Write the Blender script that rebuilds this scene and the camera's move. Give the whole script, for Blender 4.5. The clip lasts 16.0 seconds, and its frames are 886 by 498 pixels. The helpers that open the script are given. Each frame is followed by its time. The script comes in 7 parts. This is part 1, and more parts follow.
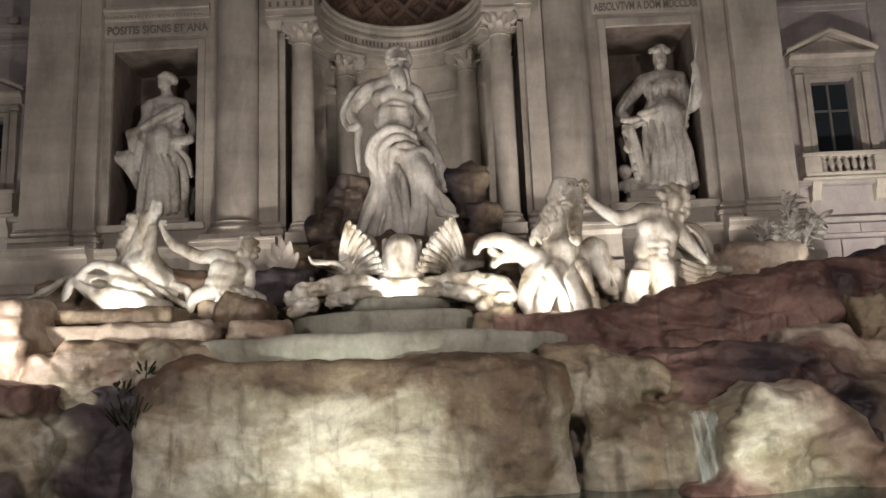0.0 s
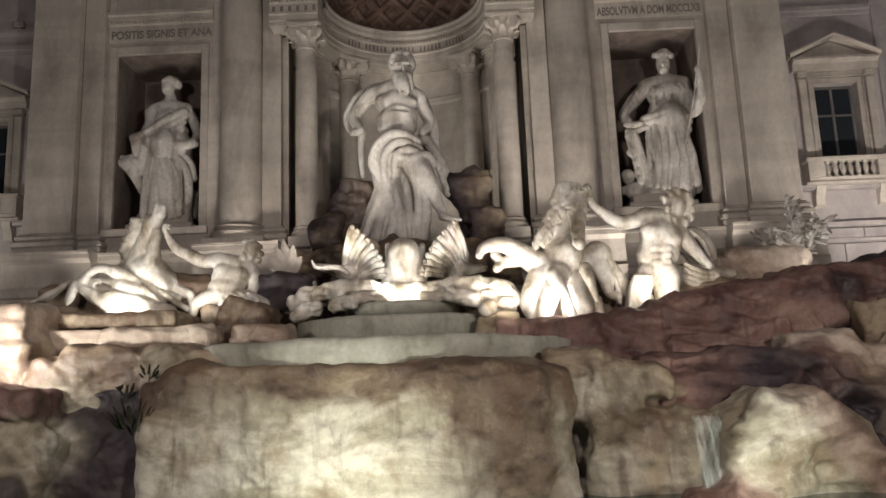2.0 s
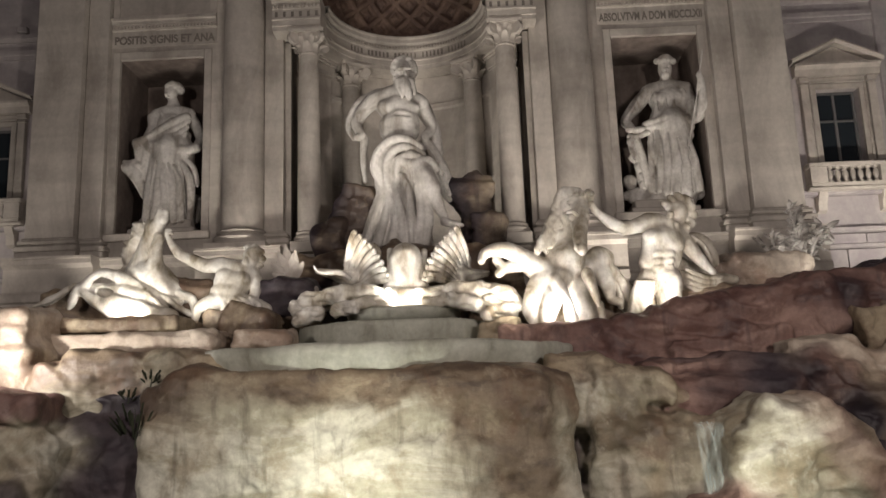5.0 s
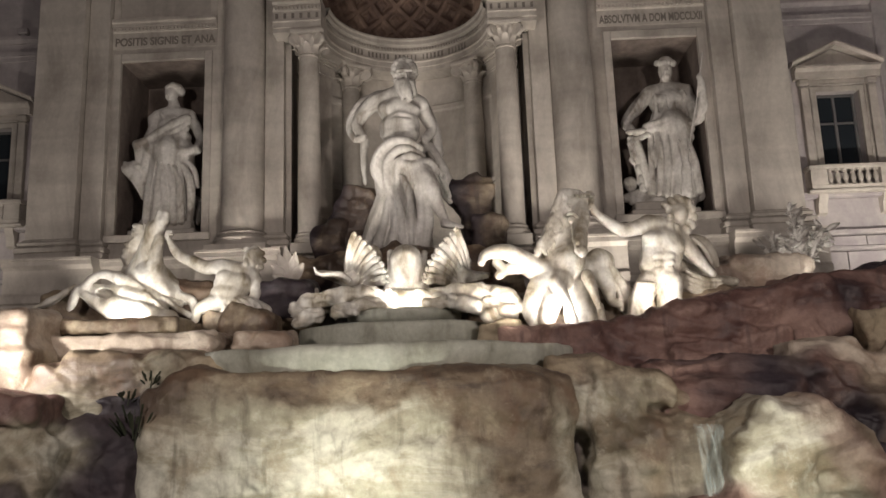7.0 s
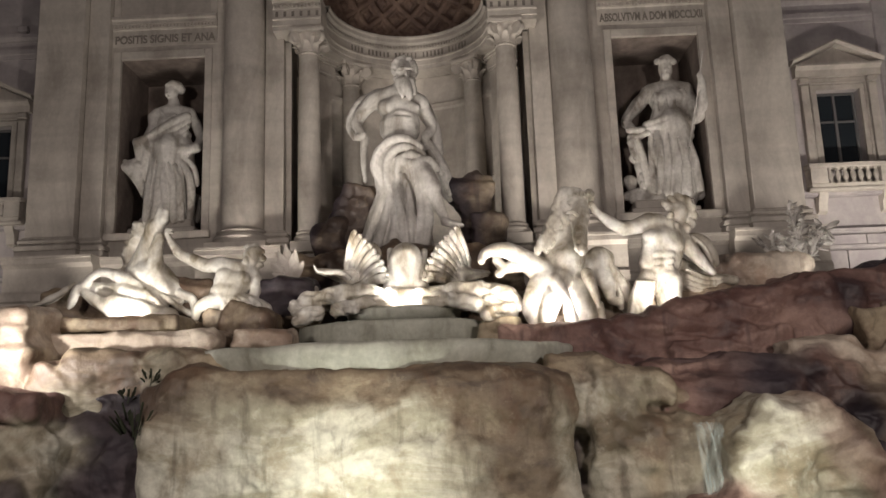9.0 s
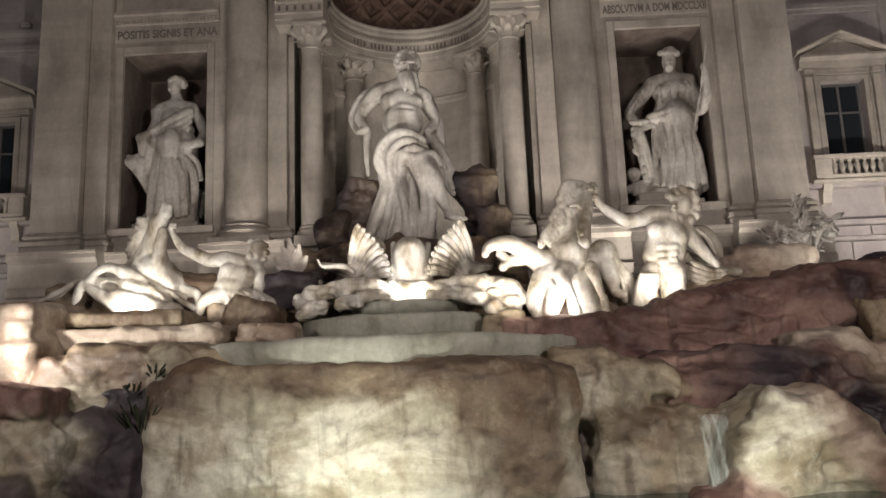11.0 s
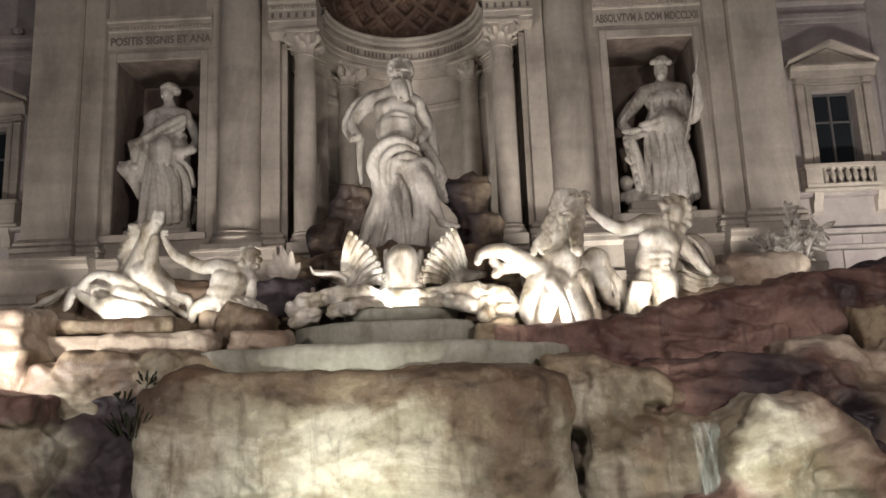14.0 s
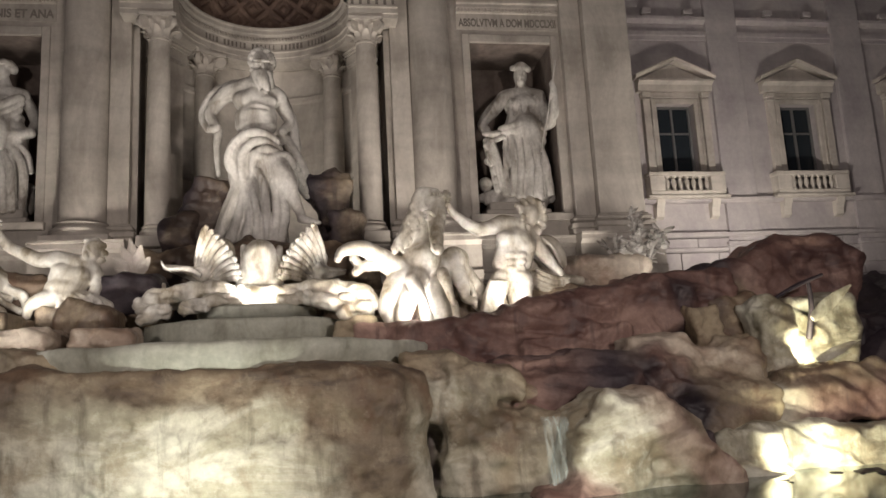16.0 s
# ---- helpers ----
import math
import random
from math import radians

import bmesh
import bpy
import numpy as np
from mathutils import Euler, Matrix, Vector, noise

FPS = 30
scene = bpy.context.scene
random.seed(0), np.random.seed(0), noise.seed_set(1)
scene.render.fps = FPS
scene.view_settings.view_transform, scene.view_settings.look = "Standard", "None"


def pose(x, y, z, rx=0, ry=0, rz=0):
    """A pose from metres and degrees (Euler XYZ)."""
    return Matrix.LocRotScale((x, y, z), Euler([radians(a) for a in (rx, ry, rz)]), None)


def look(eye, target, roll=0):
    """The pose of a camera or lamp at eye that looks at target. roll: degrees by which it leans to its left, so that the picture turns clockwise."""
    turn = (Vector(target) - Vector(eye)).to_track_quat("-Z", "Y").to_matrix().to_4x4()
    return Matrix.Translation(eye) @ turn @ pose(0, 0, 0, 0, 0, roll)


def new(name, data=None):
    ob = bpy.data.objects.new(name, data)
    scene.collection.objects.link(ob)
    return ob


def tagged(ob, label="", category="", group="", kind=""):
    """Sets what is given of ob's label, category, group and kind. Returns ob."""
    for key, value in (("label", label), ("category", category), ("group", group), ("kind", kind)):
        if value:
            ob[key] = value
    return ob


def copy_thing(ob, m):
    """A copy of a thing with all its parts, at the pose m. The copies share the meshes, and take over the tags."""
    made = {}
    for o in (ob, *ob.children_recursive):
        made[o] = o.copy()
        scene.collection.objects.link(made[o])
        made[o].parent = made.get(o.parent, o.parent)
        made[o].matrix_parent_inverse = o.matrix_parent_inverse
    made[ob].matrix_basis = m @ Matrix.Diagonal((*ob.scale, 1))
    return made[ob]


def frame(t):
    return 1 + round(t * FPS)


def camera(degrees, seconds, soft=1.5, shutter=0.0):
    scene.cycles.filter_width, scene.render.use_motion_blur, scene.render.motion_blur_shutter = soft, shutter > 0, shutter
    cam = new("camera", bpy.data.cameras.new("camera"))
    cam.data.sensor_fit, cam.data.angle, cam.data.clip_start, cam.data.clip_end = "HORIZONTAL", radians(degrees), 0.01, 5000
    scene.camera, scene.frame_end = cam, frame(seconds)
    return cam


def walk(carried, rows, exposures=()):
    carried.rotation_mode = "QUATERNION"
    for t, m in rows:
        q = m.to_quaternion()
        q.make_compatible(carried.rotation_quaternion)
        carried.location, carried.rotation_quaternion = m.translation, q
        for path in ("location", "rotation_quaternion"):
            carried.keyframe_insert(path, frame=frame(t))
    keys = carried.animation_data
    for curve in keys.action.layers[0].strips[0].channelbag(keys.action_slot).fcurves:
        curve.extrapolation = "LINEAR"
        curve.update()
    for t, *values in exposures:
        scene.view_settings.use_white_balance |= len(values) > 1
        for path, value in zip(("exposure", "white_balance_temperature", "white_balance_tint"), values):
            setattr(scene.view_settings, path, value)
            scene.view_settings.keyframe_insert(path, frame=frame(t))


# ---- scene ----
cam = camera(58.65, 16.0, soft=1.6)
# seconds, turn to the left, tilt up, lean: a hand-held camera on one spot
EYE = (1.78, 0.0, 1.6)
TURNS = (
    (0.0, 1.55, 10.19, 2.27),
    (0.5, 1.52, 10.08, 2.38),
    (1.0, 1.46, 10.22, 2.42),
    (1.5, 1.62, 10.35, 2.23),
    (2.0, 1.76, 10.51, 2.18),
    (2.5, 2.05, 10.75, 2.18),
    (3.0, 2.12, 10.78, 2.16),
    (3.5, 2.00, 10.69, 2.08),
    (4.0, 1.84, 10.76, 2.09),
    (6.5, 1.96, 10.98, 2.03),
    (7.0, 1.88, 11.02, 2.00),
    (7.5, 1.84, 11.07, 1.93),
    (8.0, 1.85, 11.12, 1.94),
    (8.5, 1.96, 10.91, 1.89),
    (9.0, 1.87, 10.89, 1.96),
    (9.5, 2.04, 10.66, 1.89),
    (12.0, 2.19, 10.42, 2.31),
    (12.5, 2.18, 10.67, 2.19),
    (13.0, 2.09, 11.05, 2.29),
    (13.5, 2.15, 11.06, 2.25),
    (14.0, 1.64, 10.96, 2.15),
    (14.5, -0.20, 10.83, 2.42),
    (15.0, -3.15, 10.68, 2.49),
    (15.5, -6.59, 10.50, 2.81),
    (16.0, -8.48, 10.34, 2.98),
)
walk(cam, [(t, pose(*EYE, 90 + up, lean, turn)) for t, turn, up, lean in TURNS],
     exposures=((0.0, -0.06), (2.0, -0.04), (4.0, -0.03), (9.0, 0.0), (12.5, -0.05), (14.5, 0.03), (16.0, 0.04)))

# ---- night sky and floodlights ----
world = bpy.data.worlds.new("night")
scene.world = world
world.use_nodes = True
wbg = world.node_tree.nodes["Background"]
wbg.inputs[0].default_value = (0.62, 0.52, 0.62, 1)
wbg.inputs[1].default_value = 0.035
scene.view_settings.exposure = 0.0
WARM = (1.0, 0.895, 0.79)
PALE = (1.0, 0.94, 0.87)
GREEN = (1.0, 0.975, 0.82)
YELLOW = (1.0, 0.93, 0.66)


def flood(at, to, watts, degrees=90, colour=WARM, size=0.25, blend=0.9):
    lamp = bpy.data.lights.new("floodlight", "SPOT")
    lamp.energy, lamp.color, lamp.spot_size, lamp.spot_blend = watts, colour, radians(degrees), blend
    lamp.shadow_soft_size = size
    ob = new("floodlight", lamp)
    ob.matrix_world = look(at, to)
    return ob


# unseen fill discs beside the camera, added for the square's street and shop lamps
for x, y, w in ((-8.0, 0.5, 860), (11.0, -0.5, 1350)):
    la = bpy.data.lights.new("square_fill", "AREA")
    la.energy, la.color, la.shape, la.size = w, (1.0, 0.86, 0.78), "DISK", 1.5
    new("square_fill", la).matrix_world = look((x, y, 6.5), (x * 0.3, 18.0, 3.0))
# floods hidden behind the sculptures that wash the facade
flood((-10.4, 24.9, 4.2), (-10.2, 27, 17.5), 260, 80)
flood((-7.6, 24.9, 4.2), (-7.8, 27, 17.5), 290, 80)
flood((10.4, 24.6, 4.6), (10.2, 27, 17.5), 520, 76)
flood((6.9, 24.6, 4.2), (7.0, 27, 17.5), 700, 80)
flood((-5.2, 23.6, 4.7), (-5.2, 27, 15.5), 600, 85)
flood((4.9, 23.4, 4.7), (5.2, 27, 15.5), 800, 85)
flood((-2.7, 17.3, 3.3), (-0.2, 25, 11.0), 2300, 42)
flood((3.0, 17.9, 3.15), (1.0, 27, 11.5), 900, 62)
flood((-1.9, 26.4, 7.3), (1.8, 30.5, 12.2), 620, 95)
flood((16.0, 23.0, 4.8), (18.5, 28.5, 12.0), 1600, 130)
flood((11.3, 20.4, 4.55), (10.9, 21.7, 5.8), 28, 120, PALE, 0.1)
flood((-16.0, 23.0, 4.8), (-17.5, 28.5, 12.0), 480, 130)
# lamps at the foot of the sculptures
flood((0.15, 19.55, 4.16), (0.15, 21.0, 4.95), 170, 160, PALE, 0.12)
flood((3.93, 18.75, 3.47), (4.34, 20.00, 4.46), 230, 140, PALE, 0.15)
flood((6.45, 18.75, 3.84), (6.82, 20.00, 4.65), 190, 140, PALE, 0.15)
flood((-6.59, 19.10, 3.91), (-6.86, 19.90, 4.29), 170, 150, PALE, 0.10)
# lamps under the pool in front of the rocks
flood((-0.45, 13.1, -0.36), (-0.4, 15.6, 0.5), 500, 135, GREEN, 0.2)
flood((7.0, 13.0, -0.35), (7.3, 15.4, 1.0), 240, 120, GREEN, 0.2)
flood((-7.93, 14.60, 2.74), (-6.33, 17.60, 3.42), 900, 92, PALE, 0.1)
# unseen lamp added to brighten the left sea-god
flood((-4.95, 19.10, 3.95), (-4.40, 20.40, 4.90), 70, 120, PALE, 0.08)
flood((4.32, 19.62, 3.63), (4.36, 20.20, 4.27), 120, 160, PALE, 0.06)
# lamps among the rocks beyond the seahorse
flood((13.04, 17.45, 2.02), (13.56, 18.20, 2.67), 400, 160, YELLOW, 0.08)
flood((11.23, 15.50, -0.26), (11.85, 16.40, 0.18), 170, 160, YELLOW, 0.1)
flood((12.50, 15.50, -0.29), (13.20, 16.40, 0.10), 190, 160, YELLOW, 0.1)

# ---- materials ----


def nodes(name, rough=0.7):
    m = bpy.data.materials.new(name)
    m.use_nodes = True
    n = m.node_tree.nodes
    b = n["Principled BSDF"]
    b.inputs["Roughness"].default_value = rough
    return m, n, m.node_tree.links, b


def stone(name, c0, c1, c2, scale=0.6, rough=0.75, bump=0.02, grain=9.0, streak=1.0, lo=0.36, hi=0.66, bdist=0.06, fine=(0.76, 1.14), courses=0.0):
    """Stone with large soft stains, streaks that run down it, and fine grain."""
    m, n, l, b = nodes(name, rough)
    tc = n.new("ShaderNodeTexCoord")
    mp = n.new("ShaderNodeMapping")
    mp.inputs["Scale"].default_value = (1, 1, 1 / streak)
    l.new(tc.outputs["Object"], mp.inputs[0])
    a = n.new("ShaderNodeTexNoise")
    a.inputs["Scale"].default_value, a.inputs["Detail"].default_value = scale, 6
    a.inputs["Roughness"].default_value = 0.62
    a.inputs["Distortion"].default_value = 0.6
    l.new(mp.outputs[0], a.inputs["Vector"])
    r = n.new("ShaderNodeValToRGB")
    r.color_ramp.elements[0].position, r.color_ramp.elements[0].color = lo, (*c0, 1)
    r.color_ramp.elements[1].position, r.color_ramp.elements[1].color = hi, (*c2, 1)
    e = r.color_ramp.elements.new((lo + hi) / 2)
    e.color = (*c1, 1)
    l.new(a.outputs["Fac"], r.inputs[0])
    g = n.new("ShaderNodeTexNoise")
    g.inputs["Scale"].default_value, g.inputs["Detail"].default_value = grain, 8
    g.inputs["Roughness"].default_value = 0.7
    l.new(tc.outputs["Object"], g.inputs["Vector"])
    gr = n.new("ShaderNodeMapRange")
    gr.inputs[1].default_value, gr.inputs[2].default_value = 0.3, 0.7
    gr.inputs[3].default_value, gr.inputs[4].default_value = fine
    l.new(g.outputs["Fac"], gr.inputs[0])
    mx = n.new("ShaderNodeMix")
    mx.data_type, mx.blend_type = "RGBA", "MULTIPLY"
    mx.inputs[0].default_value = 1.0
    l.new(r.outputs[0], mx.inputs[6])
    l.new(gr.outputs[0], mx.inputs[7])
    if courses:
        cm = n.new("ShaderNodeMapping")
        cm.inputs["Scale"].default_value = (0.12, 0.12, 1.5)
        geo = n.new("ShaderNodeNewGeometry")
        l.new(geo.outputs["Position"], cm.inputs[0])
        ct = n.new("ShaderNodeTexNoise")
        ct.inputs["Scale"].default_value, ct.inputs["Detail"].default_value = 1.0, 3
        l.new(cm.outputs[0], ct.inputs["Vector"])
        cr = n.new("ShaderNodeMapRange")
        cr.inputs[1].default_value, cr.inputs[2].default_value = 0.35, 0.65
        cr.inputs[3].default_value, cr.inputs[4].default_value = 1 - courses, 1 + courses
        l.new(ct.outputs["Fac"], cr.inputs[0])
        cx = n.new("ShaderNodeMix")
        cx.data_type, cx.blend_type = "RGBA", "MULTIPLY"
        cx.inputs[0].default_value = 1.0
        l.new(mx.outputs[2], cx.inputs[6])
        l.new(cr.outputs[0], cx.inputs[7])
        mx = cx
    info = n.new("ShaderNodeObjectInfo")
    ir = n.new("ShaderNodeMapRange")
    ir.inputs[3].default_value, ir.inputs[4].default_value = 0.9, 1.08
    l.new(info.outputs["Random"], ir.inputs[0])
    m2 = n.new("ShaderNodeMix")
    m2.data_type, m2.blend_type = "RGBA", "MULTIPLY"
    m2.inputs[0].default_value = 1.0
    l.new(mx.outputs[2], m2.inputs[6])
    l.new(ir.outputs[0], m2.inputs[7])
    l.new(m2.outputs[2], b.inputs["Base Color"])
    bp = n.new("ShaderNodeBump")
    bp.inputs["Strength"].default_value, bp.inputs["Distance"].default_value = min(1.0, bump * 20), bdist
    l.new(g.outputs["Fac"], bp.inputs["Height"])
    l.new(bp.outputs[0], b.inputs["Normal"])
    rr = n.new("ShaderNodeMapRange")
    rr.inputs[3].default_value, rr.inputs[4].default_value = rough - 0.15, rough + 0.15
    l.new(a.outputs["Fac"], rr.inputs[0])
    l.new(rr.outputs[0], b.inputs["Roughness"])
    return m


def plain(name, c, rough=0.5, metal=0.0):
    m, n, l, b = nodes(name, rough)
    t = n.new("ShaderNodeTexNoise")
    t.inputs["Scale"].default_value = 14
    r = n.new("ShaderNodeValToRGB")
    r.color_ramp.elements[0].color = (*[v * 0.8 for v in c], 1)
    r.color_ramp.elements[1].color = (*[min(1, v * 1.15) for v in c], 1)
    l.new(t.outputs["Fac"], r.inputs[0])
    l.new(r.outputs[0], b.inputs["Base Color"])
    b.inputs["Metallic"].default_value = metal
    return m


TRAV = stone("travertine", (0.34, 0.31, 0.275), (0.48, 0.445, 0.40), (0.56, 0.525, 0.47), 0.5, 0.8, 0.004, 5.0, 2.2, fine=(0.88, 1.08), courses=0.10)
PLAST = stone("grey_plaster", (0.34, 0.31, 0.32), (0.42, 0.39, 0.39), (0.50, 0.46, 0.45), 0.45, 0.85, 0.004, 5.0, 2.0, fine=(0.88, 1.08), courses=0.07)
MARBLE = stone("marble", (0.30, 0.27, 0.235), (0.56, 0.54, 0.50), (0.72, 0.70, 0.66), 1.5, 0.6, 0.008, 7.0, 2.6, lo=0.34, hi=0.60)
WETMARBLE = stone("wet_marble", (0.22, 0.18, 0.12), (0.52, 0.48, 0.40), (0.72, 0.70, 0.64), 1.5, 0.5, 0.01, 6.0, 1.8, lo=0.34, hi=0.60)


def rock_material(name, kinds, scale=0.42, lo=0.36, hi=0.66, rough=0.62):
    """Fountain rock: drifting patches of crust and bare stone, dark seams and fine pitting, in one run over neighbouring rocks."""
    m, n, l, b = nodes(name, rough)
    geo = n.new("ShaderNodeNewGeometry")
    mp = n.new("ShaderNodeMapping")
    mp.inputs["Rotation"].default_value = (0, radians(24), 0)
    mp.inputs["Scale"].default_value = (0.75, 1.0, 1.5)
    l.new(geo.outputs["Position"], mp.inputs[0])

    def tex(sc, detail, rg, dist=0.0, vec=None):
        t = n.new("ShaderNodeTexNoise")
        t.inputs["Scale"].default_value, t.inputs["Detail"].default_value = sc, detail
        t.inputs["Roughness"].default_value, t.inputs["Distortion"].default_value = rg, dist
        l.new(vec or mp.outputs[0], t.inputs["Vector"])
        return t.outputs["Fac"]

    def mix(kind, fac, a, c):
        x = n.new("ShaderNodeMix")
        x.data_type, x.blend_type = "RGBA", kind
        if isinstance(fac, float):
            x.inputs[0].default_value = fac
        else:
            l.new(fac, x.inputs[0])
        for k, v in ((6, a), (7, c)):
            if isinstance(v, tuple):
                x.inputs[k].default_value = (*v, 1)
            else:
                l.new(v, x.inputs[k])
        return x.outputs[2]

    def span(v, a, c, d, e):
        r = n.new("ShaderNodeMapRange")
        r.interpolation_type = "SMOOTHSTEP"
        for k, q in enumerate((a, c, d, e)):
            r.inputs[k + 1].default_value = q
        l.new(v, r.inputs[0])
        return r.outputs[0]

    # one palette, or several that the mesh's own "kind" of stone blends
    pale, mid, dark, wet, stain = kinds[0]
    if len(kinds) > 1:
        at = n.new("ShaderNodeAttribute")
        at.attribute_name = "kind"
        sep = n.new("ShaderNodeSeparateColor")
        l.new(at.outputs["Color"], sep.inputs[0])
        fac = (sep.outputs[0], sep.outputs[1], sep.outputs[2], at.outputs["Alpha"])
        tones = []
        for role in range(5):
            c = kinds[0][role]
            for f, kind in zip(fac, kinds[1:]):
                c = mix("MIX", f, c, kind[role])
            tones.append(c)
        pale, mid, dark, wet, stain = tones
    big = tex(scale, 8, 0.62, 0.7)
    base = mix("MIX", span(big, lo, (lo + hi) / 2, 0.0, 1.0), dark, mid)
    base = mix("MIX", span(big, (lo + hi) / 2, hi, 0.0, 1.0), base, pale)
    blot = span(tex(0.85, 8, 0.66, 0.5, geo.outputs["Position"]), 0.48, 0.66, 0.0, 0.65)
    col = mix("MIX", blot, base, stain)
    spot = span(tex(2.6, 6, 0.7, 0.3, geo.outputs["Position"]), 0.54, 0.66, 0.0, 0.4)
    col = mix("MIX", spot, col, pale)
    # wet dark runs down the faces
    run = n.new("ShaderNodeMapping")
    run.inputs["Scale"].default_value = (2.4, 2.4, 0.35)
    l.new(geo.outputs["Position"], run.inputs[0])
    col = mix("MIX", span(tex(1.0, 5, 0.6, 0.4, run.outputs[0]), 0.52, 0.70, 0.0, 0.6), col, wet)
    # seams
    wob = n.new("ShaderNodeTexNoise")
    wob.inputs["Scale"].default_value, wob.inputs["Detail"].default_value = 1.1, 4
    l.new(mp.outputs[0], wob.inputs["Vector"])
    add = n.new("ShaderNodeVectorMath")
    add.operation = "MULTIPLY_ADD"
    add.inputs[1].default_value = (1.4, 1.4, 1.4)
    l.new(wob.outputs["Color"], add.inputs[0])
    l.new(mp.outputs[0], add.inputs[2])
    vor = n.new("ShaderNodeTexVoronoi")
    vor.feature = "DISTANCE_TO_EDGE"
    vor.inputs["Scale"].default_value = 0.4
    l.new(add.outputs[0], vor.inputs["Vector"])
    seam = span(vor.outputs["Distance"], 0.0, 0.07, 0.16, 0.0)
    col = mix("MIX", seam, col, wet)
    fine = tex(7.0, 9, 0.72, 0.0, geo.outputs["Position"])
    col = mix("MULTIPLY", 1.0, col, mix("MIX", span(fine, 0.32, 0.68, 0.0, 1.0), (0.86, 0.855, 0.85), (1.08, 1.08, 1.08)))
    l.new(col, b.inputs["Base Color"])
    bp = n.new("ShaderNodeBump")
    bp.inputs["Strength"].default_value, bp.inputs["Distance"].default_value = 0.8, 0.06
    l.new(tex(3.0, 9, 0.66, 0.0, geo.outputs["Position"]), bp.inputs["Height"])
    b2 = n.new("ShaderNodeBump")
    b2.inputs["Strength"].default_value, b2.inputs["Distance"].default_value = 0.6, 0.05
    b2.invert = True
    l.new(seam, b2.inputs["Height"])
    l.new(bp.outputs[0], b2.inputs["Normal"])
    l.new(b2.outputs[0], b.inputs["Normal"])
    l.new(span(big, 0.3, 0.7, rough - 0.2, rough + 0.15), b.inputs["Roughness"])
    return m


BROWN = ((0.36, 0.30, 0.21), (0.205, 0.155, 0.105), (0.105, 0.075, 0.055), (0.085, 0.062, 0.048), (0.15, 0.085, 0.055))
LIME = ((0.62, 0.61, 0.52), (0.41, 0.39, 0.30), (0.20, 0.175, 0.12), (0.14, 0.12, 0.085), (0.27, 0.215, 0.14))
RED = ((0.33, 0.22, 0.185), (0.20, 0.118, 0.10), (0.095, 0.052, 0.048), (0.07, 0.04, 0.04), (0.135, 0.068, 0.056))
# near-black stone; in hollows and gaps its colour also holds the shade
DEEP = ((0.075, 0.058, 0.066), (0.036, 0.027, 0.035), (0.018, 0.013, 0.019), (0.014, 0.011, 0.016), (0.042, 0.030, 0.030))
BLEACHED = ((0.58, 0.51, 0.42), (0.44, 0.365, 0.29), (0.28, 0.215, 0.17), (0.24, 0.18, 0.145), (0.30, 0.21, 0.15))
STONES = (BROWN, LIME, RED, DEEP, BLEACHED)
CRAG = rock_material("fountain_rock", STONES, lo=0.40, hi=0.60)
SLAB = rock_material("pale_slab", (BLEACHED,), 0.6)
CREAM = rock_material("lime_crusted_stone", (LIME,))
DARKROCK = rock_material("shade_dark_wet_stone", (DEEP,), rough=0.55)
RIM = stone("wet_basin_stone", (0.32, 0.32, 0.26), (0.48, 0.49, 0.42), (0.58, 0.59, 0.52), 0.8, 0.45, 0.02, 5.0, 2.0)
INK = plain("dark_letters", (0.19, 0.17, 0.15), 0.7)
WOOD = plain("dark_window_wood", (0.12, 0.12, 0.12), 0.6)
LEAFG = plain("dark_leaf", (0.04, 0.05, 0.03), 0.7)
# dark tone stands in for the shade inside the square niches
NICHE = stone("niche_shade_plaster", (0.13, 0.105, 0.09), (0.19, 0.155, 0.135), (0.25, 0.21, 0.18), 0.7, 0.85, 0.006, 5.0, 2.0)
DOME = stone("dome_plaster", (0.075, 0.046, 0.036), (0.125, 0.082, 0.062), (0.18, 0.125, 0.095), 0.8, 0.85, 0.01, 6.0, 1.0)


def glass(name, c, rough, trans=0.0):
    m, n, l, b = nodes(name, rough)
    b.inputs["Base Color"].default_value = (*c, 1)
    b.inputs["Transmission Weight"].default_value = trans
    b.inputs["IOR"].default_value = 1.33
    return m


GLASS = glass("window_glass", (0.02, 0.025, 0.03), 0.08)


def water_material(name, scale, strength, white):
    m, n, l, b = nodes(name, 0.06)
    b.inputs["Base Color"].default_value = (*white, 1)
    b.inputs["IOR"].default_value = 1.33
    t = n.new("ShaderNodeTexNoise")
    t.inputs["Scale"].default_value, t.inputs["Detail"].default_value = scale, 4
    bp = n.new("ShaderNodeBump")
    bp.inputs["Strength"].default_value, bp.inputs["Distance"].default_value = strength, 0.05
    l.new(t.outputs["Fac"], bp.inputs["Height"])
    l.new(bp.outputs[0], b.inputs["Normal"])
    return m, n, l, b


POOL = water_material("pool_water", 3.0, 0.5, (0.03, 0.06, 0.05))[0]


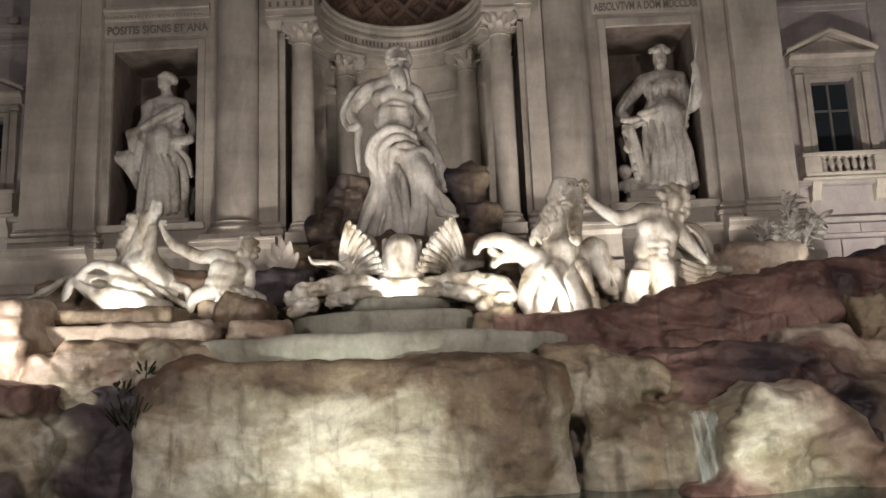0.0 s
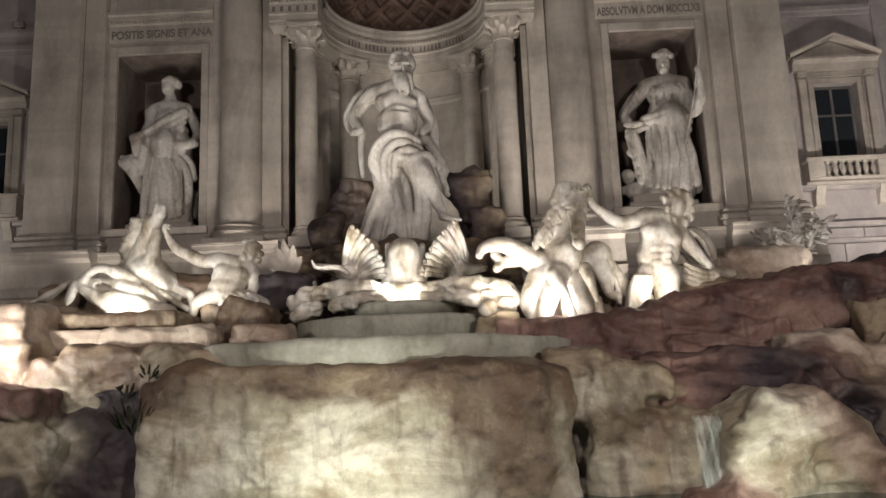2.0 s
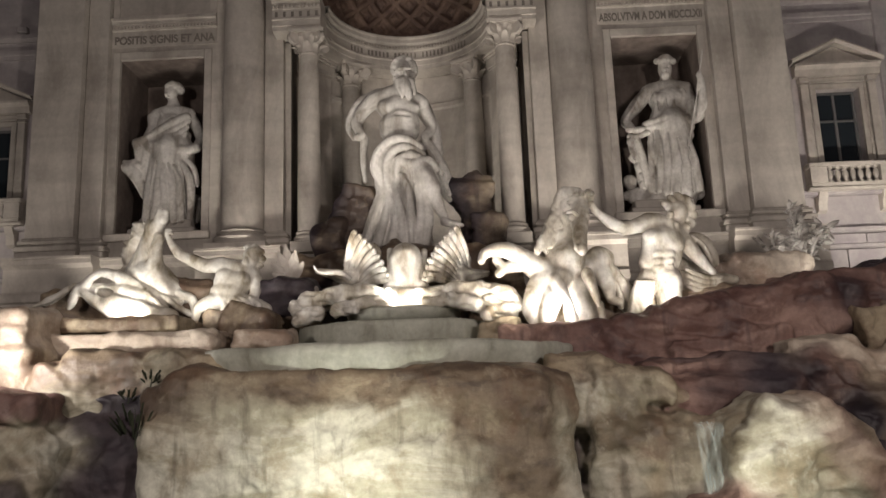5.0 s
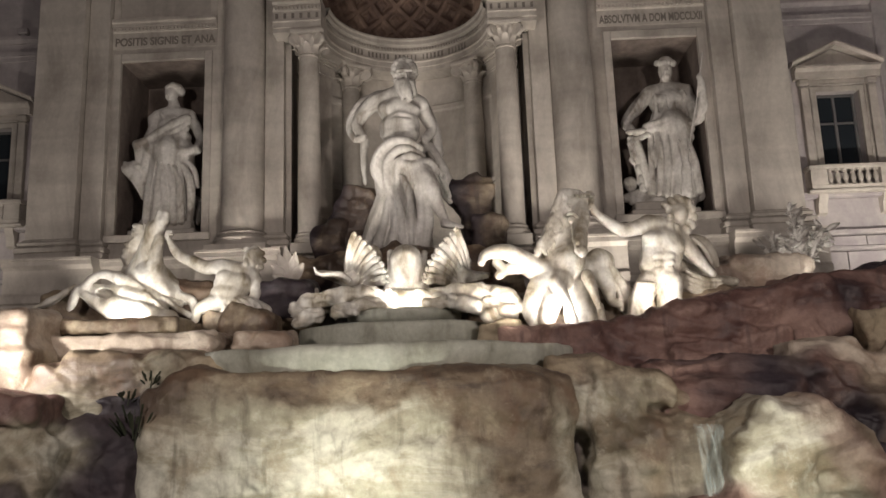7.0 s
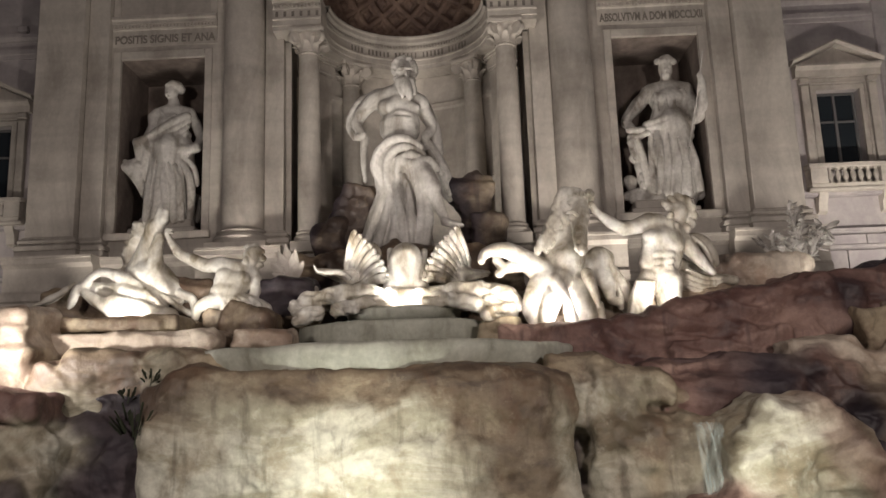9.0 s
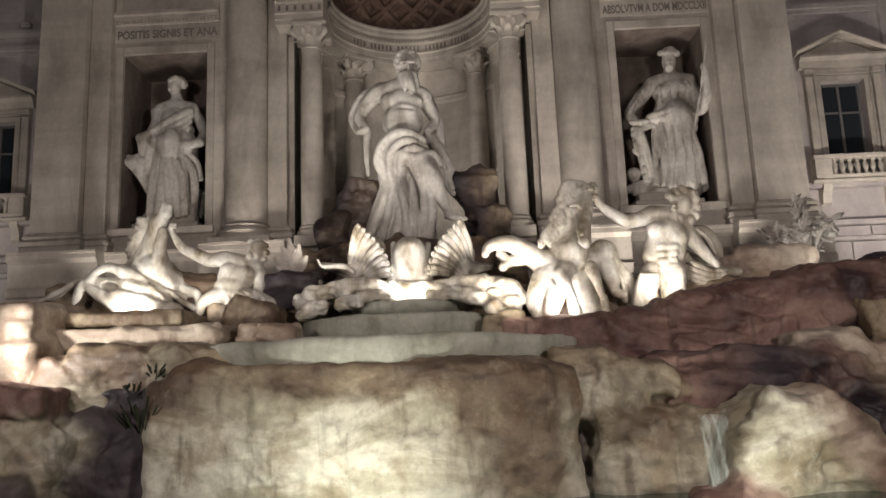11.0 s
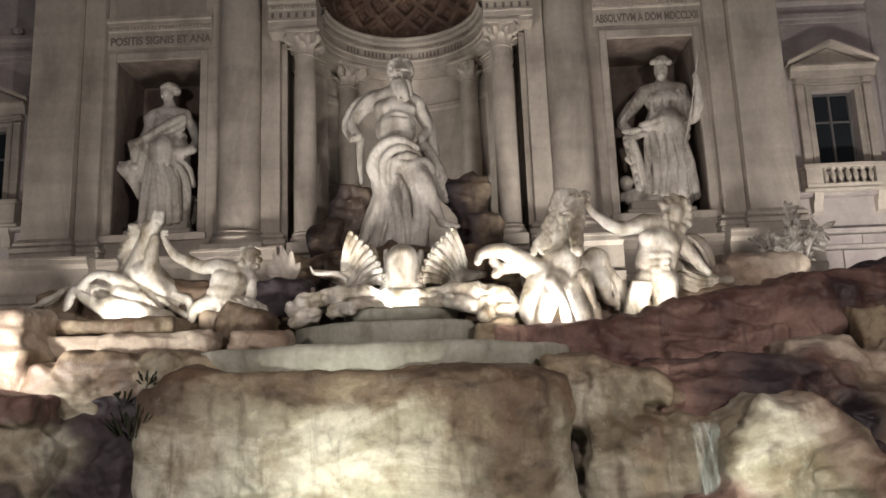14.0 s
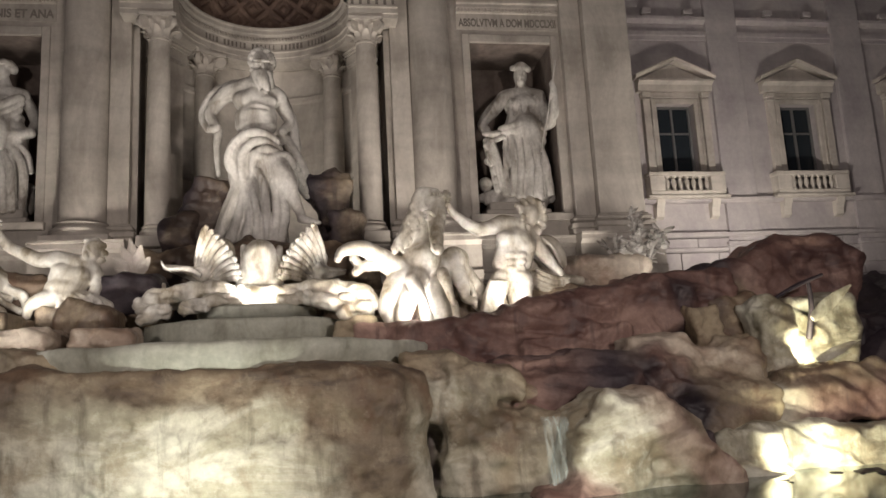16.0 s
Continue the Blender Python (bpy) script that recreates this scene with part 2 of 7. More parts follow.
def falling_water(name):
    m, n, l, b = water_material(name, 8.0, 0.4, (0.75, 0.85, 0.82))
    b.inputs["Roughness"].default_value = 0.35
    tc = n.new("ShaderNodeTexCoord")
    mp = n.new("ShaderNodeMapping")
    mp.inputs["Scale"].default_value = (10, 10, 0.6)
    l.new(tc.outputs["Object"], mp.inputs[0])
    t = n.new("ShaderNodeTexNoise")
    t.inputs["Scale"].default_value, t.inputs["Detail"].default_value = 1.0, 5
    l.new(mp.outputs[0], t.inputs["Vector"])
    r = n.new("ShaderNodeMapRange")
    r.inputs[1].default_value, r.inputs[2].default_value = 0.38, 0.75
    r.inputs[3].default_value, r.inputs[4].default_value = 0.04, 0.5
    l.new(t.outputs["Fac"], r.inputs[0])
    l.new(r.outputs[0], b.inputs["Alpha"])
    return m


FALL = falling_water("falling_water")

# ---- building kit ----


def part(name, bm, mat, parent=None, label="", sharp=38):
    me = bpy.data.meshes.new(name)
    if isinstance(bm, bmesh.types.BMesh):
        bmesh.ops.recalc_face_normals(bm, faces=bm.faces[:])
        bm.to_mesh(me)
        bm.free()
    else:
        me.from_pydata(bm[0], [], bm[1])
    me.materials.append(mat)
    me.polygons.foreach_set("use_smooth", [True] * len(me.polygons))
    me.set_sharp_from_angle(angle=radians(sharp))
    ob = new(name, me)
    if parent:
        ob.parent = parent
    if label:
        ob["label"] = label
    return ob


def empty(name, at=(0, 0, 0)):
    ob = new(name)
    ob.location = at
    return ob


def box(bm, x0, x1, y0, y1, z0, z1, bevel=0.0):
    m = pose((x0 + x1) / 2, (y0 + y1) / 2, (z0 + z1) / 2) @ Matrix.Diagonal((abs(x1 - x0), abs(y1 - y0), abs(z1 - z0), 1))
    g = bmesh.ops.create_cube(bm, size=1, matrix=m)
    if bevel:
        vs = set(g["verts"])
        bmesh.ops.bevel(bm, geom=[e for e in bm.edges if e.verts[0] in vs], offset=bevel, segments=1, affect="EDGES")


def lathe(bm, at, profile, seg=32, a0=0.0, a1=360.0):
    """Turns a profile of (radius, height) round the upright axis at a place."""
    full = a1 - a0 >= 360
    n = seg if full else seg + 1
    rings = []
    for r, z in profile:
        ring = []
        for i in range(n):
            a = radians(a0 + (a1 - a0) * i / seg)
            ring.append(bm.verts.new((at[0] + r * math.cos(a), at[1] + r * math.sin(a), at[2] + z)))
        rings.append(ring)
    for p, q in zip(rings, rings[1:]):
        for i in range(seg):
            j = (i + 1) % n
            bm.faces.new((p[i], p[j], q[j], q[i]))
    if full:
        bm.faces.new(rings[0][::-1])
        bm.faces.new(rings[-1])


def extrude_x(bm, x0, x1, profile):
    """A moulding along x from a closed outline of (y, z)."""
    a = [bm.verts.new((x0, y, z)) for y, z in profile]
    b = [bm.verts.new((x1, y, z)) for y, z in profile]
    n = len(a)
    for i in range(n):
        j = (i + 1) % n
        bm.faces.new((a[i], a[j], b[j], b[i]))
    bm.faces.new(a[::-1])
    bm.faces.new(b)


def hash3(i, j, k, seed):
    h = (i * 374761393 + j * 668265263 + k * 1274126177 + seed * 974711) & 0x7FFFFFFF
    h = ((h ^ (h >> 13)) * 1103515245) & 0x7FFFFFFF
    h = ((h ^ (h >> 15)) * 12345677) & 0x7FFFFFFF
    return (h & 0xFFFF) / 32767.5 - 1.0


def vnoise(p, seed=0):
    """Smooth noise from -1 to 1 at an array of points."""
    f = np.floor(p).astype(np.int64)
    u = p - f
    u = u * u * (3 - 2 * u)
    out = 0
    for a in (0, 1):
        for b in (0, 1):
            for c in (0, 1):
                w = (u[..., 0] if a else 1 - u[..., 0]) * (u[..., 1] if b else 1 - u[..., 1]) * (u[..., 2] if c else 1 - u[..., 2])
                out = out + w * hash3(f[..., 0] + a, f[..., 1] + b, f[..., 2] + c, seed)
    return out


def fbm(p, seed=0, octaves=4, rough=0.5):
    out, amp = 0, 1.0
    for o in range(octaves):
        out = out + amp * vnoise(p * 2.0 ** o + 17.3 * o, seed + o)
        amp *= rough
    return out


class Sculpt:
    """A carved form: limbs and lumps that flow into one another, turned into one mesh."""

    def __init__(self):
        self.parts = []

    def limb(self, a, b, ra, rb, k=0.12, folds=0.0, around=9, along=0.0, warp=1.0):
        self.parts.append(("limb", np.array(a, float), np.array(b, float), ra, rb, k, folds, around, along, warp, 1))
        return self

    def lump(self, c, r, k=0.12, tilt=0.0, sign=1):
        self.parts.append(("lump", np.array(c, float), np.array(r, float), k, radians(tilt), sign))
        return self

    def chain(self, pts, k=0.1, cut=False):
        """A soft roll, limb or fold through places with their radii; cut presses it in as a groove."""
        p = [np.array((*c, r)) for c, r in pts]
        n, fine = len(p), []
        for i in range(n - 1):
            a, b, c, d = p[max(i - 1, 0)], p[i], p[i + 1], p[min(i + 2, n - 1)]
            for q in range(4 if n > 2 else 1):
                w = q / 4
                fine.append(0.5 * (2 * b + (c - a) * w + (2 * a - 5 * b + 4 * c - d) * w * w + (3 * b - a - 3 * c + d) * w ** 3))
        fine.append(p[-1])
        fine = np.array(fine)
        fine[:, 3] = np.maximum(fine[:, 3], 0.015)
        self.parts.append(("chain", fine, k, -1 if cut else 1))
        return self

    def mesh(self, step=0.06, rough=0.02, scale=3.0, seed=0, drape=0.0):
        lo, hi = np.full(3, 1e9), np.full(3, -1e9)
        for p in self.parts:
            if p[0] == "limb":
                m = max(p[3], p[4]) + 0.15
                lo, hi = np.minimum(lo, np.minimum(p[1], p[2]) - m), np.maximum(hi, np.maximum(p[1], p[2]) + m)
            elif p[0] == "chain":
                m = p[1][:, 3].max() + 0.15
                lo, hi = np.minimum(lo, p[1][:, :3].min(0) - m), np.maximum(hi, p[1][:, :3].max(0) + m)
            elif p[5] > 0:
                m = p[2].max() + 0.1
                lo, hi = np.minimum(lo, p[1] - m), np.maximum(hi, p[1] + m)
        n = np.ceil((hi - lo) / step).astype(int) + 1
        ax = [lo[i] + step * np.arange(n[i]) for i in range(3)]
        d = np.full(tuple(n), 1.0)
        for p in self.parts:
            if p[0] == "limb":
                _, a, b, ra, rb, k, folds, around, along, warp, sign = p
                m = max(ra, rb) + k + abs(folds) + 0.2
                s0, s1 = np.minimum(a, b) - m, np.maximum(a, b) + m
            elif p[0] == "chain":
                _, fine, k, sign = p
                m = fine[:, 3].max() + k + 0.1
                s0, s1 = fine[:, :3].min(0) - m, fine[:, :3].max(0) + m
            else:
                _, c, r, k, tilt, sign = p
                m = r.max() + k + 0.2
                s0, s1 = c - m, c + m
            sl = tuple(slice(max(0, int((s0[i] - lo[i]) / step)), min(n[i], int((s1[i] - lo[i]) / step) + 2)) for i in range(3))
            g = np.stack(np.meshgrid(*(ax[i][sl[i]] for i in range(3)), indexing="ij"), -1)
            if p[0] == "chain":
                e = np.full(g.shape[:3], 9.0)
                for q0, q1 in zip(fine, fine[1:]):
                    ba = q1[:3] - q0[:3]
                    h = np.clip(((g - q0[:3]) @ ba) / max(ba @ ba, 1e-9), 0, 1)
                    v = g - q0[:3] - h[..., None] * ba
                    e = np.minimum(e, np.sqrt((v * v).sum(-1)) - (q0[3] + (q1[3] - q0[3]) * h))
            elif p[0] == "limb":
                ba = b - a
                h = np.clip(((g - a) @ ba) / (ba @ ba), 0, 1)
                v = g - a - h[..., None] * ba
                e = np.sqrt((v * v).sum(-1)) - (ra + (rb - ra) * h)
                if folds:
                    w = ba / np.linalg.norm(ba)
                    u = np.cross(w, (0.0, 1.0, 0.0))
                    u /= np.linalg.norm(u)
                    t = np.cross(w, u)
                    ang = np.arctan2(v @ u, v @ t)
                    ph = around * ang + along * h * 6.283 + warp * 3.4 * vnoise(g * 0.9, 5) + 1.2 * vnoise(g * 2.3, 7)
                    amp = 0.75 + 0.6 * vnoise(g * 1.1, 11)
                    e = e + folds * amp * (2.0 * np.abs(np.sin(ph / 2)) - 1.2) * -1.0
            else:
                v = g - c
                co, si = math.cos(tilt), math.sin(tilt)
                v = np.stack((v[..., 0] * co + v[..., 2] * si, v[..., 1], -v[..., 0] * si + v[..., 2] * co), -1)
                q = np.sqrt(((v / r) ** 2).sum(-1))
                e = (q - 1) * r.min()
            old = d[sl]
            if sign < 0:
                hh = np.clip(0.5 - 0.5 * (old + e) / k, 0, 1)
                d[sl] = old * (1 - hh) - e * hh + k * hh * (1 - hh)
            else:
                hh = np.clip(0.5 + 0.5 * (old - e) / k, 0, 1)
                d[sl] = old * (1 - hh) + e * hh - k * hh * (1 - hh)
        if rough:
            near = np.abs(d) < 0.25
            ii = np.argwhere(near)
            p = lo + step * ii
            d[near] += rough * fbm(p * scale, seed, 3)
            if drape:
                q = p * (2.6, 2.6, 0.75) + 0.9 * np.stack([vnoise(p * 0.7, 21 + k) for k in range(3)], -1)
                d[near] += drape * (np.abs(vnoise(q * 1.5, seed + 3)) * 2.2 - 0.6)
        return nets(d, lo, step)


def nets(d, lo, step):
    """A closed surface where a grid of distances crosses nought."""
    s = d < 0
    s[0], s[-1], s[:, 0], s[:, -1], s[:, :, 0], s[:, :, -1] = False, False, False, False, False, False
    d = np.where(s, np.minimum(d, -1e-6), np.maximum(d, 1e-6))
    nx, ny, nz = d.shape
    acc, cnt = np.zeros((nx - 1, ny - 1, nz - 1, 3)), np.zeros((nx - 1, ny - 1, nz - 1))
    cor = [(a, b, c) for a in (0, 1) for b in (0, 1) for c in (0, 1)]
    view = lambda o: d[o[0]:nx - 1 + o[0], o[1]:ny - 1 + o[1], o[2]:nz - 1 + o[2]]
    for o in cor:
        for axis in range(3):
            if o[axis] == 0:
                q = list(o)
                q[axis] = 1
                a, b = view(o), view(q)
                x = (a < 0) != (b < 0)
                t = np.where(x, a / np.where(x, a - b, 1), 0)
                for i in range(3):
                    acc[..., i] += np.where(x, o[i] + (t if i == axis else 0), 0)
                cnt += x
    on = cnt > 0
    idx = np.full(on.shape, -1)
    idx[on] = np.arange(on.sum())
    cells = np.argwhere(on)
    verts = lo + step * (cells + acc[on] / cnt[on][:, None])
    faces = []
    for axis in range(3):
        u, v = (axis + 1) % 3, (axis + 2) % 3
        e = [slice(1, -1)] * 3
        e[axis] = slice(0, -1)
        f = list(e)
        f[axis] = slice(1, None)
        a, b = s[tuple(e)], s[tuple(f)]
        for x, flip in ((a & ~b, False), (~a & b, True)):
            c = np.argwhere(x)
            c[:, u] += 1
            c[:, v] += 1
            quad = []
            for du, dv in ((0, 0), (-1, 0), (-1, -1), (0, -1)):
                w = c.copy()
                w[:, u] += du
                w[:, v] += dv
                quad.append(idx[w[:, 0], w[:, 1], w[:, 2]])
            q = np.stack(quad[::-1] if flip else quad, -1)
            faces.append(q)
    return verts.tolist(), np.concatenate(faces).tolist()


class Crag:
    """A rock mass that grew together from blocks of different stone, with ledges, hollows and worn faces."""

    def __init__(self):
        self.blocks = []

    def block(self, c, r, mat, lean=0.0, turn=0.0, sign=1):
        m = np.array(pose(0, 0, 0, 0, lean, turn).to_3x3())
        self.blocks.append((np.array(c, float), np.array(r, float), mat, m, sign))
        return self

    def dist(self, g, b):
        c, r, mat, m, sign = b
        v = (g - c) @ m
        k = 0.42 * r.min()
        q = np.abs(v) - (r - k)
        return np.sqrt((np.maximum(q, 0) ** 2).sum(-1)) + np.minimum(q.max(-1), 0) - k

    def make(self, name, label, step=0.048, k=0.16, rough=0.13, seed=1, foot=-1.0, ledge=0.075):
        ext = [(c - np.abs(m) @ r, c + np.abs(m) @ r) for c, r, mat, m, sg in self.blocks]
        lo = np.min([e[0] for e in ext], 0) - 0.4
        hi = np.max([e[1] for e in ext], 0) + 0.4
        lo[2] = max(lo[2], foot)
        n = np.ceil((hi - lo) / step).astype(int) + 1
        ax = [lo[i] + step * np.arange(n[i]) for i in range(3)]
        d = np.full(tuple(n), 1.0)
        for b, (e0, e1) in zip(self.blocks, ext):
            s0, s1 = e0 - k - 0.35, e1 + k + 0.35
            sl = tuple(slice(max(0, int((s0[i] - lo[i]) / step)), max(1, min(n[i], int((s1[i] - lo[i]) / step) + 2))) for i in range(3))
            g = np.stack(np.meshgrid(*(ax[i][sl[i]] for i in range(3)), indexing="ij"), -1)
            e, old = self.dist(g, b), d[sl]
            if b[4] < 0:
                d[sl] = np.maximum(old, -e)
            else:
                h = np.clip(0.5 + 0.5 * (old - e) / k, 0, 1)
                d[sl] = old * (1 - h) + e * h - k * h * (1 - h)
        near = np.abs(d) < 0.4
        p = lo + step * np.argwhere(near)
        w = p * (0.75, 0.75, 1.35)
        t = p[:, 2] * 1.25 + 0.42 * p[:, 0] + 1.1 * fbm(p * 0.5, 3, 3)
        saw = t - np.floor(t)
        facet = np.abs(vnoise(p * 1.15 + 5, seed + 2)) + 0.5 * np.abs(vnoise(p * 2.4 + 9, seed + 4))
        d[near] += rough * (0.8 * fbm(w * 0.8, seed, 4, 0.55) + 0.7 * facet - 0.4) - ledge * (np.minimum(saw * 1.3, (1 - saw) * 4.5) - 0.5) + 0.034 * fbm(p * 3.6, seed + 7, 3, 0.6)
        verts, faces = nets(d, lo, step)
        v = np.array(verts)
        wv = v + 0.30 * np.stack([fbm(v * 1.2, 31 + i, 3) for i in range(3)], -1)
        near_to = np.full((len(v), len(STONES)), 1e3)
        for b in self.blocks:
            if b[4] > 0:
                k_ = STONES.index(b[2])
                near_to[:, k_] = np.minimum(near_to[:, k_], self.dist(wv, b))
        near_to -= near_to.min(1)[:, None]
        w = np.exp(-near_to / 0.12)
        w /= w.sum(1)[:, None]
        # each stone's share of what is left after the later ones
        share = np.zeros((len(v), 4))
        left = np.ones(len(v))
        for q in (4, 3, 2, 1):
            share[:, q - 1] = np.clip(w[:, q] / np.maximum(left, 1e-6), 0, 1)
            left = left - w[:, q]
        ob = part(name, (verts, faces), CRAG, sharp=75)
        kind = ob.data.attributes.new("kind", "FLOAT_COLOR", "POINT")
        kind.data.foreach_set("color", share.astype(np.float32).ravel())
        return tagged(ob, label, "rock", "fountain rocks")

# ---- the palace front ----
FACE = 27.0
WING = 28.5


def structure(name, bm, mat, label="", sharp=30):
    return tagged(part(name, bm, mat, sharp=sharp), label, "wall", kind="structure")


# middle wall, with two square niches and the great round niche
bm = bmesh.new()
for s in (-1, 1):
    xs = lambda a, b: (min(s * a, s * b), max(s * a, s * b))
    box(bm, *xs(10.58, 13.30), FACE, 29.5, 2.0, 19.0)
    box(bm, *xs(4.25, 7.46), FACE, 29.5, 2.0, 19.0)
    box(bm, *xs(7.46, 10.58), FACE, 29.5, 14.38, 19.0)
    box(bm, *xs(7.46, 10.58), FACE, 29.5, 2.0, 7.80)
    box(bm, *xs(7.2, 10.85), 29.5, 30.0, 7.60, 14.60)
structure("wall_centre", bm, TRAV, "pale travertine palace wall with niches")

# plaster lining added to the square niches, the recess shade put into its colour
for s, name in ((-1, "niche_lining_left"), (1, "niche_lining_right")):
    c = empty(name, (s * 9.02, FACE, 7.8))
    tagged(c, "plaster lining of a square niche with the recess shade in its colour", "niche", kind="structure")
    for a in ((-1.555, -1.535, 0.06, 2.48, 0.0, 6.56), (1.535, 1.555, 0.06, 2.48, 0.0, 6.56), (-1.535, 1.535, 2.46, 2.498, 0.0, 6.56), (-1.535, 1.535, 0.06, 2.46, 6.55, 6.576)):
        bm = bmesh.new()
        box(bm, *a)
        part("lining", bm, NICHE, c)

# round niche wall behind the columns
bm = bmesh.new()
lathe(bm, (0, 26.9, 0), [(4.02, 5.0), (4.02, 9.9), (3.96, 9.95), (3.96, 10.1), (4.02, 10.15), (4.02, 13.35), (3.92, 13.42), (3.92, 13.6), (4.02, 13.66), (4.02, 14.8), (4.6, 14.8), (4.6, 5.0)], 48, 0, 180)
structure("wall_round_niche", bm, TRAV, "curved travertine wall of the great niche")

# half dome with diamond coffers
verts, faces = [], []
NU, NV = 240, 110
for i in range(NV + 1):
    for j in range(NU + 1):
        a, e = math.pi * j / NU, 0.5 * math.pi * i / NV
        u, w = a / math.pi * 16, i / NV * 9 + 0.35
        tri = lambda v: 1 - abs(2 * (v - math.floor(v)) - 1)
        rib = min(tri((u + w) / 2), tri((u - w) / 2))
        r = 3.02 + 0.20 * max(0.0, min(1.0, (rib - 0.22) * 6)) - 0.09 * max(0.0, min(1.0, (rib - 0.62) * 8))
        verts.append((r * math.cos(e) * math.cos(a), 26.9 + r * math.cos(e) * math.sin(a), 16.12 + r * math.sin(e)))
for i in range(NV):
    for j in range(NU):
        o = i * (NU + 1) + j
        faces.append((o, o + 1, o + NU + 2, o + NU + 1))
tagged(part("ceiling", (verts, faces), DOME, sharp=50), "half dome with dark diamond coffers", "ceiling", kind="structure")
bm = bmesh.new()
for s in (-1, 1):
    box(bm, min(s * 3.3, s * 4.25), max(s * 3.3, s * 4.25), FACE, 30.9, 16.12, 19.0)
lathe(bm, (0, 26.9, 16.12), [(3.32, 0), (3.32, 2.9), (4.3, 2.9), (4.3, 0)], 40, 0, 180)
structure("wall_above_niche", bm, TRAV, "travertine wall round the dome")
bm = bmesh.new()
box(bm, -4.2, 4.2, 30.95, 31.2, 2.0, 19.0)
structure("wall_behind_niche", bm, TRAV)

# curved entablature of the round niche
ring = empty("niche_entablature", (0, 26.9, 14.8))
tagged(ring, "curved travertine entablature with dentils over the niche", "entablature", kind="structure")
bm = bmesh.new()
lathe(bm, (0, 0, 0), [(4.0, 0), (3.08, 0), (3.08, 0.16), (3.04, 0.18), (3.04, 0.36), (2.99, 0.40), (2.99, 0.44), (3.08, 0.46), (3.08, 0.80), (3.03, 0.84), (3.03, 0.98), (2.92, 1.02), (2.86, 1.08), (2.86, 1.22), (2.80, 1.26), (2.80, 1.33), (3.3, 1.34), (4.0, 1.34)], 64, 0, 180)
part("moulding", bm, TRAV, ring, sharp=25)
bm = bmesh.new()
box(bm, -0.035, 0.035, -0.05, 0.05, -0.055, 0.055, 0.006)
tooth = part("dentil", bm, TRAV, ring)
tooth.matrix_basis = pose(2.98 * math.cos(radians(2)), 2.98 * math.sin(radians(2)), 0.91, 0, 0, 92)
for i in range(1, 74):
    a = 2 + 176 * i / 74
    d = tooth.copy()
    scene.collection.objects.link(d)
    d.matrix_basis = pose(2.98 * math.cos(radians(a)), 2.98 * math.sin(radians(a)), 0.91, 0, 0, a + 90)
# bars for the frieze lettering that is too faint to read
bm = bmesh.new()
box(bm, -0.03, 0.03, -0.004, 0.004, -0.11, 0.11)
bar = part("letter_bar", bm, INK, ring)
rnd = random.Random(4)
angles = [a for a in range(42, 139, 3) if a % 21 > 2]
for i, a in enumerate(angles):
    d = bar if i == 0 else bar.copy()
    if i:
        scene.collection.objects.link(d)
    d.matrix_basis = pose(3.072 * math.cos(radians(a)), 3.072 * math.sin(radians(a)), 0.63, 0, 0, a + 90) @ Matrix.Diagonal((rnd.uniform(0.7, 1.6), 1, 1, 1))

# straight ends of the entablature over the free columns, and over the side niches


def entablature(name, x0, x1, y0, z0, label, bars=0):
    e = empty(name, (0, y0, z0))
    tagged(e, label, "entablature", kind="structure")
    bm = bmesh.new()
    extrude_x(bm, x0, x1, [(1.2, 0), (0, 0), (0, 0.16), (-0.04, 0.18), (-0.04, 0.36), (-0.09, 0.40), (-0.09, 0.44), (0, 0.46), (0, 0.80), (-0.05, 0.84), (-0.05, 0.98), (-0.16, 1.02), (-0.22, 1.08), (-0.22, 1.22), (-0.28, 1.26), (-0.28, 1.33), (1.2, 1.34)])
    part("moulding", bm, TRAV, e, sharp=25)
    first = None
    n = int((x1 - x0) / 0.125)
    for i in range(n):
        if first is None:
            bm = bmesh.new()
            box(bm, -0.035, 0.035, -0.05, 0.05, -0.055, 0.055, 0.006)
            first = part("dentil", bm, TRAV, e)
            d = first
        else:
            d = first.copy()
            scene.collection.objects.link(d)
        d.matrix_basis = pose(x0 + (i + 0.5) * (x1 - x0) / n, -0.09, 0.91)
    for i in range(bars):
        bm = bmesh.new()
        box(bm, -0.05, 0.05, -0.008, 0.004, -0.10, 0.10)
        part("letter_bar", bm, INK, e).location = (x0 + (i + 0.5) * (x1 - x0) / bars, 0, 0.63)
    return e


entablature("column_entablature", -4.72, -2.98, 26.05, 14.8, "travertine entablature block above a free column", bars=6)
entablature("column_entablature", 2.98, 4.72, 26.05, 14.8, "travertine entablature block above a free column", bars=6)

# string course with carved letters above each square niche


def letters(text, at, width, parent, name="inscription"):
    cu = bpy.data.curves.new(name, "FONT")
    cu.body, cu.size, cu.extrude, cu.align_x = text, 0.44, 0.008, "CENTER"
    cu.offset = 0.012
    tmp = bpy.data.objects.new(name, cu)
    scene.collection.objects.link(tmp)
    bpy.context.view_layer.update()
    me = bpy.data.meshes.new_from_object(tmp)
    w = tmp.dimensions[0]
    bpy.data.objects.remove(tmp)
    me.materials.append(INK)
    ob = new(name, me)
    ob.parent = parent
    ob.matrix_basis = pose(*at, 90) @ Matrix.Diagonal((width / w, 1, 1, 1))
    return ob


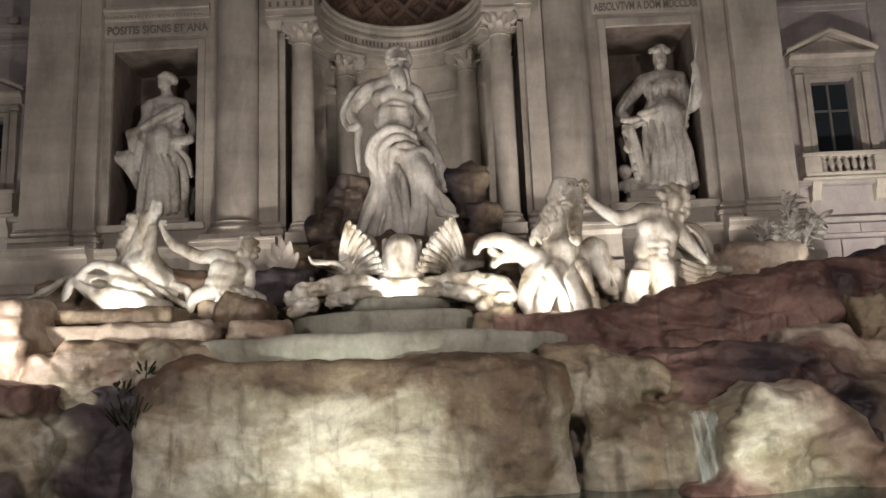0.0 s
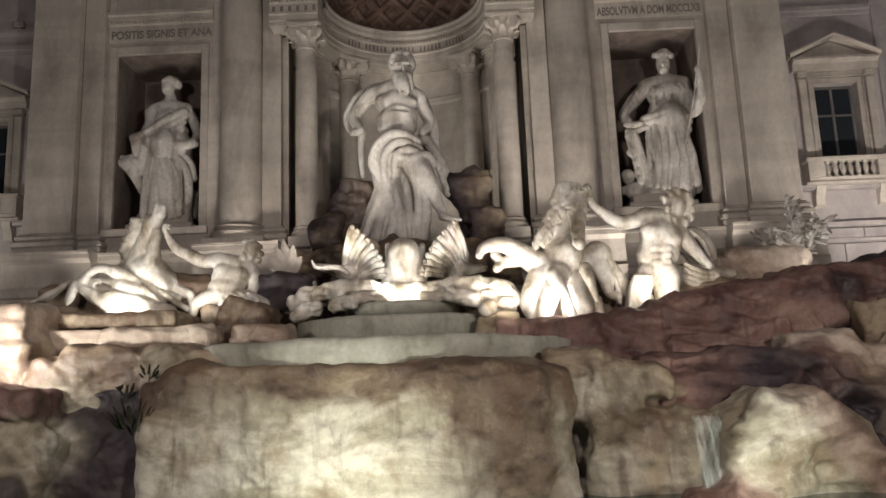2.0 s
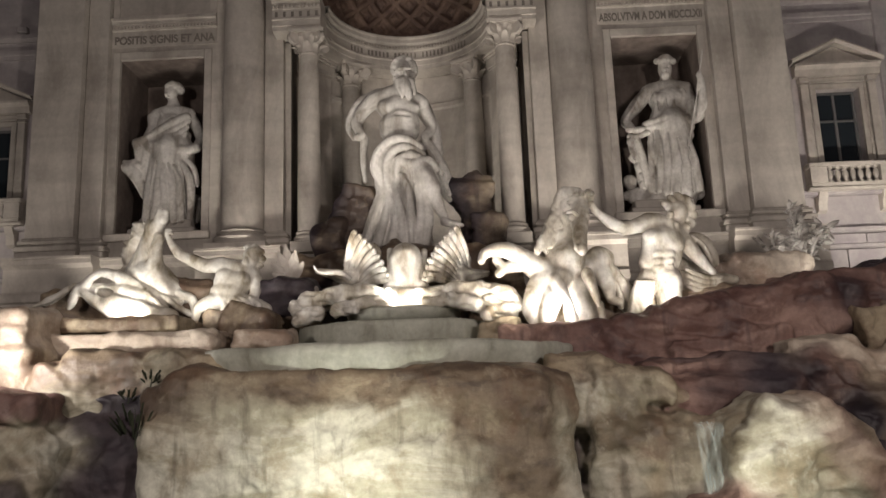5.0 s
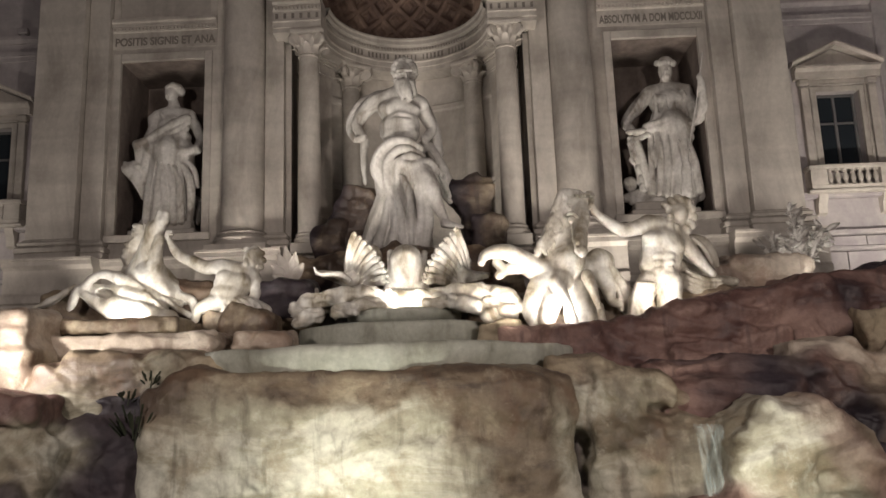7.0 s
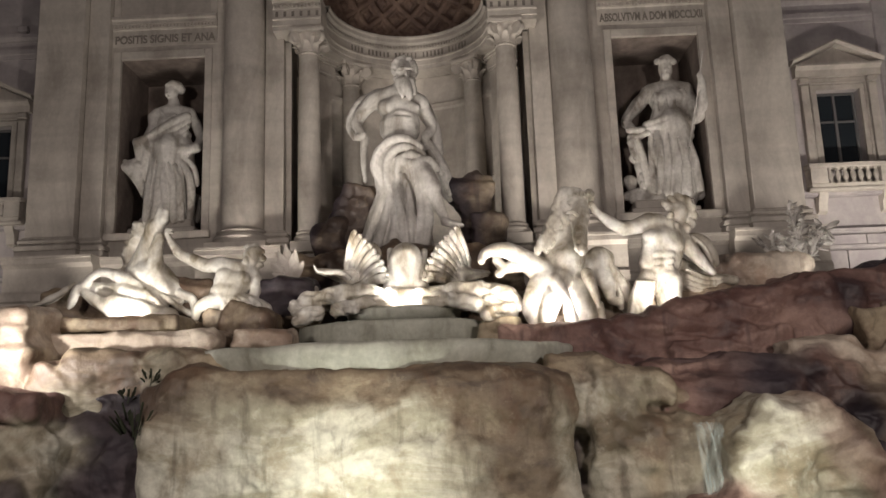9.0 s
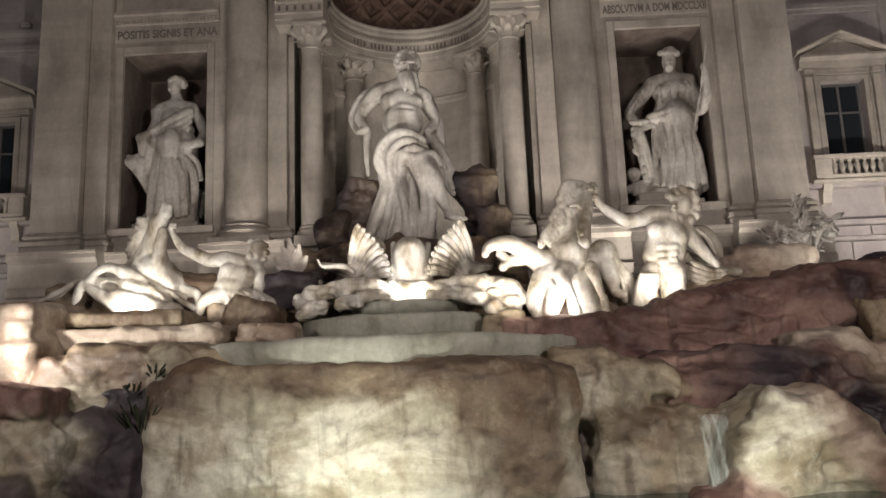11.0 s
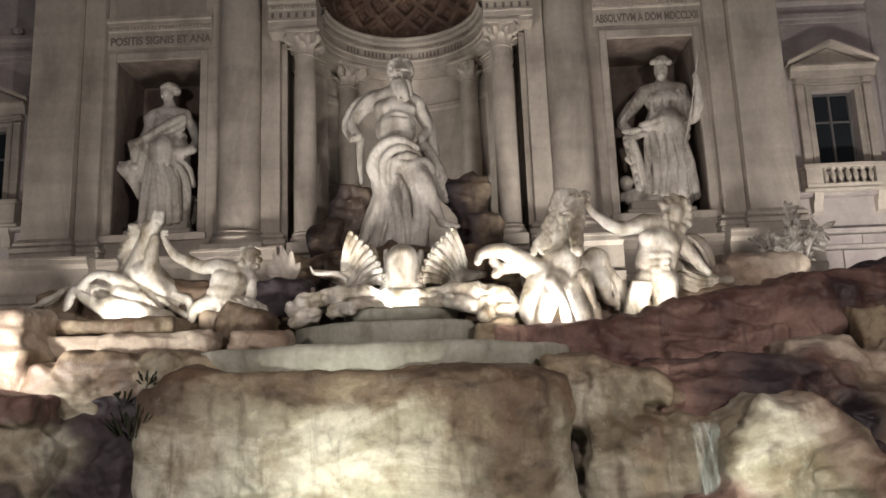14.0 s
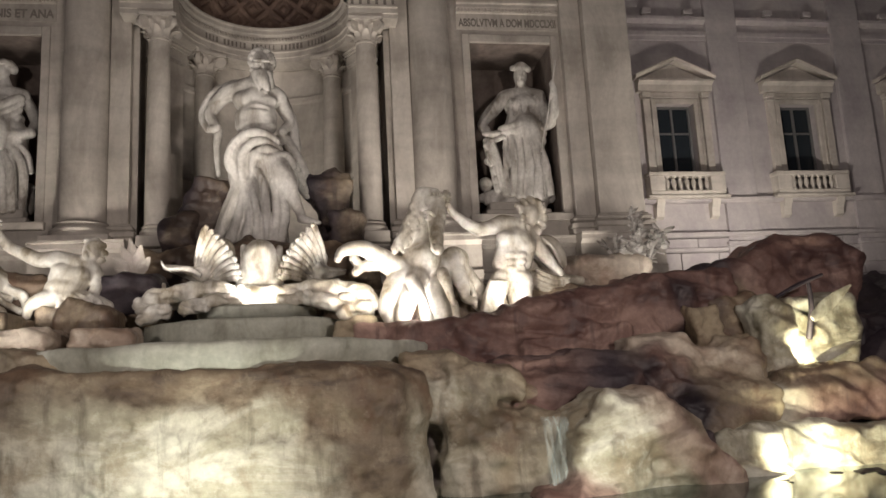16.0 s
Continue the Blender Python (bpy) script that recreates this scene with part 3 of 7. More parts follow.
for s, text in ((-1, "POSITIS SIGNIS ET ANA"), (1, "ABSOLVTVM A DOM MDCCLXII")):
    e = empty("inscription_band", (s * 8.98, FACE, 14.9))
    tagged(e, "travertine band with carved dark Latin letters", "inscription", kind="structure")
    bm = bmesh.new()
    extrude_x(bm, -1.96, 1.96, [(0.1, 0.0), (-0.03, 0.0), (-0.03, 0.62), (-0.09, 0.66), (-0.09, 0.78), (-0.16, 0.84), (-0.16, 0.95), (-0.22, 1.0), (-0.22, 1.12), (-0.10, 1.18), (0.1, 1.2)])
    part("moulding", bm, TRAV, e, sharp=25)
    letters(text, (0, -0.031, 0.12), 3.75, e)
    bm = bmesh.new()
    box(bm, -0.035, 0.035, -0.05, 0.05, -0.05, 0.05)
    first = part("dentil", bm, TRAV, e)
    first.location = (-1.88, -0.12, 0.74)
    for i in range(1, 30):
        d = first.copy()
        scene.collection.objects.link(d)
        d.location = (-1.88 + i * 0.13, -0.12, 0.74)
    # sunk relief panel above
    bm = bmesh.new()
    box(bm, -1.95, 1.95, -0.05, 0.1, 3.4, 4.0)
    box(bm, -1.95, -1.7, -0.05, 0.1, 1.2, 3.4)
    box(bm, 1.7, 1.95, -0.05, 0.1, 1.2, 3.4)
    part("panel_frame", bm, TRAV, e)
    # niche surround
    fr = empty("niche_surround", (s * 9.02, FACE, 7.8))
    tagged(fr, "plain travertine frame round a square niche", "niche frame", kind="structure")
    for a, b, z0, z1 in ((-1.84, -1.56, 0.0, 6.9), (1.56, 1.84, 0.0, 6.9), (-1.56, 1.56, 6.58, 6.9)):
        bm = bmesh.new()
        box(bm, a, b, -0.07, 0.05, z0, z1, 0.02)
        part("frame_stone", bm, TRAV, fr)
    bm = bmesh.new()
    box(bm, -1.9, 1.9, -0.18, 0.05, -0.28, 0.0, 0.03)
    part("sill", bm, TRAV, fr)

# giant half columns, pilasters behind them, and the corner pilasters


def base_profile(r, z0, h):
    return [(r * 1.32, z0), (r * 1.32, z0 + h * 0.28), (r * 1.34, z0 + h * 0.30), (r * 1.36, z0 + h * 0.42), (r * 1.30, z0 + h * 0.54), (r * 1.16, z0 + h * 0.58), (r * 1.12, z0 + h * 0.68), (r * 1.18, z0 + h * 0.74), (r * 1.20, z0 + h * 0.84), (r * 1.12, z0 + h * 0.92), (r * 1.03, z0 + h)]


def giant_column(x):
    c = empty("giant_column", (x, FACE - 0.12, 7.0))
    tagged(c, "giant travertine half column on a moulded base", "column", "giant columns")
    bm = bmesh.new()
    lathe(bm, (0, 0, 0), [(0.80, 0.68), (0.775, 0.74), (0.765, 1.0), (0.76, 4.0), (0.735, 8.0), (0.70, 12.0)], 40)
    part("shaft", bm, TRAV, c)
    bm = bmesh.new()
    lathe(bm, (0, 0, 0), [(a, b) for a, b in base_profile(0.76, 0.12, 0.56)], 40)
    part("base", bm, TRAV, c)
    bm = bmesh.new()
    box(bm, -1.06, 1.06, -1.06, 0.5, -0.1, 0.12, 0.02)
    part("plinth", bm, TRAV, c)
    return c


col = giant_column(-5.92)
copy_thing(col, pose(5.92, FACE - 0.12, 7.0))


def pilaster(name, x0, x1, y, label, steps=((0.0, 0.0),)):
    """A flat shaft with a moulded foot."""
    w, x = (x1 - x0) / 2, (x0 + x1) / 2
    c = empty(name, (x, y, 7.0))
    tagged(c, label, "pilaster", "pilasters")
    bm = bmesh.new()
    box(bm, -w, w, 0, 0.9, 0.62, 12.0, 0.02)
    part("shaft", bm, TRAV, c)
    bm = bmesh.new()
    for z0, z1, o in ((-0.1, 0.14, 0.22), (0.14, 0.33, 0.25), (0.33, 0.40, 0.14), (0.40, 0.54, 0.17), (0.54, 0.63, 0.08)):
        box(bm, -w - o, w + o, -o, 0.5, z0, z1, 0.035)
    part("base", bm, TRAV, c)
    return c


for s in (-1, 1):
    o = lambda a, b: (min(s * a, s * b), max(s * a, s * b))
    pilaster("pilaster", *o(11.74, 13.46), FACE - 0.62, "broad travertine corner pilaster with a moulded foot")
    pilaster("pilaster", *o(10.95, 11.72), FACE - 0.30, "narrow travertine pilaster beside the corner")
    pilaster("pilaster", *o(4.47, 5.15), FACE - 0.26, "narrow travertine pilaster behind a giant column")

# free columns with leafy capitals


def leaf(bm, base, out, up, w, curl, thick=0.03):
    """A curled capital leaf that stands out from the bell."""
    out, up = Vector(out), Vector(up)
    side = up.cross(out).normalized()
    rows_ = []
    for i in range(6):
        t = i / 5
        c = Vector(base) + up * (t - 0.12 * max(0, t - 0.75) * 8 * curl) + out * (0.02 + curl * 0.26 * max(0, t - 0.35) ** 1.6 * 2)
        hw = w * (1 - 0.75 * t ** 2.5)
        rows_.append([bm.verts.new(c - side * hw), bm.verts.new(c + out * thick), bm.verts.new(c + side * hw), bm.verts.new(c - out * thick)])
    for p, q in zip(rows_, rows_[1:]):
        for i in range(4):
            bm.faces.new((p[i], p[(i + 1) % 4], q[(i + 1) % 4], q[i]))
    bm.faces.new(rows_[0])
    bm.faces.new(rows_[-1][::-1])


def free_column(x, y, label, r=0.40, foot=7.0, top=14.02, cap=0.78, turn=0.0):
    c = empty("column", (x, y, foot))
    c.rotation_euler[2] = radians(turn)
    tagged(c, label, "column", "niche columns")
    h = top - foot
    bm = bmesh.new()
    lathe(bm, (0, 0, 0), [(r * 1.05, 0.46), (r, 0.56), (r, h * 0.35), (r * 0.93, h * 0.75), (r * 0.86, h - 0.10), (r * 0.93, h - 0.08), (r * 0.93, h - 0.03), (r * 0.86, h)], 32)
    part("shaft", bm, TRAV, c)
    bm = bmesh.new()
    lathe(bm, (0, 0, 0), base_profile(r, 0.08, 0.40), 32)
    box(bm, -r * 1.4, r * 1.4, -r * 1.4, r * 1.4, -0.3, 0.08, 0.02)
    part("base", bm, TRAV, c)
    part_capital(c, r, h, cap)
    return c


def part_capital(c, r, h, cap):
    bm = bmesh.new()
    lathe(bm, (0, 0, h), [(r * 0.86, 0), (r * 0.88, cap * 0.4), (r * 1.1, cap * 0.8), (r * 1.2, cap * 0.86)], 24)
    k = part("capital", bm, TRAV, c, "carved capital with curling leaves and corner volutes")
    for n, z, hh, w in ((8, 0.0, 0.36, 0.15), (8, 0.10, 0.52, 0.13)):
        for i in range(n):
            a = radians(i * 360 / n + (22.5 if z else 0))
            bm = bmesh.new()
            o = (math.cos(a), math.sin(a), 0)
            leaf(bm, (o[0] * r * 0.88, o[1] * r * 0.84, h + cap * z), o, (0, 0, cap * hh * 1.5), w, 1.05)
            part("leaf", bm, TRAV, k)
    for i in range(4):
        a = radians(45 + 90 * i)
        bm = bmesh.new()
        m = pose(math.cos(a) * r * 1.58, math.sin(a) * r * 1.58, h + cap * 0.62, 90, 0, math.degrees(a) + 0)
        bmesh.ops.create_cone(bm, cap_ends=True, segments=14, radius1=0.22, radius2=0.22, depth=0.16, matrix=m)
        m2 = pose(math.cos(a) * r * 1.58, math.sin(a) * r * 1.58, h + cap * 0.62, 90, 0, math.degrees(a))
        bmesh.ops.create_cone(bm, cap_ends=True, segments=12, radius1=0.09, radius2=0.06, depth=0.20, matrix=m2)
        bmesh.ops.create_cone(bm, cap_ends=True, segments=8, radius1=0.05, radius2=0.08, depth=0.5, matrix=pose(math.cos(a) * r * 1.12, math.sin(a) * r * 1.12, h + cap * 0.55, 0, 28, math.degrees(a)))
        part("volute", bm, TRAV, k)
    # abacus with hollowed sides
    bm = bmesh.new()
    ring_ = []
    for i in range(4):
        a0 = 45 + 90 * i
        for t in (0.04, 0.2, 0.35, 0.5, 0.65, 0.8, 0.96):
            a = radians(a0 + 90 * t)
            q = abs(t - 0.5) * 2
            rr = r * (1.45 + 0.75 * q ** 2.2)
            ring_.append((rr * math.cos(a), rr * math.sin(a)))
    lo_ = [bm.verts.new((x, y, h + cap * 0.86)) for x, y in ring_]
    hi_ = [bm.verts.new((x * 1.03, y * 1.03, h + cap)) for x, y in ring_]
    for i in range(len(lo_)):
        j = (i + 1) % len(lo_)
        bm.faces.new((lo_[i], lo_[j], hi_[j], hi_[i]))
    bm.faces.new(lo_[::-1])
    bm.faces.new(hi_)
    part("abacus", bm, TRAV, k)
    return k


fc = free_column(-3.50, 26.5, "free-standing travertine column with a carved capital")
copy_thing(fc, pose(3.57, 26.5, 7.0))
copy_thing(fc, pose(-2.42, 29.55, 7.0, 0, 0, 35))
copy_thing(fc, pose(2.42, 29.55, 7.0, 0, 0, -35))
# flat piers in the round niche beside the inner columns
for s in (-1, 1):
    c = empty("niche_pier", (s * 3.42, 28.75, 7.0))
    tagged(c, "flat travertine pier on the curved niche wall", "pilaster", "niche piers")
    c.rotation_euler[2] = radians(-s * 58)
    bm = bmesh.new()
    box(bm, -0.36, 0.36, -0.14, 0.4, 0.3, 7.15, 0.015)
    part("shaft", bm, TRAV, c)
    bm = bmesh.new()
    for z0, z1, o_ in ((7.15, 7.22, 0.04), (7.22, 7.60, 0.10), (7.60, 7.70, 0.16), (7.70, 7.8, 0.22)):
        box(bm, -0.36 - o_, 0.36 + o_, -0.14 - o_, 0.4, z0, z1, 0.02)
    part("cap", bm, TRAV, c)
    bm = bmesh.new()
    for z0, z1, o_ in ((-0.3, 0.1, 0.12), (0.1, 0.22, 0.15), (0.22, 0.3, 0.06)):
        box(bm, -0.36 - o_, 0.36 + o_, -0.14 - o_, 0.4, z0, z1, 0.02)
    part("base", bm, TRAV, c)

# stylobate: stepped and moulded courses under the order
st = empty("stylobate", (0, FACE, 0))
tagged(st, "moulded travertine base courses under the palace front", "base course", kind="structure")
for s in (-1, 1):
    for a, b, p in ((-0.2, 4.3, 0.45), (4.3, 7.2, 1.25), (7.2, 10.8, 0.35), (10.8, 13.9, 1.0)):
        x0, x1 = (s * a, s * b) if s > 0 else (s * b, s * a)
        bm = bmesh.new()
        extrude_x(bm, x0, x1, [(0.6, 2.0), (-p, 2.0), (-p, 5.30), (-p - 0.10, 5.36), (-p - 0.10, 5.60), (-p - 0.02, 5.68), (-p, 5.72), (-p, 6.48), (-p - 0.06, 6.54), (-p - 0.16, 6.62), (-p - 0.16, 6.78), (-p - 0.20, 6.80), (-p - 0.20, 6.88), (0.6, 6.9)])
        part("course", bm, TRAV, st, sharp=25)

# ---- the side wings ----


def wing(s):
    bm = bmesh.new()
    o = lambda a, b: (min(s * a, s * b), max(s * a, s * b))
    wins = (16.05, 21.42, 26.79)
    edges = [13.2] + [v for w in wins for v in (w - 0.80, w + 0.80)] + [34.0]
    for a, b in zip(edges[::2], edges[1::2]):
        box(bm, *o(a, b), WING, WING + 0.8, 2.0, 19.0)
    for w in wins:
        box(bm, *o(w - 0.80, w + 0.80), WING, WING + 0.8, 12.58, 19.0)
        box(bm, *o(w - 0.80, w + 0.80), WING, WING + 0.8, 2.0, 9.72)
    structure("wall_wing_right" if s > 0 else "wall_wing_left", bm, PLAST, "grey stone wing wall of the palace")
    # upper floor band
    e = empty("upper_cornice", (0, WING, 15.3))
    tagged(e, "stone cornice bands of the upper storey", "cornice", kind="structure")
    for a, b in ((13.3, 17.72), (19.1, 23.35), (24.75, 34)):
        bm = bmesh.new()
        extrude_x(bm, *o(a, b), [(0.1, 0.0), (-0.06, 0.02), (-0.06, 0.18), (-0.10, 0.22), (-0.10, 0.40), (0.1, 0.42)])
        extrude_x(bm, *o(a, b), [(0.1, 0.74), (-0.10, 0.76), (-0.22, 0.86), (-0.22, 1.0), (0.1, 1.02)])
        part("band", bm, PLAST, e, sharp=25)
        for w in wins:
            if a < w < b:
                for q in (-0.85, 0.95):
                    bm = bmesh.new()
                    box(bm, -0.2, 0.2, -0.22, 0.1, 1.12, 1.36, 0.03)
                    box(bm, -0.12, 0.12, -0.14, 0.1, 1.02, 1.14, 0.02)
                    part("bracket", bm, PLAST, e).location = (s * (w + q), 0, 0)
    for a, b in ((17.72, 19.1), (23.35, 24.75)):
        x = s * (a + b) / 2
        c = empty("wing_pilaster", (x, WING - 0.16, 5.9))
        tagged(c, "flat grey stone pilaster between wing windows", "pilaster", "wing pilasters")
        bm = bmesh.new()
        box(bm, -0.69, 0.69, 0, 0.5, 1.3, 13.1, 0.015)
        part("shaft", bm, PLAST, c)
        bm = bmesh.new()
        for z0, z1, p in ((0, 0.75, 0.16), (0.75, 0.95, 0.20), (0.95, 1.15, 0.10), (1.15, 1.3, 0.14)):
            box(bm, -0.69 - p, 0.69 + p, -p, 0.5, z0, z1, 0.03)
        part("base", bm, PLAST, c)
    # rusticated stone courses low on the wing
    base = empty("basement_course", (0, WING, 0))
    tagged(base, "grey stone block courses at the foot of the wing", "base course", kind="structure")
    for z0, z1, p in ((7.02, 7.20, 0.34), (6.45, 6.60, 0.26), (8.42, 8.60, 0.34)):
        bm = bmesh.new()
        extrude_x(bm, *o(13.9, 34.0), [(0.1, z0), (-p + 0.08, z0), (-p, z0 + 0.05), (-p, z1), (0.1, z1 + 0.02)])
        part("moulding", bm, PLAST, base, sharp=25)
    blocks = {}
    for row_, (z0, z1) in enumerate(((3.6, 4.5), (4.5, 5.45), (5.45, 6.43), (6.62, 7.0))):
        for i in range(13):
            w = 1.55
            if (w, z0) not in blocks:
                bm = bmesh.new()
                box(bm, -w / 2 + 0.012, w / 2 - 0.012, -0.20, 0.05, z0 + 0.012, z1 - 0.012, 0.02)
                b = blocks[(w, z0)] = part("block", bm, PLAST, base)
            else:
                b = blocks[(w, z0)].copy()
                scene.collection.objects.link(b)
            b.location = (s * (14.8 + i * w + (0.75 if row_ % 2 else 0)), 0.0, 0)


wing(1)
wing(-1)


def wing_window(x, name):
    w = empty(name, (x, WING, 9.72))
    tagged(w, "tall dark window with a stone gable and balustrade", "window", "wing windows", "structure")
    bm = bmesh.new()
    box(bm, -0.79, 0.79, 0.42, 0.46, 0.0, 2.86)
    part("pane", bm, GLASS, w, "dark window glass")
    bm = bmesh.new()
    for a, b, c, d in ((-0.79, -0.70, 0, 2.86), (0.70, 0.79, 0, 2.86), (-0.045, 0.045, 0, 2.86), (-0.70, 0.70, 2.77, 2.86), (-0.70, 0.70, 1.68, 1.75), (-0.70, 0.70, 0.0, 0.1)):
        box(bm, a, b, 0.34, 0.41, c, d)
    part("window_frame", bm, WOOD, w)
    for q in (-1, 1):
        bm = bmesh.new()
        box(bm, min(q * 0.80, q * 1.03), max(q * 0.80, q * 1.03), -0.10, 0.05, 0.0, 3.05, 0.02)
        box(bm, min(q * 0.97, q * 1.06), max(q * 0.97, q * 1.06), -0.15, 0.05, 0.0, 3.08, 0.02)
        part("architrave", bm, TRAV, w)
        bm = bmesh.new()
        box(bm, min(q * 1.10, q * 1.40), max(q * 1.10, q * 1.40), -0.20, 0.05, 0.0, 3.06, 0.02)
        box(bm, min(q * 1.07, q * 1.44), max(q * 1.07, q * 1.44), -0.27, 0.05, 3.08, 3.31, 0.04)
        box(bm, min(q * 1.09, q * 1.42), max(q * 1.09, q * 1.42), -0.24, 0.05, 2.94, 3.00, 0.02)
        part("side_pilaster", bm, TRAV, w)
    bm = bmesh.new()
    box(bm, -0.97, 0.97, -0.10, 0.05, 2.86, 3.05, 0.02)
    box(bm, -1.06, 1.06, -0.15, 0.05, 3.07, 3.15, 0.02)
    box(bm, -1.06, 1.06, -0.12, 0.05, 3.16, 3.31, 0.02)
    part("lintel", bm, TRAV, w)
    bm = bmesh.new()
    extrude_x(bm, -1.58, 1.58, [(0.05, 3.32), (-0.26, 3.32), (-0.30, 3.56), (-0.44, 3.68), (-0.44, 3.77), (0.05, 3.78)])
    part("cornice", bm, TRAV, w, sharp=25)
    for q in (-1, 1):
        bm = bmesh.new()
        e0, e1 = Vector((q * 1.70, 0, 3.78)), Vector((0, 0, 4.56))
        vs = []
        for e in (e0, e1):
            for y, dz in ((0.05, 0), (-0.40, 0), (-0.48, 0.10), (-0.48, 0.17), (0.05, 0.17)):
                vs.append(bm.verts.new((e.x, y, e.z + dz)))
        for i in range(5):
            j = (i + 1) % 5
            bm.faces.new((vs[i], vs[j], vs[5 + j], vs[5 + i]))
        bm.faces.new(vs[:5])
        bm.faces.new(vs[5:])
        part("gable_slope", bm, TRAV, w)
    bm = bmesh.new()
    t0 = [bm.verts.new(v) for v in ((-1.60, -0.1, 3.78), (1.60, -0.1, 3.78), (0, -0.1, 4.52))]
    t1 = [bm.verts.new((v.co.x, 0.05, v.co.z)) for v in t0]
    bm.faces.new(t0)
    bm.faces.new(t1[::-1])
    for i in range(3):
        bm.faces.new((t0[i], t0[(i + 1) % 3], t1[(i + 1) % 3], t1[i]))
    part("gable_field", bm, TRAV, w)
    # balcony
    bal = part("balcony", slab_mesh(), TRAV, w, "stone balcony with a balustrade")
    bm = bmesh.new()
    lathe(bm, (0, 0, 0), [(0.085, 0), (0.085, 0.06), (0.05, 0.09), (0.055, 0.13), (0.10, 0.24), (0.095, 0.32), (0.05, 0.46), (0.045, 0.50), (0.08, 0.53), (0.085, 0.58)], 12)
    b0 = part("baluster", bm, TRAV, bal)
    b0.location = (-0.82, -0.38, -0.86)
    for i in range(1, 7):
        b = b0.copy()
        scene.collection.objects.link(b)
        b.location = (-0.82 + i * 0.273, -0.38, -0.86)
    for q in (-1, 1):
        bm = bmesh.new()
        extrude_x(bm, -0.16, 0.16, [(0.05, -1.18), (-0.42, -1.18), (-0.40, -1.35), (-0.26, -1.55), (-0.22, -1.85), (0.05, -1.95)])
        part("console", bm, TRAV, bal).location = (q * 1.15, 0, 0)
    return w


def slab_mesh():
    bm = bmesh.new()
    box(bm, -1.60, 1.60, -0.52, 0.05, -0.28, -0.10, 0.03)
    box(bm, -1.56, 1.56, -0.50, 0.05, -1.04, -0.86, 0.02)
    box(bm, -1.70, 1.70, -0.58, 0.05, -1.18, -1.04, 0.03)
    for q in (-1, 1):
        box(bm, min(q * 0.96, q * 1.56), max(q * 0.96, q * 1.56), -0.50, -0.26, -0.86, -0.28, 0.015)
        box(bm, min(q * 1.3, q * 1.56), max(q * 1.3, q * 1.56), -0.26, 0.05, -0.86, -0.28, 0.015)
    return bm


w1 = wing_window(16.05, "window_1")
for i, x in enumerate((21.42, 26.79, -16.22, -21.35)):
    copy_thing(w1, pose(x, WING, 9.72)).name = "window_%d" % (i + 2)

# ---- ground, pool and closing walls ----
bm = bmesh.new()
box(bm, -60, 60, -60, 60, -1.6, -1.2)
tagged(part("ground", bm, SLAB), "stone floor of the square and pool", "ground", kind="structure")
bm = bmesh.new()
box(bm, -30, 30, 3.04, 26.4, -1.15, -0.42)
tagged(part("water", bm, POOL), "dark green pool water", "water", kind="structure")
bm = bmesh.new()
box(bm, -30, 30, -30, 3.0, -1.3, 0.0, 0.05)
tagged(part("pavement", bm, SLAB), "stone paving up to the pool edge", "pavement", kind="structure")

# ---- the basins ----


def dish(name, at, rx, ry, h, thick, mat, label, seed, wave=0.05, a0=180.0, a1=360.0):
    """A half-round stone basin edge with a worn, rounded lip and a hollow top."""
    verts, faces = [], []
    prof = [(0.86, -h), (0.95, -h * 0.72), (0.985, -h * 0.45), (1.0, -thick * 0.6), (0.998, -thick * 0.2), (0.985, -0.01), (0.965, 0.0), (0.94, -0.03), (0.90, -0.16), (0.0, -0.18)]
    n = 140
    for i in range(n + 1):
        a = radians(a0 + (a1 - a0) * i / n)
        for r, z in prof:
            verts.append((rx * r * math.cos(a), ry * r * math.sin(a), z))
    v = np.array(verts)
    d = fbm(v * 1.1 + seed, seed, 4)
    v[:, 2] += wave * d * (np.array([z for _, z in prof] * (n + 1)) > -thick * 1.4) * 0.6
    v[:, :2] *= 1 + 0.02 * fbm(v * 1.7 + seed, seed + 3, 4)[:, None]
    m = len(prof)
    for i in range(n):
        for j in range(m - 1):
            o = i * m + j
            faces.append((o, o + m, o + m + 1, o + 1))
    ob = part(name, (v.tolist(), faces), mat, sharp=60)
    ob.location = at
    return tagged(ob, label, "basin", "fountain basins")


dish("upper_basin", (-0.12, 20.6, 3.58), 2.5, 1.75, 0.85, 0.25, RIM, "small wet grey stone basin under the shell", 3)
dish("middle_basin", (-0.45, 20.2, 2.82), 4.95, 4.75, 0.9, 0.34, RIM, "wide wet grey stone basin with a worn lip", 7)
dish("shell_step", (0.15, 20.9, 3.96), 1.5, 1.5, 0.35, 0.15, RIM, "low wet stone step under the shell", 9)

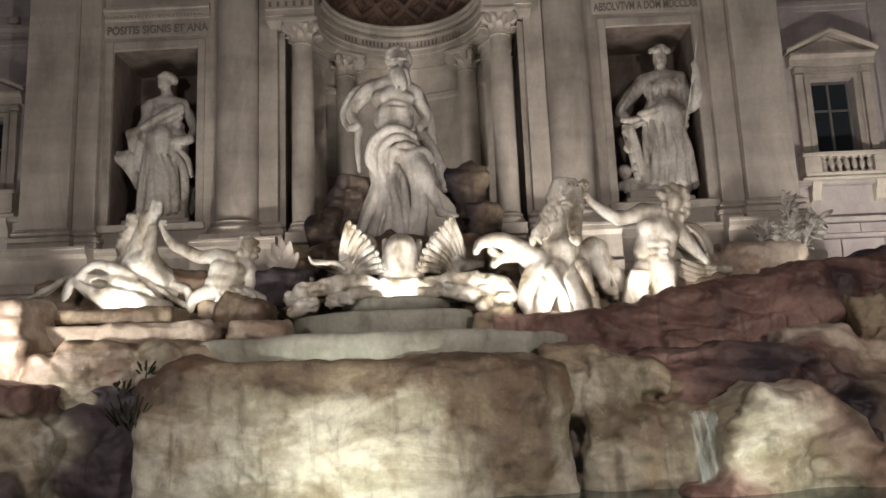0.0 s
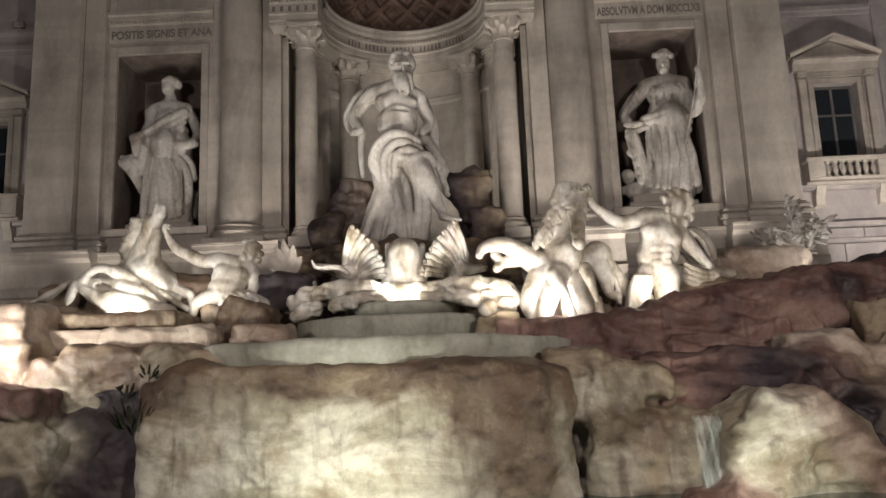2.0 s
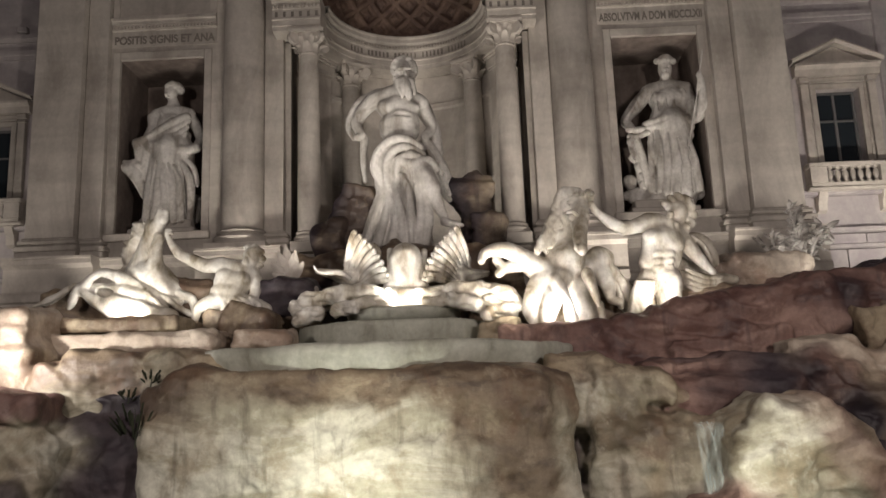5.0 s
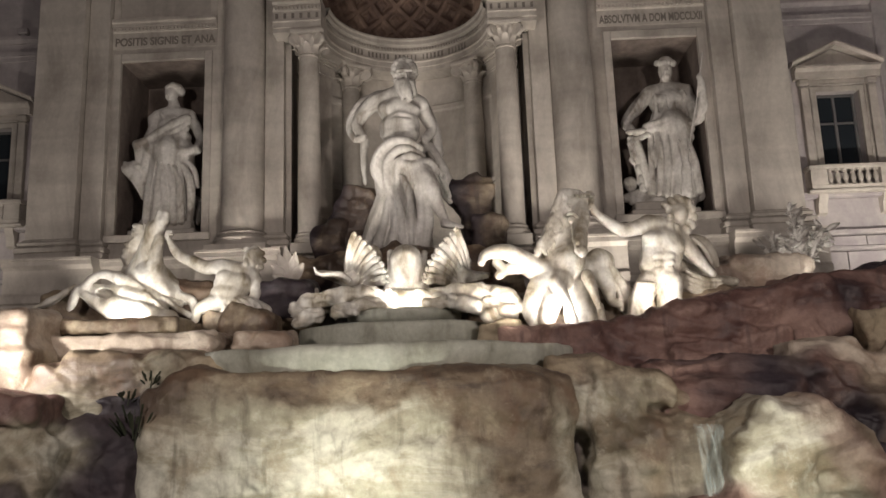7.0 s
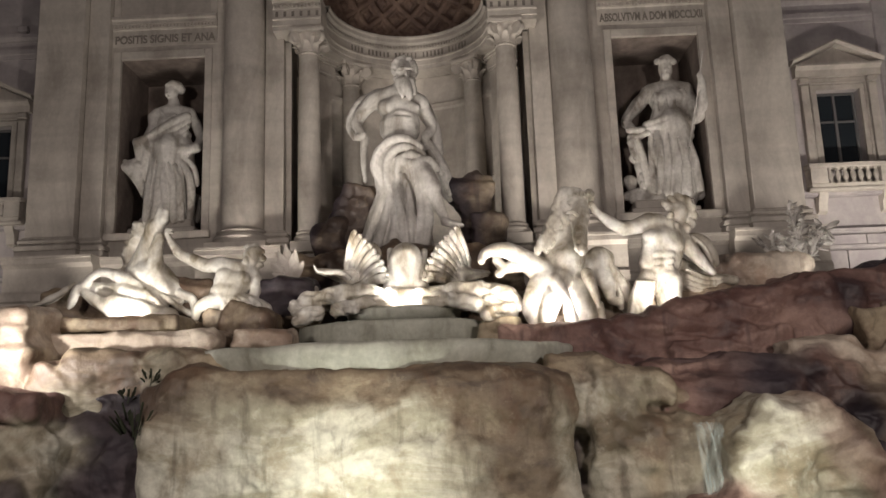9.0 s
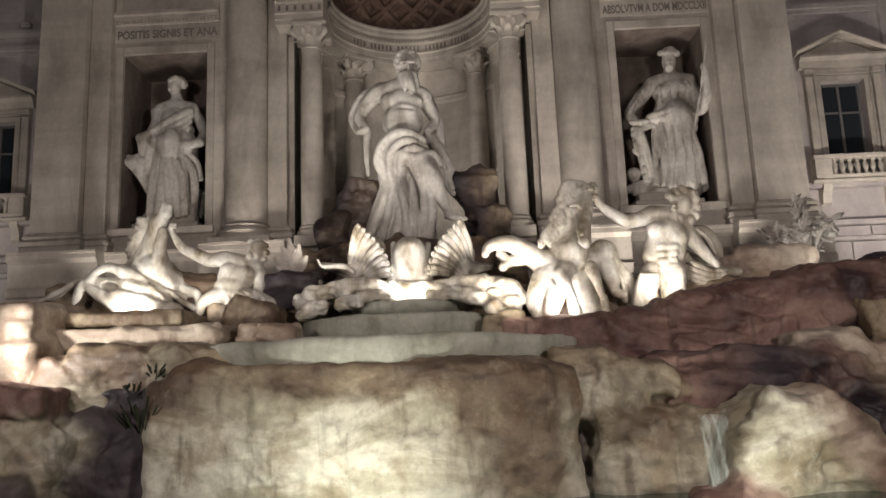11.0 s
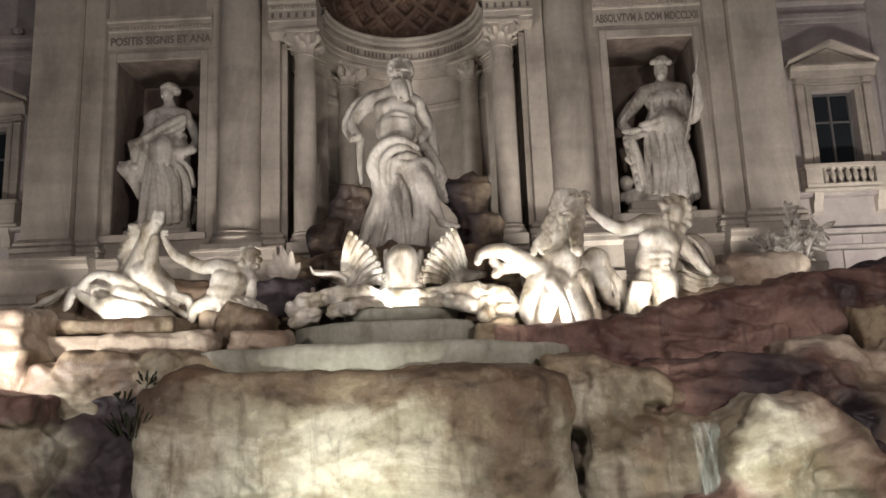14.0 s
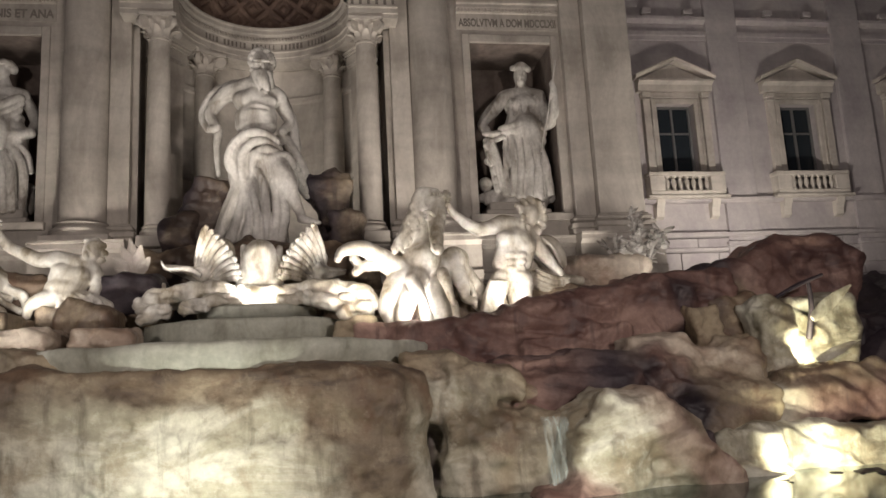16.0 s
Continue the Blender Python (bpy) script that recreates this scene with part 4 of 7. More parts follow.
# ---- the rocks ----
# rough rock bed under everything, near-black to put shade into the gaps
def bed():
    nx, ny = 220, 90
    x, y = np.meshgrid(np.linspace(-24, 28, nx), np.linspace(17.0, 26.4, ny), indexing="ij")
    p = np.stack((x, y, 0 * x), -1)
    side = np.clip((np.abs(x - 0.0) - 4.0) / 8.0, 0, 1)
    z = 0.1 + (y - 16) * (0.26 + 0.10 * side) + 0.9 * side * np.clip((y - 16) / 3, 0, 1) + 0.45 * fbm(p * 0.6, 3, 5) + 0.25 * np.abs(fbm(p * 1.3, 8, 3))
    z = np.where(y < 17.13, -1.2, z)
    v = np.stack((x, y, z), -1).reshape(-1, 3)
    i = np.arange(nx * ny).reshape(nx, ny)
    q = np.stack((i[:-1, :-1], i[1:, :-1], i[1:, 1:], i[:-1, 1:]), -1).reshape(-1, 4)
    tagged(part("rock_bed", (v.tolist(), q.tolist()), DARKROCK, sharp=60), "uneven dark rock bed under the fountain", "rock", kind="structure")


bed()

# the cascade under the wide basin
crag = Crag()
crag.block((-0.75, 18.4, 0.25), (4.0, 2.6, 1.82), LIME)
crag.block((-0.85, 16.20, 1.93), (3.3, 0.6, 0.32), BROWN, 1)
crag.block((2.01, 16.10, 1.74), (1.25, 0.55, 0.42), BROWN, 4)
crag.block((-1.48, 16.20, 0.86), (2.7, 0.7, 0.85), LIME, 7)
crag.block((-0.50, 16.12, 0.15), (2.6, 0.7, 0.75), LIME, 5)
crag.block((2.31, 16.20, 0.74), (1.0, 0.7, 1.2), BROWN, -3)
crag.block((1.38, 16.10, 0.02), (0.8, 0.7, 0.7), LIME)
crag.block((3.33, 16.50, 0.38), (0.46, 0.70, 1.05), LIME, -7)
crag.block((-3.96, 16.20, 1.50), (0.7, 0.7, 0.75), BROWN, -12)
crag.block((-4.00, 16.10, 0.29), (0.7, 0.7, 0.9), LIME)
crag.block((3.23, 16.50, 1.57), (0.65, 0.6, 0.55), BROWN)
crag.make("cascade_rock", "big lime-crusted cascade rock stained brown under the basin", k=0.5, rough=0.09, seed=11, ledge=0.03)

# rocks towards the left seahorse
crag = Crag()
crag.block((-4.98, 17.40, 2.27), (1.82, 1.00, 0.59), BROWN, 2)
crag.block((-6.78, 16.90, 2.27), (0.60, 0.60, 0.33), BROWN, 12)
crag.block((-6.56, 17.10, 1.63), (0.83, 0.80, 0.36), LIME)
crag.block((-8.22, 17.25, 2.54), (0.76, 0.90, 0.58), BLEACHED, 4)
crag.block((-8.49, 17.35, 3.35), (0.87, 0.90, 0.58), BLEACHED, -3)
crag.block((-4.56, 16.90, 2.35), (0.42, 0.60, 0.45), LIME)
crag.make("rock_outcrop", "pale lamp-lit rock outcrop below the slabs", rough=0.10, seed=21, ledge=0.06)
crag = Crag()
# DEEP blocks paint the shade of the hollow into the stone
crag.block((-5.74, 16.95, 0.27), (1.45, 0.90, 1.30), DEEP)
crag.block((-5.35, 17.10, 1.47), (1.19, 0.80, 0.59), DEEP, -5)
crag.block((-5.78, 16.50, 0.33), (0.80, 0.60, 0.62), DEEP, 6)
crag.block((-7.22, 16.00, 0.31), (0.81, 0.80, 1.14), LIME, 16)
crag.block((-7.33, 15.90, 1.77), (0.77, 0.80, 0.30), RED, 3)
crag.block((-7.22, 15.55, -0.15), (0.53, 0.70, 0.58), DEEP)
crag.make("rock_outcrop", "wet rock hollow with shade in its dark colour and a mossy pale edge", rough=0.12, seed=22, ledge=0.06)
for c, rr, mat, label, seed, lean in (
        ((-7.34, 19.20, 3.63), (2.43, 1.1, 0.18), BROWN, "long thin brown rock slab", 26, 1), ((-5.97, 18.70, 3.12), (2.08, 1.1, 0.27), BLEACHED, "pale flat-topped travertine slab", 27, 0),
        ((-4.27, 18.10, 3.16), (0.43, 0.5, 0.20), BLEACHED, "pale squared end block of a slab", 28, 0), ((-2.93, 18.30, 3.15), (0.65, 0.5, 0.23), BLEACHED, "small pale flat rock by the basin", 29, 0),
        ((-3.56, 19.60, 3.64), (0.65, 0.6, 0.44), BROWN, "weathered brown travertine rock", 30, 15), ((-4.27, 20.30, 3.85), (0.6, 0.5, 0.25), BROWN, "weathered brown rock under the sea-god", 49, 0),
        ((-2.41, 20.90, 3.99), (0.36, 0.4, 0.26), BLEACHED, "small pale rock behind the upper basin", 72, 8), ((2.60, 19.60, 3.24), (0.5, 0.5, 0.30), BROWN, "small brown rock beside the upper basin", 73, -8),
        ((-9.24, 19.90, 3.01), (1.6, 1.0, 0.8), BROWN, "weathered brown rock behind the slabs", 32, 0)):
    crag = Crag()
    crag.block(c, rr, mat, lean)
    crag.block(Vector(c) + Vector((rr[0] * 0.3, -0.12, -rr[2] * 0.15)), (rr[0] * 0.55, rr[1], rr[2] * 0.8), mat, lean + (14 if rr[0] < 1 else 3))
    slab = rr[0] > 4 * rr[2]
    crag.make("rock", label, 0.05, 0.12, 0.05 if slab else 0.10, seed, ledge=0.015 if slab else 0.06)

# rocks towards the right seahorse
crag = Crag()
crag.block((4.73, 19.50, 2.89), (1.15, 1.00, 0.50), RED, -6)
crag.block((6.71, 19.50, 2.88), (1.81, 1.20, 0.70), RED, -10)
crag.block((8.84, 19.60, 3.27), (1.75, 1.20, 0.74), RED, -12)
crag.block((11.03, 19.85, 3.69), (1.37, 1.10, 0.70), RED, -5)
crag.block((7.81, 18.95, 2.55), (1.43, 0.90, 0.42), RED, -6)
crag.block((3.28, 19.70, 3.10), (0.76, 0.80, 0.26), RED, 2)
# hollow in the ridge, its shade put into the block's colour
crag.block((10.58, 19.20, 3.37), (0.63, 0.60, 0.61), DEEP, -14)
crag.block((9.61, 18.90, 2.95), (0.36, 0.60, 0.30), RED, -20)
crag.make("rock_outcrop", "long sloping reddish-brown rock ridge", k=0.26, rough=0.15, seed=33, ledge=0.09)
crag = Crag()
crag.block((14.95, 20.60, 4.11), (1.30, 1.1, 1.35), RED, -4)
crag.block((13.68, 20.40, 3.88), (0.9, 1.0, 1.0), RED, -30)
crag.block((15.82, 20.50, 3.82), (0.75, 0.9, 1.2), RED, 10)
crag.block((12.05, 20.70, 3.81), (1.2, 1.0, 0.75), DEEP, -14)
crag.block((12.11, 19.30, 2.75), (0.75, 0.7, 1.0), BROWN)
crag.block((12.21, 18.80, 1.99), (0.7, 0.7, 0.7), BROWN)
crag.block((16.60, 20.00, 2.16), (1.2, 0.8, 1.0), DEEP)
crag.make("rock_outcrop", "tall reddish rock with a rounded top", seed=37)
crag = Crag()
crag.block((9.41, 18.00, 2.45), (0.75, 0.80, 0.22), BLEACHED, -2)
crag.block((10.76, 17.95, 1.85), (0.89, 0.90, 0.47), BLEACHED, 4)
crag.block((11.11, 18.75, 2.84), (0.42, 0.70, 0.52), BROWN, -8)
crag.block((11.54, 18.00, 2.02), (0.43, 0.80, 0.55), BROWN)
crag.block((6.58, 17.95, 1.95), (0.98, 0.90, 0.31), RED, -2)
# DEEP blocks carry the shade under the slabs in their colour
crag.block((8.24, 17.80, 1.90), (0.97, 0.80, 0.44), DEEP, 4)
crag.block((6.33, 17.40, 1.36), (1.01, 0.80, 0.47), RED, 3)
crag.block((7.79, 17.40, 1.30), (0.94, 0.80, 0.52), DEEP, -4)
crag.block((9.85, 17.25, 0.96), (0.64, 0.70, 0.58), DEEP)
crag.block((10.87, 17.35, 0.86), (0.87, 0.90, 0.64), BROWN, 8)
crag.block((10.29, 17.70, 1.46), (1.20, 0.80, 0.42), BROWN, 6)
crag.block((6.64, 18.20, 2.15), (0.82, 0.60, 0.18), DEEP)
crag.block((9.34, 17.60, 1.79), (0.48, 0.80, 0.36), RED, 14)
crag.make("rock_outcrop", "pale slabs over a reddish wet hollow with shade in its colour", k=0.30, rough=0.17, seed=42, ledge=0.07)
crag = Crag()
crag.block((5.10, 17.05, 1.78), (0.81, 0.90, 0.28), BROWN, 5)
crag.block((5.06, 17.20, 1.26), (1.30, 0.60, 0.44), RED)
crag.block((4.27, 16.90, 1.34), (0.95, 0.80, 0.45), LIME, 4)
crag.block((3.92, 17.15, 2.04), (0.59, 0.70, 0.43), BROWN, 6)
crag.block((5.37, 16.75, 0.22), (1.07, 0.90, 0.87), BROWN, 3)
crag.block((5.23, 16.30, 0.57), (0.42, 0.60, 0.33), BROWN, -18)
crag.block((6.31, 16.70, 0.16), (0.67, 0.80, 0.84), LIME, -4)
# gap beside the cascade: the block's near-black colour is its shade
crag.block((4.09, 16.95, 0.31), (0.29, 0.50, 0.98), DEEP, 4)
crag.block((4.54, 16.45, 0.23), (0.30, 0.60, 0.83), LIME, -4)
crag.block((3.92, 16.80, 1.28), (0.37, 0.60, 0.35), LIME, 8)
crag.make("rock_outcrop", "lime-crusted rocks beside the cascade", k=0.30, rough=0.17, seed=44, ledge=0.06)
crag = Crag()
crag.block((7.26, 15.75, -0.07), (0.81, 0.90, 1.12), LIME, 2)
crag.block((7.58, 15.80, 0.90), (0.62, 0.80, 0.47), LIME, 24)
crag.block((7.71, 15.90, 1.21), (0.43, 0.60, 0.21), BLEACHED, 14)
crag.block((8.95, 15.55, 0.22), (1.45, 0.55, 0.36), RED, 47)
crag.block((8.75, 15.50, 0.30), (1.30, 0.50, 0.22), BLEACHED, 47)
crag.block((6.39, 15.05, -0.71), (0.70, 0.50, 0.34), RED, 4)
crag.block((9.03, 16.30, -0.33), (0.71, 0.60, 1.03), DEEP, 10)
crag.block((8.38, 15.85, -0.15), (0.40, 0.70, 1.11), LIME, 22)
crag.make("rock_outcrop", "pale rough rock with a slanting slab in the pool", k=0.34, rough=0.20, seed=47, ledge=0.06)
crag = Crag()
crag.block((12.67, 18.10, 2.49), (0.46, 0.5, 0.85), LIME, 5)
crag.block((12.55, 18.20, 3.06), (0.4, 0.4, 0.5), LIME, -20)
crag.block((14.40, 18.90, 2.62), (1.0, 0.5, 0.9), LIME)
crag.block((13.83, 17.50, 0.99), (1.5, 0.9, 0.50), RED, 2)
crag.block((13.40, 17.40, 1.54), (1.2, 0.7, 0.22), BROWN, -2)
crag.block((12.17, 17.20, 0.88), (0.25, 0.4, 0.6), LIME)
crag.make("rock_outcrop", "lamp-lit carved rock alcove above a reddish shelf", 0.05, seed=51)
crag = Crag()
crag.block((10.74, 16.60, -0.00), (0.75, 0.6, 0.55), LIME, -10)
crag.block((12.14, 16.90, 0.02), (0.9, 0.6, 0.60), LIME)
crag.block((13.67, 16.90, -0.08), (1.0, 0.7, 0.55), LIME, 6)
crag.block((10.73, 16.00, -0.54), (0.9, 0.4, 0.22), LIME, 14)
crag.block((11.12, 14.70, -0.81), (0.9, 0.4, 0.32), DEEP)
crag.block((12.56, 15.00, -0.79), (0.7, 0.5, 0.32), DEEP)
crag.make("rock_outcrop", "pale rocks lit yellow by a lamp at the water", 0.05, seed=53)

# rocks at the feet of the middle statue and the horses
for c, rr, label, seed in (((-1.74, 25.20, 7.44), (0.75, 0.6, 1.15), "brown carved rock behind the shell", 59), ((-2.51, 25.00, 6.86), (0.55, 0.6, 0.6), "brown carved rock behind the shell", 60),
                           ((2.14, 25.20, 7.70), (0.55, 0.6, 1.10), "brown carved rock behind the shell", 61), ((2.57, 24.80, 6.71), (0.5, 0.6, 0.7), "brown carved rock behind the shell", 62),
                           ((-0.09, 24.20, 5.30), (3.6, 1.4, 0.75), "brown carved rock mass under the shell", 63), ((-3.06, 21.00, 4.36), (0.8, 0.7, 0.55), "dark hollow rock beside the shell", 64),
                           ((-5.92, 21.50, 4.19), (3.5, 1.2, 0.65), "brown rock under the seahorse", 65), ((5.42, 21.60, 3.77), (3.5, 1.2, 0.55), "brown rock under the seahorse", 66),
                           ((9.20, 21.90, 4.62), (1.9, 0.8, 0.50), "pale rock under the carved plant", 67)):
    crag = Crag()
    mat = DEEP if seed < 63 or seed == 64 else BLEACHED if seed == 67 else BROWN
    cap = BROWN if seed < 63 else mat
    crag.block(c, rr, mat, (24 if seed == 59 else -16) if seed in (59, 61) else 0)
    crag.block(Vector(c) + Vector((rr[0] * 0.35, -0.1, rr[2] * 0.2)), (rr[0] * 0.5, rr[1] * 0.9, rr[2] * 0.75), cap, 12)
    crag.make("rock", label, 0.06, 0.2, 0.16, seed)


# ---- the sculptures ----


def statue(name, sc, label, mat=MARBLE, step=0.05, rough=0.012, seed=1, group="", drape=0.02):
    ob = part(name, sc.mesh(step, rough, 4.0, seed, drape), mat, sharp=80)
    return tagged(ob, label, "statue", group)


def tube(bm, pts, radii, seg=10, flat=1.0):
    """A smooth tapering rod through some points."""
    P = [Vector(p) for p in pts]
    n, fine, rad = len(P), [], []
    for i in range(n - 1):
        a, b, c, d = P[max(i - 1, 0)], P[i], P[i + 1], P[min(i + 2, n - 1)]
        for k in range(6):
            t = k / 6
            fine.append(0.5 * ((2 * b) + (c - a) * t + (2 * a - 5 * b + 4 * c - d) * t * t + (3 * b - a - 3 * c + d) * t ** 3))
            rad.append(radii[i] + (radii[i + 1] - radii[i]) * t)
    fine.append(P[-1])
    rad.append(radii[-1])
    rings = []
    for i, c in enumerate(fine):
        w = (fine[min(i + 1, len(fine) - 1)] - fine[max(i - 1, 0)]).normalized()
        u = w.cross(Vector((0, 1, 0.05))).normalized()
        v = w.cross(u)
        rings.append([bm.verts.new(c + (u * math.cos(6.2832 * k / seg) + v * flat * math.sin(6.2832 * k / seg)) * rad[i]) for k in range(seg)])
    for p, q in zip(rings, rings[1:]):
        for k in range(seg):
            bm.faces.new((p[k], p[(k + 1) % seg], q[(k + 1) % seg], q[k]))
    bm.faces.new(rings[0][::-1])
    bm.faces.new(rings[-1])


# middle statue: bearded giant in a wind-blown cloak, stepping forward
s = Sculpt()
s.lump((0.04, 24.50, 12.33), (0.30, 0.36, 0.43), 0.07)
s.lump((-0.24, 24.42, 12.26), (0.11, 0.15, 0.11), 0.03)
s.lump((-0.25, 24.42, 12.48), (0.13, 0.15, 0.13), 0.03)
s.lump((-0.16, 24.42, 12.66), (0.13, 0.15, 0.13), 0.03)
s.lump((0.01, 24.42, 12.73), (0.15, 0.15, 0.15), 0.03)
s.lump((0.20, 24.42, 12.70), (0.13, 0.15, 0.13), 0.03)
s.lump((0.35, 24.42, 12.57), (0.13, 0.15, 0.13), 0.03)
s.lump((0.42, 24.42, 12.37), (0.13, 0.15, 0.13), 0.03)
s.lump((0.39, 24.42, 12.16), (0.11, 0.15, 0.11), 0.03)
s.lump((-0.23, 24.42, 12.07), (0.09, 0.15, 0.09), 0.03)
s.lump((0.37, 24.42, 11.98), (0.09, 0.15, 0.09), 0.03)
s.lump((0.11, 24.42, 12.61), (0.15, 0.15, 0.15), 0.03)
s.lump((-0.08, 24.42, 12.58), (0.13, 0.15, 0.13), 0.03)
s.lump((-0.27, 24.40, 12.58), (0.08, 0.11, 0.08), 0.02)
s.lump((-0.11, 24.40, 12.77), (0.08, 0.11, 0.08), 0.02)
s.lump((0.09, 24.40, 12.82), (0.08, 0.11, 0.08), 0.02)
s.lump((0.30, 24.40, 12.73), (0.08, 0.11, 0.08), 0.02)
s.lump((0.44, 24.40, 12.48), (0.08, 0.11, 0.08), 0.02)
s.lump((0.47, 24.40, 12.24), (0.08, 0.11, 0.08), 0.02)
s.lump((-0.31, 24.40, 12.34), (0.08, 0.11, 0.08), 0.02)
s.chain((((0.07, 24.20, 11.84), 0.22), ((0.16, 24.10, 11.56), 0.18), ((0.26, 24.10, 11.32), 0.11)), 0.03)
s.chain((((-0.12, 24.20, 11.89), 0.13), ((-0.06, 24.12, 11.58), 0.11), ((0.03, 24.10, 11.37), 0.07)), 0.02)
s.chain((((0.31, 24.20, 11.87), 0.13), ((0.39, 24.20, 11.63), 0.09), ((0.39, 24.20, 11.44), 0.07)), 0.02)
s.lump((0.14, 24.12, 12.10), (0.07, 0.09, 0.13), 0.03)
s.chain((((-0.12, 24.10, 12.28), 0.06), ((0.07, 24.08, 12.28), 0.06), ((0.33, 24.10, 12.26), 0.06)), 0.02)
s.lump((-0.02, 24.05, 12.13), (0.06, 0.06, 0.05), 0.02, 0, -1)
s.lump((0.25, 24.05, 12.12), (0.06, 0.06, 0.05), 0.02, 0, -1)
s.chain((((-0.02, 24.55, 11.95), 0.26), ((-0.14, 24.62, 11.59), 0.36)), 0.06)
s.chain((((-0.86, 24.62, 11.43), 0.32), ((-0.17, 24.65, 11.52), 0.39), ((0.54, 24.62, 11.24), 0.32)), 0.07)
s.lump((-0.17, 24.55, 11.09), (0.67, 0.45, 0.46), 0.07)
s.lump((-0.48, 24.30, 11.07), (0.35, 0.22, 0.22), 0.08)
s.lump((0.22, 24.30, 10.98), (0.33, 0.22, 0.22), 0.08)
s.lump((-0.04, 24.42, 10.61), (0.55, 0.46, 0.44), 0.08)
s.lump((-0.12, 24.45, 10.20), (0.64, 0.46, 0.37), 0.07)
s.lump((-0.14, 24.45, 10.47), (0.65, 0.46, 0.44), 0.07)
s.chain((((-0.62, 24.02, 10.70), 0.06), ((-0.14, 23.95, 10.71), 0.08), ((0.50, 24.02, 10.59), 0.06)), 0.03, cut=True)
s.chain((((0.01, 23.90, 10.57), 0.04), ((0.02, 23.88, 10.26), 0.04), ((-0.01, 23.90, 10.00), 0.04)), 0.03, cut=True)
s.chain((((-0.93, 24.60, 11.42), 0.28), ((-1.30, 24.62, 11.09), 0.23), ((-1.54, 24.60, 10.70), 0.19), ((-1.49, 24.50, 10.43), 0.17), ((-1.33, 24.35, 10.14), 0.14)), 0.03)
s.lump((-1.44, 24.35, 10.09), (0.17, 0.15, 0.11), 0.03)
s.chain((((-0.80, 24.85, 11.79), 0.15), ((-1.38, 24.90, 11.56), 0.15), ((-1.72, 24.95, 11.10), 0.15), ((-1.83, 24.90, 10.63), 0.13), ((-1.64, 24.75, 10.21), 0.11)), 0.04)
s.chain((((-1.32, 24.85, 10.19), 0.15), ((-1.37, 24.85, 9.53), 0.11), ((-1.34, 24.85, 8.72), 0.07)), 0.03)
s.chain((((0.61, 24.70, 11.19), 0.24), ((0.78, 24.80, 10.79), 0.21), ((0.90, 24.80, 10.43), 0.17), ((0.68, 24.50, 10.06), 0.14)), 0.03)
s.chain((((0.73, 25.00, 11.26), 0.17), ((1.00, 25.05, 10.43), 0.19), ((1.02, 25.00, 9.67), 0.24)), 0.05)
s.chain((((0.66, 24.80, 9.78), 0.30), ((1.04, 24.80, 9.06), 0.35), ((1.31, 24.80, 8.40), 0.26), ((1.41, 24.80, 8.06), 0.16)), 0.06)
s.chain((((0.78, 24.40, 9.53), 0.07), ((1.16, 24.40, 8.81), 0.09), ((1.40, 24.50, 8.07), 0.09)), 0.03)
s.chain((((0.99, 24.35, 9.23), 0.05), ((1.26, 24.40, 8.56), 0.06), ((1.38, 24.50, 8.02), 0.04)), 0.02, cut=True)
s.lump((-0.19, 24.40, 9.49), (0.73, 0.51, 0.55), 0.09)
s.chain((((0.51, 24.00, 9.52), 0.16), ((0.13, 23.85, 9.75), 0.16), ((-0.37, 23.85, 9.75), 0.16), ((-0.76, 23.95, 9.43), 0.16), ((-0.91, 24.05, 8.94), 0.16), ((-0.72, 24.15, 8.42), 0.13)), 0.03)
s.chain((((0.60, 24.00, 9.29), 0.13), ((0.17, 23.80, 9.49), 0.14), ((-0.24, 23.75, 9.40), 0.14), ((-0.51, 23.80, 9.05), 0.14), ((-0.53, 23.90, 8.49), 0.12), ((-0.39, 24.00, 8.02), 0.11)), 0.03)
s.chain((((0.64, 24.00, 9.08), 0.14), ((0.25, 23.75, 9.21), 0.16), ((-0.07, 23.75, 9.04), 0.14), ((-0.19, 23.80, 8.60), 0.12), ((-0.15, 23.90, 7.98), 0.12)), 0.03)
s.chain((((-0.12, 23.72, 9.07), 0.14), ((0.30, 23.70, 8.91), 0.14), ((0.77, 23.95, 9.06), 0.16), ((1.00, 24.20, 8.83), 0.14)), 0.03)
s.chain((((-0.47, 24.35, 9.15), 0.58), ((-0.42, 24.40, 8.22), 0.51), ((-0.25, 24.45, 6.56), 0.61)), 0.07)
s.chain((((0.23, 24.20, 9.07), 0.49), ((0.67, 23.80, 8.41), 0.39), ((0.88, 23.65, 8.07), 0.30)), 0.07)
s.chain((((0.88, 23.62, 8.06), 0.26), ((1.04, 23.68, 7.60), 0.22), ((1.23, 23.62, 7.15), 0.14), ((1.26, 23.60, 7.00), 0.14)), 0.04)
s.chain((((1.26, 23.55, 6.97), 0.14), ((1.54, 23.40, 6.86), 0.11), ((1.78, 23.30, 6.79), 0.07)), 0.03)
s.chain((((0.17, 24.25, 8.71), 0.47), ((0.18, 24.35, 7.62), 0.54), ((0.28, 24.40, 6.53), 0.57)), 0.07)
s.chain((((-0.63, 24.30, 8.20), 0.25), ((-0.90, 24.35, 7.39), 0.31), ((-1.15, 24.35, 6.72), 0.27)), 0.06)
s.chain((((-0.26, 23.85, 8.25), 0.12), ((-0.13, 23.80, 7.50), 0.14), ((-0.02, 23.78, 6.45), 0.16)), 0.04)
s.chain((((-0.03, 23.75, 8.54), 0.11), ((0.17, 23.70, 7.83), 0.12), ((0.22, 23.72, 6.50), 0.16)), 0.04)
